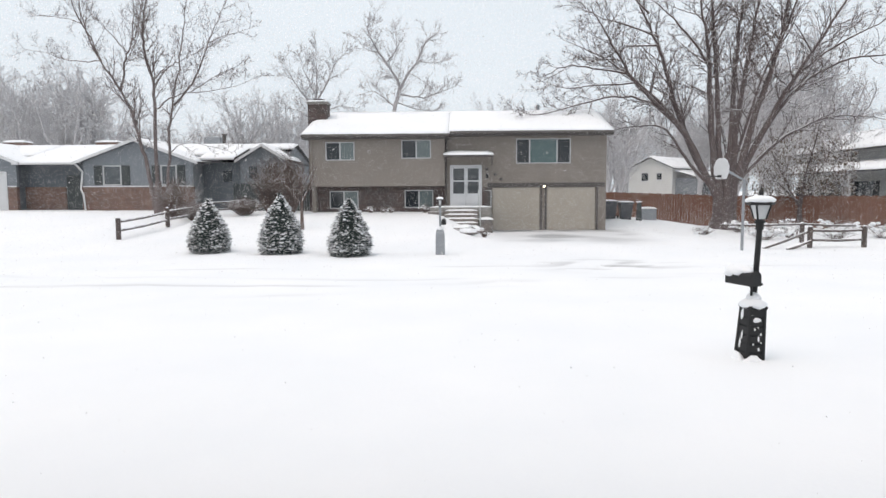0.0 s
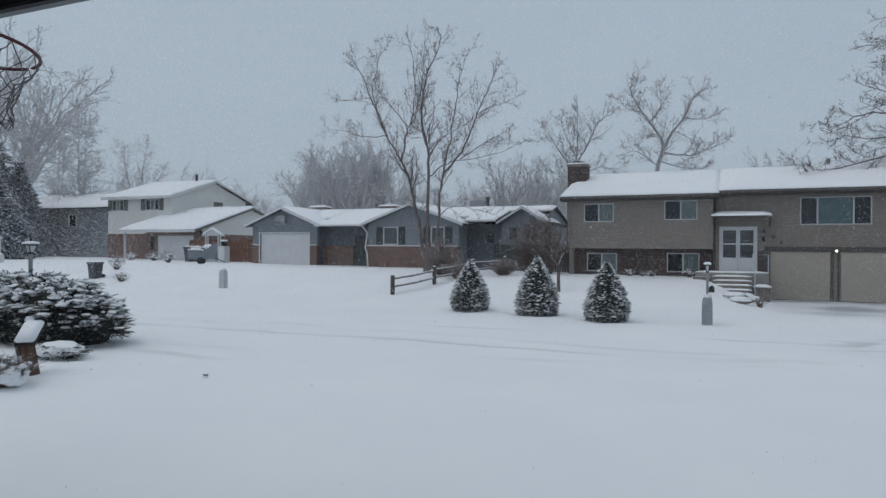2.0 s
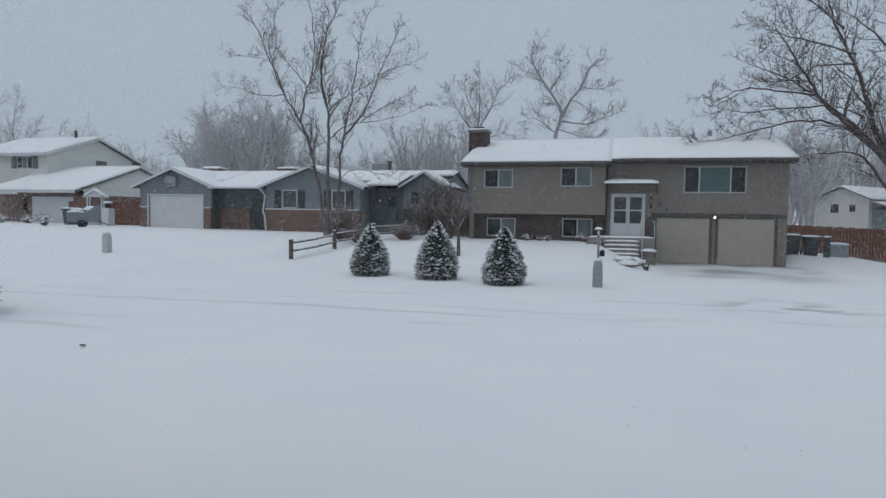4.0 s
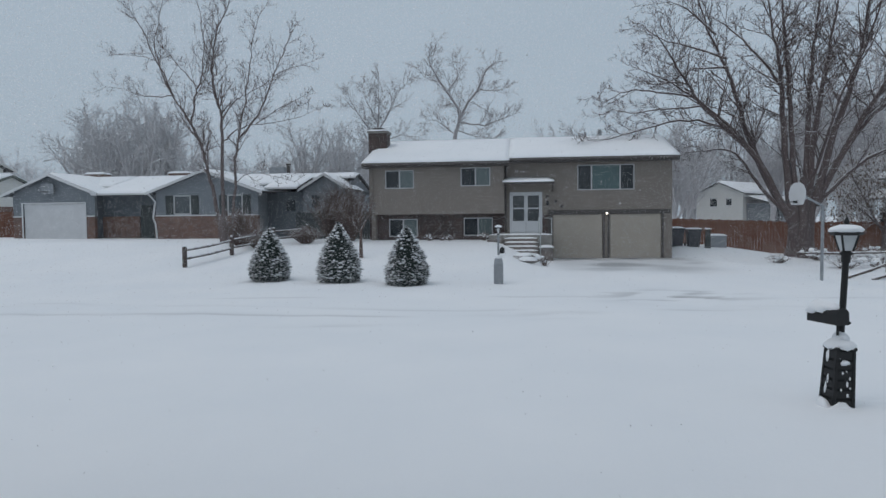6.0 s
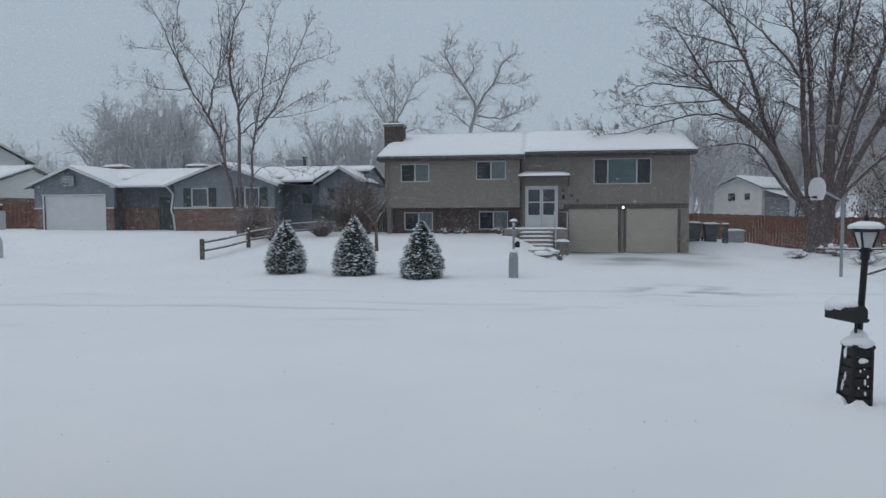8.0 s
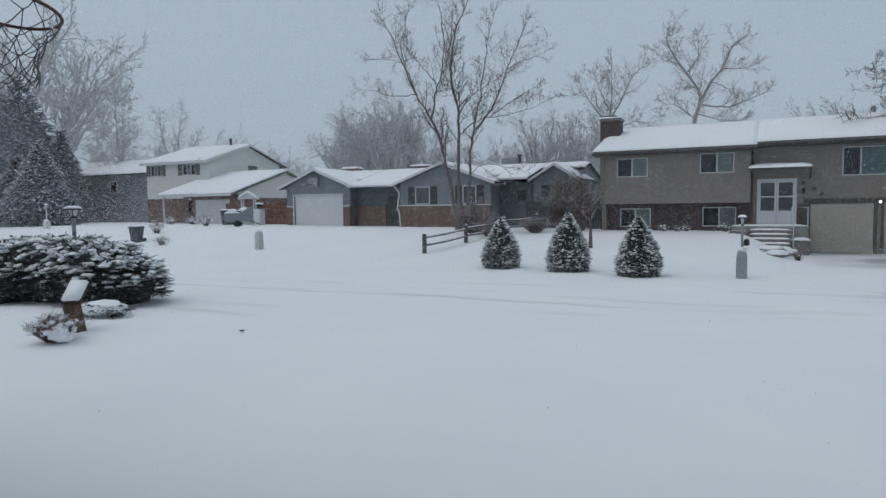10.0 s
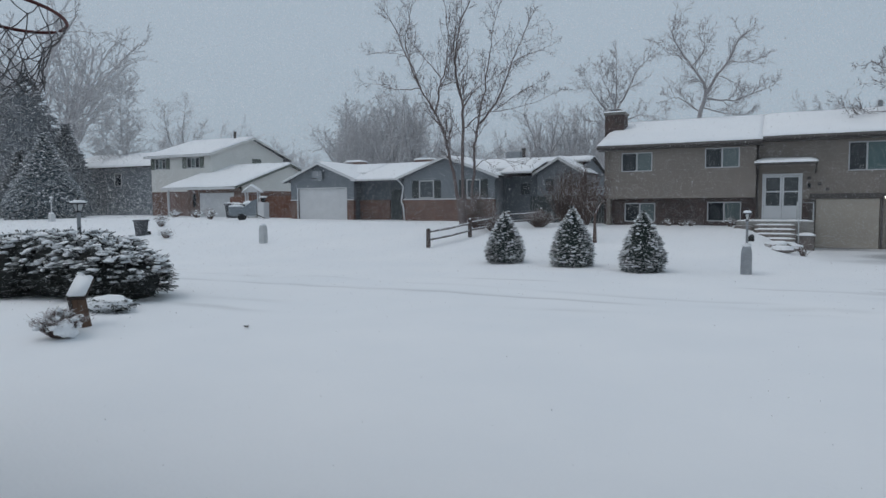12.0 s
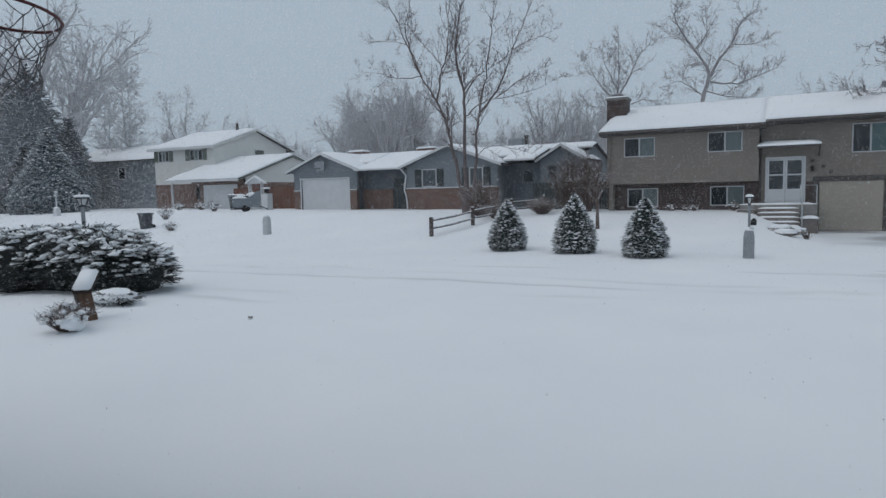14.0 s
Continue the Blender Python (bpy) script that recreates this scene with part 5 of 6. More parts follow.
protos = []
for i in range(4):
    high = 10.0
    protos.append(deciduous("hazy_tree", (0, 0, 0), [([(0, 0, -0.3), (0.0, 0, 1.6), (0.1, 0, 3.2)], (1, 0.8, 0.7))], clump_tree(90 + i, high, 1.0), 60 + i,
                            "bare distant tree with haze put into its pale bark colour", BARK_PALE_HAZE, dict(FAR, shoots=(10, 6, 3), thin=0.019, spread=(32, 36, 36), segments=(6, 4, 2, 1), sides=(6, 4, 3, 3)), 0.2, "distant trees"))
spots = [(-44.2, 66, 1.0), (-45.3, 70, 1.25), (-45.0, 72, 1.4), (-44.5, 74, 1.45), (-40.0, 70, 1.4), (-35.8, 66, 1.25), (-35.4, 68, 1.22), (-36.0, 62, 1.08), (-38.2, 60, 0.95), (-41.5, 64, 1.2),
         (-19.6, 64, 1.0), (-18.8, 66, 1.05), (-16.2, 62, 1.0), (-15.9, 66, 1.0), (-13.3, 60, 0.8), (-21.5, 66, 0.85), (-14.9, 70, 1.0),
         (-36.0, 74, 1.0), (-33.8, 76, 0.95), (-30.8, 78, 0.9), (-27.1, 76, 0.88), (-78.7, 95, 1.2), (-74.8, 95, 1.12), (-67.2, 90, 1.02), (-95.8, 100, 1.55), (-91.4, 100, 1.4),
         (-91.2, 62, 3.0), (-92.4, 57, 3.0), (-85.5, 76, 1.2), (-100.0, 60, 2.3),
         (0.7, 84, 1.18), (1.8, 80, 1.05), (4.2, 76, 1.08), (5.4, 72, 1.1), (6.9, 74, 1.08), (8.7, 78, 1.15),
         (13, 72, 1.0), (16, 72, 1.1), (12, 62, 0.95), (28, 84, 1.3), (33, 80, 1.5), (20, 90, 1.3), (38, 70, 1.5), (44, 62, 1.5), (30, 72, 1.3), (36, 44, 1.2), (41, 38, 1.2),
         (29, 64, 1.6), (34, 66, 1.7), (16, 64, 1.1), (40, 56, 1.7), (24, 66, 1.3), (12.8, 55, 0.9), (27, 58, 1.4), (31, 54, 1.1), (25, 52, 1.0),
         (15, 80, 1.3), (18, 86, 1.3), (23, 90, 1.4), (27, 88, 1.3), (31, 86, 1.5), (36, 84, 1.6), (33, 73, 1.3), (19, 78, 1.1), (11, 82, 1.1), (14, 68, 0.9), (38, 78, 1.4)]
for i, (x, y, s) in enumerate(spots):
    m = Matrix.Translation((x, y, height(x, y) - 0.1)) @ Matrix.Rotation(rng.random() * 6.28, 4, "Z") @ Matrix.Scale(s * rng.uniform(0.93, 1.07), 4)
    if i < 4:
        protos[i].matrix_basis = m
    else:
        src = protos[i % 4]
        keep = src.matrix_basis.copy()
        src.matrix_basis = Matrix.Identity(4)
        copy_thing(src, m)
        src.matrix_basis = keep


# ---- snowy conifers and bushes ----
def sprig(s, at, way, length, wide, rng):
    """A drooping spray of needles: a ridged blade with a notched edge."""
    d = Vector(way).normalized()
    side = d.cross(Vector((0, 0, 1)))
    side = side.normalized() if side.length > 0.1 else Vector((1, 0, 0))
    up = side.cross(d)
    p = Vector(at)
    k = len(s.v)
    n = 4
    for i in range(n + 1):
        u = i / n
        w = wide * (0.35 + 1.1 * u - 1.35 * u * u) * rng.uniform(0.75, 1.25)
        c = p + d * (length * u) + Vector((0, 0, -0.22 * length * u * u))
        s.v += [(c - side * w - up * w * 0.45)[:], (c + up * w * 0.35)[:], (c + side * w - up * w * 0.45)[:]]
    for i in range(n):
        a = k + i * 3
        s.f += [(a, a + 1, a + 4, a + 3), (a + 1, a + 2, a + 5, a + 4)]


def spruce(name, at, high, wide, seed, label, needles, rows=15, per=30, group="", snowy=1.0, droop=-0.05, size=0.17, power=1.9):
    rng = random.Random(seed)
    x, y, z = at
    tree = thing(name, at, label, "tree", group)
    part("trunk", Shape().tube([(x, y, z - 0.1), (x, y, z + high * 0.95)], [wide * 0.06, 0.01], 8), BARK, tree)
    core = Shape()
    prof = []
    for i in range(9):
        u = i / 8
        prof.append((max(0.01, wide * 0.5 * 0.84 * (1 - u ** power) ** 0.95 * (0.80 + 0.20 * min(1, u * 5))), z + 0.05 + high * 0.9 * u))
    core.lathe(x, y, prof, 14)
    part("inner_foliage", core, needles, tree)
    s, lumps = Shape(), Shape()
    for r in range(rows):
        u = (r + 0.3) / rows
        zz = z + 0.04 + (high - 0.05) * u
        rad = wide * 0.5 * (1 - u ** power) ** 0.95 * (0.80 + 0.20 * min(1, u * 5)) * (1 + 0.07 * noise.noise(Vector((u * 9, seed, 0))))
        count = max(5, int(per * (0.18 + (1 - u))))
        for j in range(count):
            a = 2 * math.pi * (j + rng.random()) / count
            rr = rad * rng.uniform(0.86, 1.05)
            zj = zz + rng.uniform(-0.5, 0.5) * high / rows
            ln = size * rng.uniform(0.6, 1.35) * (0.7 + 0.3 * min(1, rad / size))
            way = (math.cos(a), math.sin(a), droop + 0.6 * u + rng.uniform(-0.25, 0.25))
            inner = max(0.0, rr - ln * 0.8)
            base = (x + math.cos(a) * inner, y + math.sin(a) * inner, max(z + 0.03, zj))
            sprig(s, base, way, ln, ln * 0.34, rng)
            if u > 0.06 and rng.random() < snowy * max(0.0, 0.36 + 0.9 * noise.noise(Vector((math.cos(a) * 2.4, math.sin(a) * 2.4 + seed, u * 6)))):
                c = (x + math.cos(a) * rr * 0.93, y + math.sin(a) * rr * 0.93, max(z + 0.05, zj) + ln * 0.06)
                q = min(0.06, ln * rng.uniform(0.10, 0.30))
                lumps.blob(c, (q * rng.uniform(0.8, 1.9), q * rng.uniform(0.8, 1.9), q * 0.6), rng, 0.6, 6, 4)
    sprig(s, (x, y, z + high * 0.88), (0.05, 0, 1), high * 0.13, 0.03, rng)
    part("foliage", s, needles, tree)
    part("snow_clumps", lumps, SNOW, tree, "clumps of snow on the branches", smooth=True)
    return tree


for i, (x, y, h, w, n) in enumerate(((-7.70, 23.5, 1.86, 1.56, 3), (-5.10, 23.0, 2.02, 1.62, 5), (-2.72, 22.5, 1.92, 1.58, 8))):
    spruce("dwarf_spruce", (x, y, height(x, y) - 0.03), h, w, n, "dense cone-shaped dwarf spruce flecked with snow", NEEDLE, 26, 92, "row of dwarf spruces", 1.0, 0.16, 0.145)

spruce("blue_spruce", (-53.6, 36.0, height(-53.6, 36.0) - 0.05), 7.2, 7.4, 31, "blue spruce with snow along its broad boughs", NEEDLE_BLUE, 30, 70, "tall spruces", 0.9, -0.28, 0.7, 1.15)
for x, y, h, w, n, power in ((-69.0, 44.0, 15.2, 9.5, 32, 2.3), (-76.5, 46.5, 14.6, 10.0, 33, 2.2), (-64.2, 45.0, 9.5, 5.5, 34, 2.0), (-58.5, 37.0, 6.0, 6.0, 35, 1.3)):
    spruce("dark_spruce", (x, y, height(x, y) - 0.05), h, w, n, "tall spruce with haze put into its dull needle colour", NEEDLE_HAZED, 34, 66, "tall spruces", 0.08, -0.2, 0.75, power)


def low_bush(name, lobes, seed, label, foliage, per=260, size=0.26, snow_share=0.55, category="bush"):
    """A spreading evergreen: lobes (x, y, radius x, radius y, height), each clothed in sprays and pads of snow."""
    rng = random.Random(seed)
    x0, y0 = lobes[0][0], lobes[0][1]
    bush = thing(name, (x0, y0, height(x0, y0)), label, category)
    core, s, lumps = Shape(), Shape(), Shape()
    for x, y, rx, ry, h in lobes:
        z = height(x, y)
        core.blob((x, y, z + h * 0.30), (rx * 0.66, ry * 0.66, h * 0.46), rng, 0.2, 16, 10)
        for k in range(per):
            a, e = rng.uniform(0, 2 * math.pi), math.asin(rng.uniform(-0.45, 1.0))
            dx, dy, dz = math.cos(a) * math.cos(e), math.sin(a) * math.cos(e), math.sin(e)
            grow = 0.80 + 0.16 * noise.noise(Vector((x + dx * rx * 1.6, y + dy * ry * 1.6, dz * 2.5))) + rng.uniform(-0.05, 0.13)
            root = Vector((x + dx * rx * grow, y + dy * ry * grow, z + max(0.05, h * 0.34 + dz * h * 0.62 * grow)))
            out_way = Vector((dx + rng.gauss(0, 0.3), dy + rng.gauss(0, 0.3), 0.12 + 0.15 * dz + rng.uniform(-0.25, 0.25))).normalized()
            across = out_way.cross(Vector((0, 0, 1))).normalized()
            ln = size * rng.uniform(0.7, 1.4)
            for q in range(7):
                f = rng.uniform(-1, 1)
                base = root + out_way * ln * rng.uniform(-0.5, 0.4) + across * ln * 0.45 * f
                sprig(s, base, out_way + across * f * 0.8 + Vector((0, 0, rng.uniform(-0.2, 0.3))), ln * rng.uniform(0.45, 0.9), ln * 0.10, rng)
            if snow_share and rng.random() < snow_share * (0.30 + 0.75 * max(0.0, dz)) and root.z > z + 0.34 * h:
                flat = Vector((out_way.x, out_way.y, -0.12)).normalized()
                wide = flat.cross(Vector((0, 0, 1))).normalized()
                lie = Matrix.Translation(root + out_way * ln * 0.15 + Vector((0, 0, ln * 0.14))) @ Matrix(((*wide, 0), (*flat, 0), (*wide.cross(flat), 0), (0, 0, 0, 1))).transposed()
                pad = Shape().blob((0, 0, 0), (ln * rng.uniform(0.20, 0.60), ln * rng.uniform(0.25, 0.50), ln * rng.uniform(0.10, 0.19)), rng, 1.0, 9, 6)
                pad.turned(lie)
                lumps.add(pad.v, pad.f)
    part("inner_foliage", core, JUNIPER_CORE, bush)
    part("foliage", s, foliage, bush)
    part("snow_clumps", lumps, SNOW, bush, "pads of snow on the sprays", smooth=True)
    return bush


low_bush("juniper_bush", [(-11.95, 11.2, 1.08, 1.1, 1.15), (-12.6, 11.3, 1.35, 1.3, 1.5), (-13.8, 11.3, 1.5, 1.4, 1.66), (-15.2, 11.0, 1.6, 1.5, 1.66), (-16.7, 10.6, 1.6, 1.5, 1.66), (-18.2, 10.2, 1.6, 1.5, 1.6)],
         17, "broad dark juniper bush laden with snow", JUNIPER, 520, 0.19, 0.80)
low_bush("snowy_shrub", [(-10.68, 9.85, 0.62, 0.46, 0.28)], 18, "low shrub buried under a dome of snow", JUNIPER, 110, 0.15, 0.0)
whole("snow_dome", Shape().blob((-10.68, 9.85, height(-10.68, 9.85) + 0.13), (0.56, 0.40, 0.15), random.Random(5), 0.25, 18, 10), SNOW, "rounded dome of snow lying on a low shrub", "snow", smooth=True)


def twig_shrub(name, x, y, r, h, count, seed, label, mat, snowy=True, group=""):
    rng = random.Random(seed)
    z = height(x, y)
    bush = thing(name, (x, y, z), label, "shrub", group)
    s, lumps = Shape(), Shape()
    for k in range(count):
        a, lean = rng.uniform(0, 2 * math.pi), rng.uniform(0.0, 1.0)
        end = Vector((x + math.cos(a) * r * lean, y + math.sin(a) * r * lean, z + h * rng.uniform(0.65, 1.0) * (1.05 - 0.35 * lean)))
        base = Vector((x + math.cos(a) * r * 0.15, y + math.sin(a) * r * 0.15, z - 0.03))
        mid = base.lerp(end, 0.55) + Vector((rng.gauss(0, 0.05) * r, rng.gauss(0, 0.05) * r, 0.06 * h))
        s.tube([base, mid, end], [0.009, 0.007, 0.003], 4, False)
        for q in range(3):
            f = mid.lerp(end, rng.random())
            s.tube([f, f + Vector((rng.gauss(0, 0.22) * r, rng.gauss(0, 0.22) * r, rng.uniform(0.05, 0.25) * h))], [0.005, 0.002], 3, False)
        if snowy and rng.random() < 0.45:
            f = base.lerp(end, rng.uniform(0.5, 0.97))
            q = r * rng.uniform(0.06, 0.16)
            lumps.blob(f, (q, q, q * 0.6), rng, 0.4, 8, 5)
    for k in range(7 if snowy and r > 0.4 and count > 200 else 0):
        a = rng.uniform(-1.2, 1.6)
        lumps.blob((x + math.cos(a) * r * 0.55, y + math.sin(a) * r * 0.55 - 0.1, z + h * rng.uniform(0.15, 0.6)), (r * 0.26, r * 0.24, r * 0.2), rng, 0.5, 10, 6)
    part("branchwork", s, mat, bush)
    if snowy:
        part("snow_clumps", lumps, SNOW, bush, smooth=True)
    return bush


twig_shrub("twiggy_shrub", -9.24, 7.96, 0.43, 0.46, 230, 3, "small twiggy shrub with snow caught in its stems", TWIG)
for i, (x, y, r, h) in enumerate(((-33.5, 30.5, 0.6, 0.8), (-35.5, 36.5, 0.6, 0.8), (-40.2, 39.6, 0.7, 0.7), (-38.0, 38.8, 0.6, 0.8), (-42.5, 39.5, 0.7, 0.7), (-29.0, 27.0, 0.5, 0.5), (-31.0, 22.5, 0.7, 0.5))):
    twig_shrub("garden_shrub", x, y, r, h, 60, 30 + i, "dry brown garden shrub poking through snow", TWIG, True, "dry garden shrubs")
for i, (x, y, r, h) in enumerate(((-11.2, 31.0, 1.0, 0.9), (-9.6, 33.0, 1.1, 0.9), (-7.6, 34.0, 1.3, 3.0), (-8.8, 35.0, 1.6, 3.0), (-12.4, 31.8, 1.3, 1.9))):
    twig_shrub("hedge_shrub", x, y, r, h, 190, 50 + i, "bare reddish-brown shrub between the houses", TWIG, False, "bare shrubs by the fence")
for i, (x, r, h) in enumerate(((-3.6, 0.4, 0.35), (-2.6, 0.35, 0.3), (-0.9, 0.35, 0.45), (-3.0, 0.3, 0.3), (1.9, 0.3, 0.4))):
    y = 34.2 if x < 1 else 29.3
    twig_shrub("bed_plant", x, y, r, h, 36, 70 + i, "withered bedding plant dusted with snow", TWIG, True, "withered bedding plants")
for i, (x, y, r, h) in enumerate(((14.2, 30.6, 1.1, 0.6), (16.0, 31.6, 1.2, 0.7), (17.6, 31.0, 1.0, 0.6), (13.0, 34.5, 0.7, 0.4), (18.8, 33.0, 1.2, 0.9), (16.8, 34.0, 1.3, 0.9), (19.8, 31.2, 1.2, 0.8), (15.2, 35.6, 0.9, 0.7))):
    twig_shrub("bare_shrub", x, y, r, h, 50, 80 + i, "low bare shrub lined with snow by the fence", TWIG, True, "bare shrubs by the cedar fence")
# a small tree with tan leaves still on, by the cedar fence
deciduous("small_tree", (-5.7, 28.5, height(-5.7, 28.5)), [([(0, 0, -0.1), (0, 0, 0.9), (0.02, 0, 1.2)], (1, 0.9, 0.8))],
          [((0, 0, 1.0), (-0.5, 0, 0.8), 1.5, 0.03), ((0, 0, 1.1), (0.4, 0.2, 0.9), 1.6, 0.03), ((0, 0, 1.2), (0, -0.2, 1), 1.6, 0.03), ((0, 0, 1.1), (0.1, 0.5, 0.7), 1.4, 0.03)],
          5, "small bare reddish tree beside the house corner", TWIG, dict(SPARE, shoots=(8, 6, 4), thin=0.006), 0.06)
lt = deciduous("leafy_tree", (21.5, 42.0, -0.3), [([(0, 0, -0.2), (0, 0, 1.2), (0.1, 0, 2.2)], (1, 0.9, 0.8))],
               [((0, 0, 1.2), (-0.6, 0, 0.9), 4, 0.08), ((0, 0, 1.6), (0.5, 0.2, 0.9), 4.2, 0.08), ((0, 0, 2), (0, -0.3, 1), 4.5, 0.08), ((0, 0, 1.8), (0.9, -0.3, 0.5), 3.6, 0.07), ((0, 0, 1.5), (-0.9, -0.3, 0.45), 3.4, 0.07)],
               15, "small tree holding withered tan leaves by the fence", BARK, SPARE, 0.14)
rng = random.Random(8)
s = Shape()
for k in range(4200):
    a, e = rng.uniform(0, 6.28), rng.uniform(0, 1) ** 0.5
    c = (21.5 + math.cos(a) * 3.1 * e, 42.0 + math.sin(a) * 2.4 * e, 1.7 + 4.6 * rng.random() * (1.1 - 0.5 * e))
    sprig(s, c, (rng.gauss(0, 1), rng.gauss(0, 1), rng.gauss(-0.4, 0.6)), 0.16, 0.05, rng)
part("leaves", s, LEAF, lt, "withered tan leaves")


# ---- fences ----
cedar_fence = thing("cedar_fence", (19, 43, -0.4), "tall red-brown cedar board fence", "fence")
line = [(8.3, 46.4, -0.15, 1.92), (11.2, 46.2, -0.2, 1.87), (14.6, 45.4, -0.5, 1.74), (17.6, 44.0, -0.6, 1.62), (25.6, 40.0, -0.6, 1.58), (46.0, 30.0, -0.6, 1.58)]
boards = 0
for (xa, ya, ba, ta), (xb, yb, bb, tb) in zip(line, line[1:]):
    ln = math.hypot(xb - xa, yb - ya)
    n = int(ln / 0.16)
    for i in range(n):
        u = i / n
        x, y, b, t = xa + (xb - xa) * u, ya + (yb - ya) * u, ba + (bb - ba) * u, ta + (tb - ta) * u
        if boards < 260:
            boards += 1
            q = Shape().box(-0.079, 0.079, -0.012, 0.012, b, t + 0.03 * math.sin(i * 1.9), 0.004)
            q.turned(Matrix.Translation((x, y, 0.0)) @ Matrix.Rotation(math.atan2(yb - ya, xb - xa), 4, "Z"))
            part("board", q, CEDAR, cedar_fence)
for (xa, ya, ba, ta), (xb, yb, bb, tb) in zip(line, line[1:]):
    part("rail", Shape().prism([(xa, ya + 0.03, ta - 0.35), (xb, yb + 0.03, tb - 0.35), (xb, yb + 0.03, tb - 0.25), (xa, ya + 0.03, ta - 0.25)], (0, 0.05, 0)), CEDAR, cedar_fence)


def post(parent, x, y, z0, z1, w=0.075):
    s = Shape().box(x - w, x + w, y - w, y + w, z0, z1, 0.02)
    ob = part("post", s, RAIL_WOOD, parent)
    part("snow_cap", Shape().blob((x, y, z1 + 0.015), (w * 0.9, w * 0.9, 0.035), random.Random(int(x * 100)), 0.2, 8, 5), SNOW, ob, smooth=True)
    return ob


def rail(parent, a, b, r=0.05):
    a, b = Vector(a), Vector(b)
    m = a.lerp(b, 0.5) + Vector((0, 0, -0.03))
    return part("rail", Shape().tube([a, m, b], [r, r * 1.1, r * 0.9], 7), RAIL_WOOD, parent)


rail_a = thing("split_rail_fence", (-11.8, 28.6, height(-11.8, 28.6)), "weathered split-rail fence standing in snow", "fence")
fa = [(-12.4, 26.5), (-11.75, 29.4), (-10.9, 32.2), (-10.3, 35.4)]
for x, y in fa:
    post(rail_a, x, y, height(x, y) - 0.1, height(x, y) + 0.82)
for (x0, y0), (x1, y1) in zip(fa, fa[1:]):
    for dz in (0.34, 0.68):
        rail(rail_a, (x0, y0, height(x0, y0) + dz), (x1, y1, height(x1, y1) + dz - 0.03))
rail_b = thing("split_rail_fence", (15.5, 27.5, -0.1), "weathered split-rail fence with fallen rails in snow", "fence")
fb = [(14.14, 26.6), (16.17, 26.6), (15.0, 28.9)]
for x, y in fb:
    post(rail_b, x, y, height(x, y) - 0.2, height(x, y) + 0.80)
for dz in (0.30, 0.66):
    rail(rail_b, (*fb[0], height(*fb[0]) + dz), (*fb[1], height(*fb[1]) + dz))
rail(rail_b, (12.35, 26.5, height(12.35, 26.5) + 0.0), (14.14, 26.7, height(14.14, 26.7) + 0.62))
rail(rail_b, (13.1, 26.2, height(13.1, 26.2) + 0.0), (14.14, 26.5, height(14.14, 26.6) + 0.28))
rail(rail_b, (15.0, 28.9, 0.55), (11.9, 29.6, 0.5))
rail(rail_b, (15.0, 28.9, 0.55), (17.4, 29.3, 0.45))


# ---- lamp posts ----
def lantern(parent, x, y, z, r, glow=False, dark=True):
    """A tapered lantern: base collar, four panes in a dark frame, a wide cap with snow, and a finial."""
    metal = BLACK_METAL if dark else PALE_METAL
    head = part("lantern", Shape().lathe(x, y, [(r * 0.42, z), (r * 0.42, z + 0.03), (r * 0.30, z + 0.035), (r * 0.30, z + 0.05)], 12), metal, parent)
    h = 0.165
    for k in range(4):
        a0, a1 = math.pi / 2 * k + math.pi / 4, math.pi / 2 * (k + 1) + math.pi / 4
        lo, hi = r * 0.45, r * 0.80
        q = [(x + lo * math.cos(a0), y + lo * math.sin(a0), z + 0.05), (x + lo * math.cos(a1), y + lo * math.sin(a1), z + 0.05),
             (x + hi * math.cos(a1), y + hi * math.sin(a1), z + 0.05 + h), (x + hi * math.cos(a0), y + hi * math.sin(a0), z + 0.05 + h)]
        mid = Vector((sum(p[0] for p in q) / 4 - x, sum(p[1] for p in q) / 4 - y, 0)).normalized() * -0.006
        part("pane", Shape().prism(q, mid[:]), FROSTED_PANE, head)
        part("bar", Shape().tube([q[0], q[3]], [0.012, 0.012], 6), metal, head)
    part("cap", Shape().lathe(x, y, [(r * 1.02, z + 0.05 + h), (r * 1.12, z + 0.075 + h), (r * 0.5, z + 0.14 + h), (r * 0.15, z + 0.17 + h)], 8), metal, head)
    part("snow_cap", Shape().blob((x, y, z + 0.11 + h), (r * 1.14, r * 1.14, 0.055), random.Random(3), 0.15, 16, 8), SNOW, head, smooth=True)
    part("finial", Shape().lathe(x, y, [(0.02, z + 0.16 + h), (0.028, z + 0.2 + h), (0.008, z + 0.24 + h), (0.004, z + 0.27 + h)], 8), metal, head)
    return head


# the leaning black lamp post with its letter box and slatted pedestal
LX, LY2 = 4.345, 9.13
lean = Matrix.Translation((LX, LY2, 0)) @ Matrix.Rotation(radians(2.6), 4, "Y") @ Matrix.Translation((-LX, -LY2, 0))
lamp_post = thing("lamp_post", (LX, LY2, 0.0), "leaning black lamp post with a mailbox on a black pedestal", "lamp post")
spin = Matrix.Translation((LX, LY2, 0)) @ Matrix.Rotation(radians(10), 4, "Z") @ Matrix.Translation((-LX, -LY2, 0))
ped_lo, ped_hi, ph = 0.122, 0.104, 0.66


def slant(s):
    """Gives the pedestal its taper and turn."""
    s.v = [(LX + (p[0] - LX) * (ped_lo + (ped_hi - ped_lo) * p[2] / ph) / 0.175, LY2 + (p[1] - LY2) * (ped_lo + (ped_hi - ped_lo) * p[2] / ph) / 0.175, p[2]) for p in s.v]
    return s.turned(spin).turned(lean)


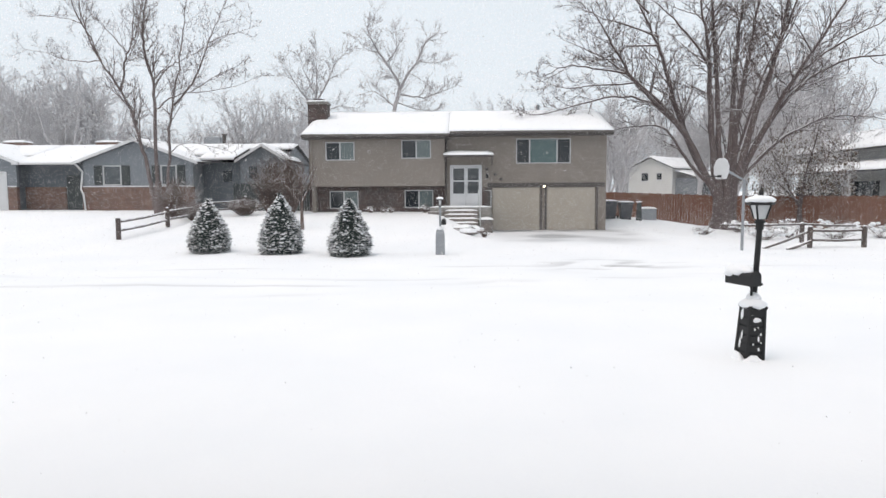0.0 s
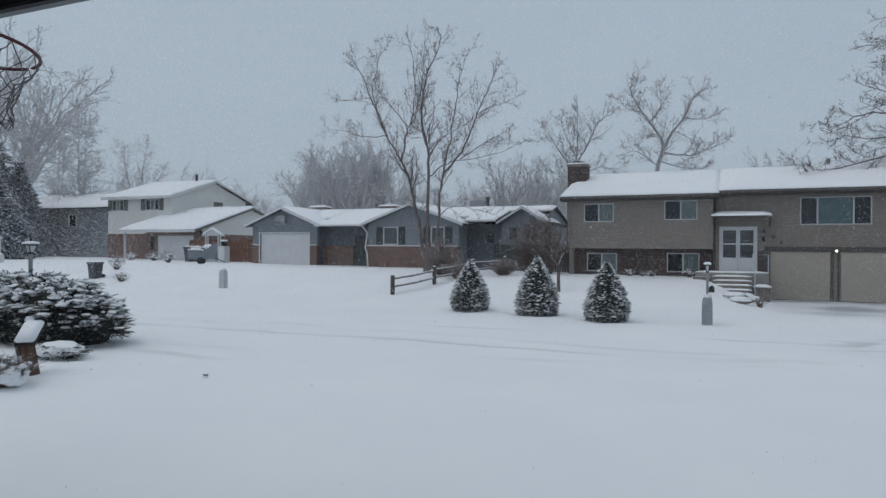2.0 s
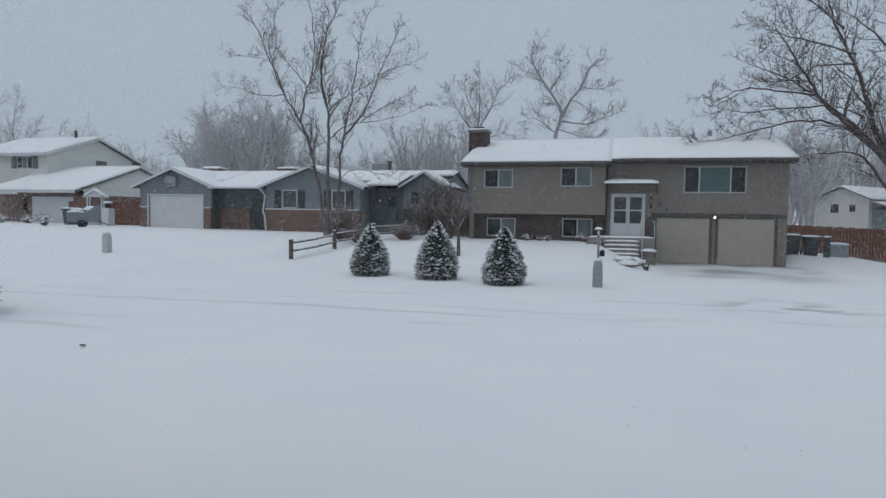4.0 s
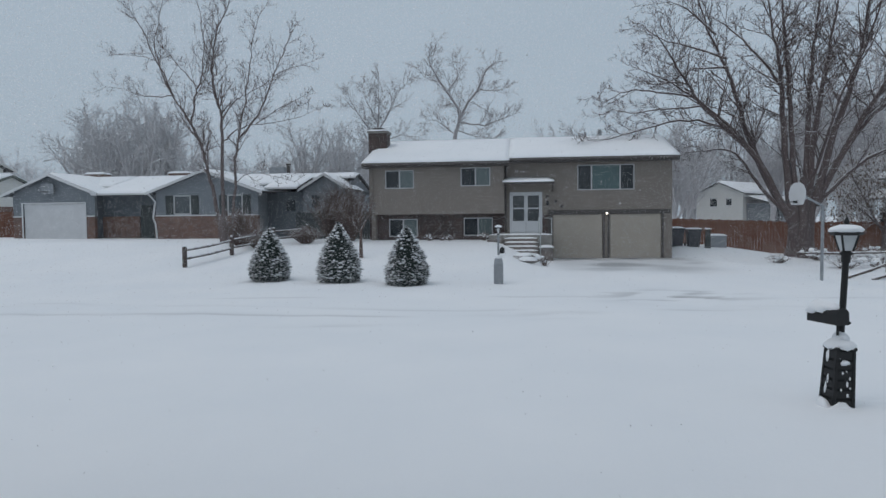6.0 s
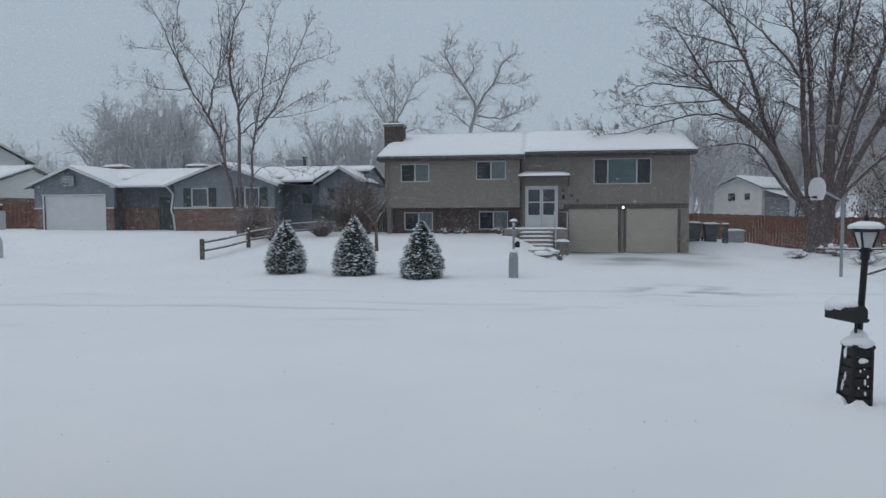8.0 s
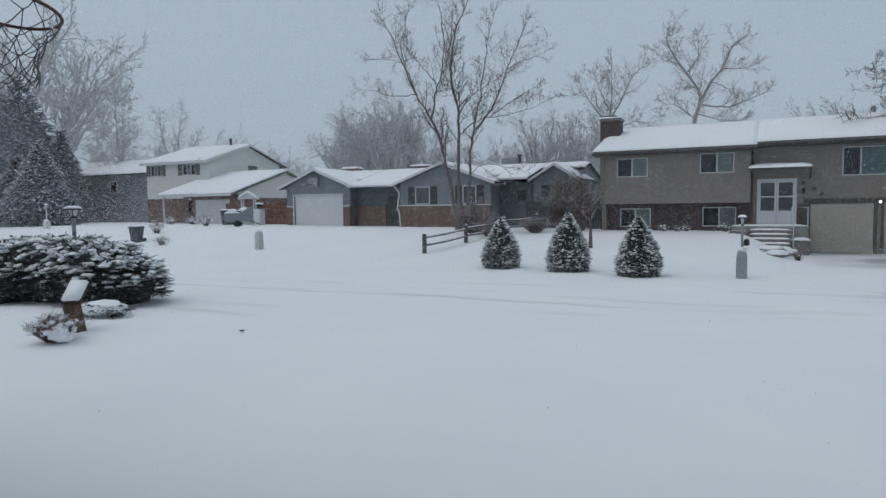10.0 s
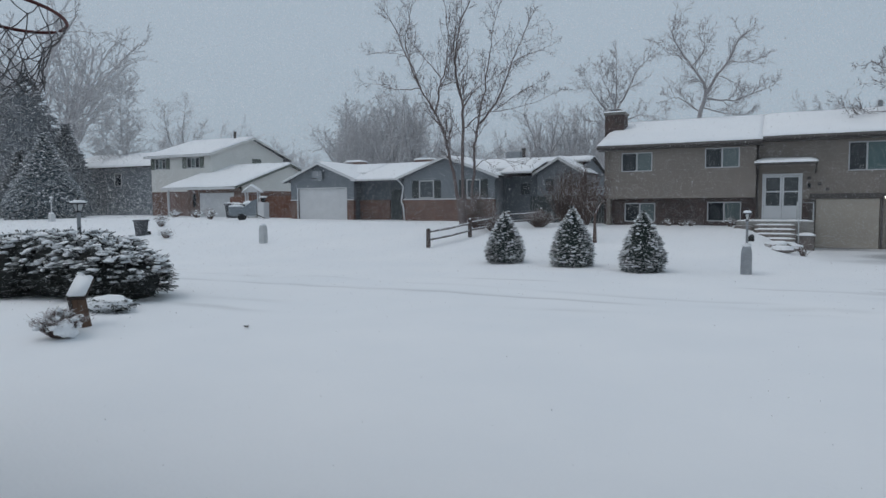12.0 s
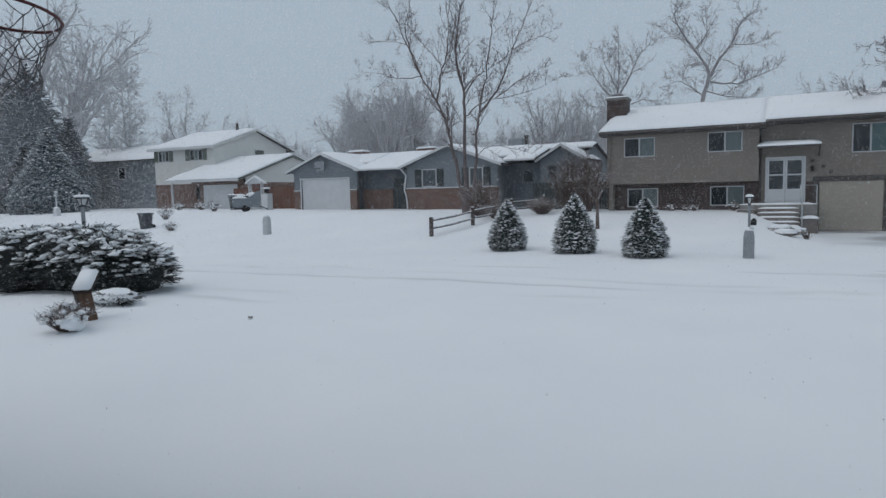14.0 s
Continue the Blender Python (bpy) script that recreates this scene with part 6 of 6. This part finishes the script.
ped = part("pedestal", slant(Shape().box(LX - 0.155, LX + 0.155, LY2 - 0.155, LY2 + 0.155, -0.1, ph)), BLACK_PANEL, lamp_post, "black slatted pedestal caked with snow")
for k, (dx, dy) in enumerate(((1, 1), (1, -1), (-1, 1), (-1, -1))):
    cx, cy = LX + dx * 0.155, LY2 + dy * 0.155
    part("corner_post", slant(Shape().box(cx - 0.028, cx + 0.028, cy - 0.028, cy + 0.028, -0.1, ph + 0.02, 0.006)), BLACK_METAL, ped)
for i in range(6):
    z = 0.04 + i * 0.105
    part("slat", slant(Shape().box(LX - 0.125, LX + 0.125, LY2 - 0.178, LY2 - 0.160, z, z + 0.085, 0.004)), BLACK_METAL, ped)
    part("slat", slant(Shape().box(LX - 0.178, LX - 0.160, LY2 - 0.125, LY2 + 0.125, z, z + 0.085, 0.004)), BLACK_METAL, ped)
part("top_board", slant(Shape().box(LX - 0.2, LX + 0.2, LY2 - 0.2, LY2 + 0.2, ph, ph + 0.035, 0.008)), BLACK_METAL, ped)
rng = random.Random(21)
snowy = Shape()
snowy.blob((LX, LY2, ph + 0.05), (0.15, 0.15, 0.075), rng, 0.2, 14, 8)
snowy.blob((LX, LY2, ph + 0.12), (0.085, 0.085, 0.075), rng, 0.2, 12, 7)
part("snow_cap", snowy.turned(spin).turned(lean), SNOW, ped, "snow heaped on the pedestal", smooth=True)
for dx, dz, w, h in ((-0.01, 0.53, 0.09, 0.026), (0.04, 0.30, 0.020, 0.035), (0.08, 0.36, 0.016, 0.02), (-0.05, 0.42, 0.016, 0.018), (0.02, 0.44, 0.012, 0.010), (-0.06, 0.24, 0.012, 0.016), (0.05, 0.18, 0.02, 0.025), (0.09, 0.26, 0.010, 0.012)):
    part("snow_patch", slant(Shape().blob((LX + dx, LY2 - 0.178, dz), (w, 0.02, h), rng, 0.5, 10, 6)), SNOW, ped, smooth=True)
for dy, dz, w, h in ((0.0, 0.34, 0.020, 0.05), (0.04, 0.24, 0.025, 0.06), (0.06, 0.58, 0.04, 0.06)):
    part("snow_patch", slant(Shape().blob((LX - 0.178, LY2 + dy, dz), (0.02, w, h), rng, 0.5, 10, 6)), SNOW, ped, smooth=True)
drift = Shape().blob((LX - 0.02, LY2 - 0.12, -0.02), (0.15, 0.08, 0.12), rng, 0.3, 14, 8).blob((LX - 0.14, LY2 - 0.02, -0.02), (0.07, 0.14, 0.15), rng, 0.3, 14, 8)
part("drift", drift, SNOW, ped, smooth=True)
part("post", Shape().tube([(LX, LY2, ph), (LX, LY2, 1.68)], [0.033, 0.033], 12).tube([(LX, LY2, 1.60), (LX, LY2, 1.70)], [0.045, 0.045], 12).turned(lean), BLACK_METAL, lamp_post)
head_shift = lean @ Vector((LX, LY2, 1.68))
lantern(lamp_post, head_shift.x, head_shift.y, head_shift.z, 0.15)
mb = lean @ Vector((LX, LY2, 1.02))
arch = [(0.075 * math.cos(a), 0.075 * math.sin(a) + 0.07) for a in [math.pi * i / 10 for i in range(11)]] + [(-0.075, -0.03), (0.075, -0.03)]
box_m = Matrix.Translation((mb.x - 0.095, mb.y - 0.03, mb.z - 0.03)) @ Matrix.Rotation(radians(20), 4, "Z")
mail = part("mailbox", Shape().prism([(a, 0.0, b) for a, b in arch], (0, 0.40, 0)).turned(box_m @ Matrix.Translation((0, -0.1, -0.02)) @ Matrix.Rotation(radians(0), 4, "X")), BLACK_METAL, lamp_post, "black arched mailbox with snow on top")
part("mailbox_door", Shape().prism([(a * 1.08, -0.018, b * 1.05) for a, b in arch], (0, 0.016, 0)).turned(box_m @ Matrix.Translation((0, -0.1, -0.02))), BLACK_METAL, mail)
part("snow_cap", Shape().blob((0, 0.13, 0.12), (0.075, 0.19, 0.06), rng, 0.5, 18, 10).blob((-0.035, 0.20, 0.10), (0.075, 0.14, 0.08), rng, 0.6, 14, 8).turned(box_m), SNOW, mail, smooth=True)
part("bracket", Shape().tube([(mb.x - 0.07, mb.y - 0.06, mb.z - 0.06), (mb.x - 0.07, mb.y - 0.06, mb.z - 0.20)], [0.014, 0.014], 6).box(mb.x - 0.09, mb.x + 0.05, mb.y - 0.09, mb.y + 0.02, mb.z - 0.075, mb.z - 0.05), BLACK_METAL, mail)


lamp_post.location.z = -0.12


def pedestal_lamp(x, y, tall, label, colour, head=True, ped_h=0.85, ped_w=0.19, mailbox=False):
    z = height(x, y)
    lp = thing("lamp_post", (x, y, z), label, "lamp post", "pedestal lamps of the street")
    part("pedestal", Shape().lathe(x, y, [(ped_w * 1.35, z - 0.1), (ped_w * 1.3, z + ped_h * 0.8), (ped_w * 1.05, z + ped_h), (ped_w * 0.5, z + ped_h + 0.08)], 4), colour, lp)
    part("snow_cap", Shape().blob((x, y, z + ped_h + 0.06), (ped_w * 0.9, ped_w * 0.9, 0.07), random.Random(2), 0.2, 10, 6), SNOW, lp, smooth=True)
    if head:
        part("post", Shape().tube([(x, y, z + ped_h), (x, y, z + tall - 0.42)], [0.036, 0.036], 10), colour, lp)
        lantern(lp, x, y, z + tall - 0.43, 0.105, dark=head == "dark")
    if mailbox:
        part("mailbox", Shape().prism([(a + x + 0.12, y - 0.2, b * 1.1 + z + ped_h + 0.22) for a, b in arch], (0, 0.45, 0)), BLACK_METAL, lp)
    return lp


pedestal_lamp(0.20, 23.0, 2.0, "grey pedestal lamp post with a black mailbox before the house", GREY_METAL, "dark", 0.80, 0.16, True)
pedestal_lamp(-21.62, 26.5, 1.0, "short pale pedestal with a snow cap at the kerb", PALE_METAL, None, 0.85, 0.155)
pedestal_lamp(-47.2, 32.3, 1.95, "white pedestal lamp post before dark spruces", WHITE_PAINT, "pale", 0.55, 0.19)
l3 = thing("lamp_post", (-15.55, 12.7, 0.0), "black lantern on a pale post behind the juniper", "lamp post", "pedestal lamps of the street")
part("post", Shape().tube([(-15.55, 12.7, -0.1), (-15.55, 12.7, 1.90)], [0.05, 0.05], 10), GREY_METAL, l3)
lantern(l3, -15.55, 12.7, 1.88, 0.175)

# ---- loose things ----
# the rustic split-log stand with its slanting snowy lid
fx, fy = -9.58, 8.62
fz = height(fx, fy)
stand = thing("log_stand", (fx, fy, fz), "split-log stand with a slanting lid under snow", "stand")
part("log", Shape().prism([(fx - 0.13, fy - 0.09, fz - 0.1), (fx + 0.01, fy - 0.12, fz - 0.1), (fx + 0.02, fy + 0.11, fz - 0.1), (fx - 0.12, fy + 0.12, fz - 0.1)], (-0.10, -0.06, 0.62)), LOG, stand)
part("log", Shape().prism([(fx + 0.015, fy - 0.115, fz - 0.1), (fx + 0.11, fy - 0.07, fz - 0.1), (fx + 0.10, fy + 0.09, fz - 0.1), (fx + 0.025, fy + 0.10, fz - 0.1)], (-0.09, -0.06, 0.63)), LOG_CUT, stand, "pale split face")
lid_m = Matrix.Translation((fx - 0.06, fy - 0.02, fz + 0.60)) @ Matrix.Rotation(radians(-49), 4, "Z") @ Matrix.Rotation(radians(23), 4, "Y")
part("lid", Shape().box(-0.42, 0.26, -0.15, 0.15, -0.02, 0.03, 0.01).turned(lid_m), LOG, stand)
part("snow_cap", Shape().box(-0.42, 0.26, -0.15, 0.15, 0.032, 0.10, 0.03).turned(lid_m), SNOW, stand, "slab of snow", smooth=True)


def bin_(x, y, w, h, label, mat, group=""):
    z = height(x, y)
    b = thing("wheeled_bin", (x, y, z), label, "bin", group)
    s = Shape().lathe(x, y, [(w * 0.5, z - 0.05), (w * 0.66, z + h * 0.9)], 4)
    part("body", s, mat, b)
    part("lid", Shape().box(x - w * 0.55, x + w * 0.55, y - w * 0.55, y + w * 0.58, z + h * 0.9, z + h, 0.03), mat, b)
    part("snow_cap", snow_slab(x - w * 0.55, x + w * 0.55, y - w * 0.55, z + h, y + w * 0.58, z + h, 0.08, x), SNOW, b)
    for k in (-1, 1):
        part("wheel", Shape().tube([(x + k * w * 0.42, y + w * 0.5, z + 0.12), (x + k * w * 0.5, y + w * 0.5, z + 0.12)], [0.12, 0.12], 12), BLACK_METAL, b)
    return b


bin_(-31.6, 27.5, 0.60, 0.90, "dark wheeled bin topped with snow at the kerb", DARK_PLASTIC)
bin_(-37.2, 40.4, 0.85, 1.15, "dark wheeled bin topped with snow by a garage", DARK_PLASTIC, "bins by the garage")
bin_(-36.2, 40.2, 0.85, 1.05, "dark wheeled bin topped with snow by a garage", DARK_PLASTIC, "bins by the garage")
bin_(9.45, 39.4, 0.72, 0.98, "dark bin under snow beside the garage wall", DARK_PLASTIC, "bins by the cedar fence")
bin_(10.3, 39.3, 0.75, 0.96, "dark bin under snow beside the garage wall", DARK_PLASTIC, "bins by the cedar fence")
ac = thing("utility_box", (11.9, 40.5, 0.0), "grey metal utility box topped with snow by the fence", "utility box")
part("body", Shape().box(11.4, 12.35, 40.2, 40.9, 0.0, 0.90, 0.03), GREY_METAL, ac)
part("snow_cap", snow_slab(11.37, 12.38, 40.17, 0.90, 40.93, 0.90, 0.09, 4.0), SNOW, ac)
sled = thing("leaning_board", (10.95, 38.9, 0.0), "dark curved panel leaning against the bins", "panel")
part("panel", Shape().prism([(10.75, 38.7, 0.0), (11.08, 38.7, 0.0), (11.1, 38.9, 1.38), (10.85, 38.9, 1.22)], (0, 0.06, 0)), SHUTTER, sled)
part("snow_cap", Shape().blob((10.97, 38.93, 1.33), (0.2, 0.06, 0.05), random.Random(6), 0.2, 10, 6), SNOW, sled, smooth=True)

# the covered cart by the garage wing
cx, cy = -31.9, 36.1
cz = height(cx, cy)
cart = thing("cart", (cx, cy, cz), "blue-grey utility cart with a snow-covered load", "cart")
cart_m = Matrix.Translation((cx, cy, cz)) @ Matrix.Rotation(radians(38), 4, "Z")
part("body", Shape().prism([(-0.95, -0.45, 0.30), (0.75, -0.45, 0.30), (0.85, -0.45, 0.86), (-1.0, -0.45, 0.86)], (0, 0.9, 0)).turned(cart_m), BLUE_GREY, cart)
part("rim", Shape().box(-1.03, 0.88, -0.48, 0.48, 0.862, 0.91, 0.015).turned(cart_m), BLUE_GREY, cart)
part("load", Shape().prism([(0.1, -0.4, 0.912), (0.82, -0.4, 0.912), (0.86, -0.4, 1.45), (0.55, -0.4, 1.30)], (0, 0.8, 0)).turned(cart_m), BLUE_GREY, cart, "tilted panel under snow")
part("snow_cover", Shape().blob((-0.5, 0, 0.93), (0.5, 0.46, 0.13), random.Random(7), 0.3, 16, 8).blob((0.3, 0, 1.16), (0.34, 0.42, 0.16), random.Random(8), 0.3, 16, 8).turned(cart_m), SNOW, cart, smooth=True)
for k in (-0.50, 0.50):
    part("wheel", Shape().tube([(-0.15, k - 0.05, 0.20), (-0.15, k + 0.05, 0.20)], [0.24, 0.24], 16).turned(cart_m), BLACK_METAL, cart)
part("tongue", Shape().tube([(0.78, 0, 0.36), (1.35, 0, 0.12)], [0.03, 0.03], 8).turned(cart_m), BLACK_METAL, cart)

# the roofed white post structure behind the cart
ax, ay = -35.25, 40.6
az = height(ax, ay)
well = thing("wishing_well", (ax, ay, az), "small white wishing well with a snowy gabled roof", "wishing well")
well_m = Matrix.Translation((ax, ay, az)) @ Matrix.Rotation(radians(30), 4, "Z")
part("base", Shape().lathe(0, 0, [(0.5, -0.1), (0.5, 0.75), (0.56, 0.8)], 12).turned(well_m), PALE_METAL, well)
for dx in (-0.46, 0.46):
    for dy in (-0.36, 0.36):
        part("post", Shape().box(dx - 0.05, dx + 0.05, dy - 0.05, dy + 0.05, 0.6, 2.02, 0.01).turned(well_m), WHITE_PAINT, well)
part("gable", Shape().prism([(-0.6, -0.47, 1.98), (0.6, -0.47, 1.98), (0, -0.47, 2.42)], (0, 0.05, 0)).turned(well_m), WHITE_PAINT, well)
for x0 in (-0.72, 0.72):
    part("roof", turn_y(roof_slab(-0.56, 0.56, x0, 1.96, 0, 2.44, 0.05)).turned(well_m), WHITE_PAINT, well)
    part("snow_cover", turn_y(snow_slab(-0.56, 0.56, x0, 2.01, 0, 2.49, 0.12, x0)).turned(well_m), SNOW, well)

# the white box pedestal beside the cart
wx, wy = -33.3, 39.6
wz = height(wx, wy)
wp = thing("garden_pedestal", (wx, wy, wz), "white box pedestal with a small dark lantern under snow", "pedestal")
part("box", Shape().box(wx - 0.3, wx + 0.3, wy - 0.3, wy + 0.3, wz - 0.05, wz + 1.22, 0.03), WHITE_PAINT, wp)
part("lantern", Shape().lathe(wx, wy, [(0.13, wz + 1.22), (0.2, wz + 1.5), (0.28, wz + 1.53), (0.08, wz + 1.62)], 8), BLACK_METAL, wp)
part("snow_cap", Shape().blob((wx, wy, wz + 1.61), (0.3, 0.3, 0.09), random.Random(12), 0.2, 12, 6), SNOW, wp, smooth=True)

# the street hoop under the great tree
hp = thing("basketball_hoop", (10.75, 24.6, 0.0), "street basketball hoop with a white fan-shaped backboard", "basketball hoop")
part("pole", Shape().tube([(10.75, 24.6, -0.2), (10.75, 24.6, 2.3), (10.0, 24.45, 2.68)], [0.05, 0.05, 0.045], 10), GREY_METAL, hp)
fan = [(-0.36, 0.0), (0.36, 0.0), (0.52, 0.22), (0.54, 0.45), (0.40, 0.66), (0.18, 0.76), (-0.18, 0.76), (-0.40, 0.66), (-0.54, 0.45), (-0.52, 0.22)]
bm_ = Matrix.Translation((9.86, 24.4, 2.34)) @ Matrix.Rotation(radians(-80), 4, "Z") @ Matrix.Diagonal((0.84, 0.95, 0.95, 1))
part("backboard", Shape().prism([(a, 0, b) for a, b in fan], (0, 0.04, 0)).turned(bm_), WHITE_PAINT, hp, "white fan-shaped backboard")
ring = [(0.20 * math.cos(a), -0.30 + 0.20 * math.sin(a), 0.10) for a in [2 * math.pi * i / 18 for i in range(19)]]
part("rim", Shape().tube(ring, [0.012] * 19, 6).box(-0.06, 0.06, -0.1, 0.0, 0.06, 0.14).turned(bm_), BLACK_METAL, hp)

# the hoop under the eave: a worn red rim with a greyed net
RX, RYY, RZZ, RR = -2.31, 3.29, 2.955, 0.25
SAG = 0.15
rim_thing = thing("eave_hoop", (RX, RYY, 2.60), "worn red basketball rim with a ragged grey net", "basketball hoop")
ring = [(RX + RR * math.cos(a), RYY + RR * math.sin(a), RZZ - SAG * RR * math.sin(a)) for a in [2 * math.pi * i / 48 for i in range(49)]]
part("rim", Shape().tube(ring, [0.0085] * 49, 8, False), RED_METAL, rim_thing, smooth=True)
part("brace", Shape().tube([(RX + RR * 0.86, RYY - RR * 0.5, RZZ + 0.01), (RX + RR * 0.45, RYY - RR * 0.72, RZZ - 0.01), (RX - RR * 0.45, RYY - RR * 0.72, RZZ - 0.01), (RX - RR * 0.86, RYY - RR * 0.5, RZZ + 0.01)], [0.006] * 4, 6), RED_METAL, rim_thing)
part("bracket", Shape().box(RX - 0.08, RX + 0.08, EY + 0.06, RYY - RR + 0.01, RZZ - 0.02, RZZ + 0.06, 0.006), RED_METAL, rim_thing)
rng = random.Random(9)
net = Shape()
loops, levels = 12, 6
prof = [(RR * 0.99, -0.005), (RR * 0.91, -0.065), (RR * 0.76, -0.13), (RR * 0.64, -0.19), (RR * 0.57, -0.25), (RR * 0.55, -0.30), (RR * 0.57, -0.34)]
jit = [[(rng.gauss(0, 0.010), rng.gauss(0, 0.010), rng.gauss(0, 0.010)) for _ in range(loops)] for _ in range(levels + 1)]


def knot(lv, k):
    r, dz = prof[lv]
    a = 2 * math.pi * (k + 0.5 * (lv % 2)) / loops
    j = jit[lv][k % loops]
    return Vector((RX + r * math.cos(a) + j[0] * (lv > 0), RYY + r * math.sin(a) + j[1] * (lv > 0), RZZ - SAG * r * math.sin(a) * (1 - lv / levels) + dz + j[2] * (lv > 0)))


for lv in range(levels):
    for k in range(loops):
        for o in ((0, 1) if lv % 2 else (-1, 0)):
            a, b = knot(lv, k), knot(lv + 1, k + o)
            m = a.lerp(b, 0.5) + Vector((0, 0, -0.008))
            net.tube([a, m, b], [0.0028, 0.0026, 0.0028], 5, False)
        net.blob(knot(lv + 1, k), (0.006, 0.006, 0.006), rng, 0.2, 6, 4)
for k in range(loops):
    p0, p1 = knot(levels, k), knot(levels, k + 1)
    net.tube([p0, p0.lerp(p1, 0.5) + Vector((0, 0, -0.04)), p1], [0.0026] * 3, 5, False)
part("net", net, CORD, rim_thing, "ragged grey cord net")

# a curled dead leaf and dark crumbs on the snow
for i, (x, y, r) in enumerate(((-7.1, 9.88, 0.03),)):
    s = Shape()
    rr = random.Random(i)
    for k in range(5):
        sprig(s, (x, y, height(x, y) + 0.03), (rr.gauss(0, 1), rr.gauss(0, 1), 0.4), r * 2.2, r, rr)
    whole("dead_leaf", s, LOG, "curled dark leaf lying on snow", "leaf", "dead leaves on the snow")


# ---- falling snow: loose flakes in the air, thick enough to veil what stands far off ----
def flake_shader(name, cover):
    """White flakes that let light through; cover is how much of what lies behind one of them hides."""
    m = bpy.data.materials.new(name)
    m.use_nodes = True
    n, l = m.node_tree.nodes, m.node_tree.links
    n.remove(n["Principled BSDF"])
    diff, trans, mix = n.new("ShaderNodeBsdfDiffuse"), n.new("ShaderNodeBsdfTranslucent"), n.new("ShaderNodeMixShader")
    diff.inputs["Color"].default_value = (0.97, 0.97, 0.98, 1)
    trans.inputs["Color"].default_value = (0.97, 0.97, 0.98, 1)
    l.new(diff.outputs[0], mix.inputs[1])
    l.new(trans.outputs[0], mix.inputs[2])
    thin, both = n.new("ShaderNodeBsdfTransparent"), n.new("ShaderNodeMixShader")
    both.inputs["Fac"].default_value = cover
    l.new(thin.outputs[0], both.inputs[1])
    l.new(mix.outputs[0], both.inputs[2])
    l.new(both.outputs[0], n["Material Output"].inputs["Surface"])
    return m


FLAKE = flake_shader("falling_flake", 0.62)
FLURRY = flake_shader("fine_flurry_of_snow", 0.75)


def snowfall(name, count, near, far, size, label, seed, mat=FLAKE):
    """Flakes strewn between two distances over the street and the yards; clumped flakes farther off are larger."""
    r = np.random.RandomState(seed)
    dist = near + (far - near) * r.rand(count)
    turn = np.radians(-38 + 100 * r.rand(count))
    low = np.arctan2(-2.0, dist)
    lift = low + (0.40 - low) * r.rand(count) ** 1.7
    c = np.stack([1.0 - np.sin(turn) * dist, 1.5 + np.cos(turn) * dist, 2.1 + np.tan(lift) * dist], 1)
    inside = np.zeros(count, bool)
    for x0, x1, y0, y1, z1 in ((-6.8, 8.3, 34.2, 42.5, 5.0), (-31, -9, 39.3, 49, 4.0), (-54, -38.7, 43, 57, 6.5), (31, 41, 43, 63, 5.0), (20, 31, 72, 82, 3.5), (-72, -57, 49.5, 58, 6.2)):
        inside |= (c[:, 0] > x0) & (c[:, 0] < x1) & (c[:, 1] > y0) & (c[:, 1] < y1) & (c[:, 2] < z1)
    c, dist = c[~inside], dist[~inside]
    n = len(c)
    s = (size[0] + size[1] * dist) * (0.6 + 0.8 * r.rand(n))
    a = r.randn(n, 3)
    a /= np.linalg.norm(a, axis=1)[:, None]
    b = np.cross(a, r.randn(n, 3))
    b /= np.linalg.norm(b, axis=1)[:, None]
    corners = np.stack([c + a * s[:, None] * 0.58, c + (b * 0.5 - a * 0.29) * s[:, None], c - (b * 0.5 + a * 0.29) * s[:, None]], 1).reshape(-1, 3)
    me = bpy.data.meshes.new(name)
    me.vertices.add(3 * n)
    me.vertices.foreach_set("co", corners.ravel())
    me.loops.add(3 * n)
    me.loops.foreach_set("vertex_index", np.arange(3 * n))
    me.polygons.add(n)
    me.polygons.foreach_set("loop_start", np.arange(0, 3 * n, 3))
    me.update(calc_edges=True)
    me.materials.append(mat)
    return tagged(new(name, me), label, "falling snow", kind="stuff")


snowfall("falling_snow", 9000, 10.0, 40.0, (0.0, 0.0014), "countless white snowflakes drifting over the street", 5)
snowfall("distant_snow", 800000, 48.0, 115.0, (0.0, 0.0009), "thick veil of falling snow beyond the houses", 7, FLURRY)
snowfall("street_snow", 260000, 14.0, 33.0, (0.0, 0.00062), "fine falling snow veiling the street and houses", 8, FLURRY)
snowfall("near_flakes", 2600, 2.5, 34.0, (0.008, 0.0005), "large loose snowflakes drifting close by", 6)
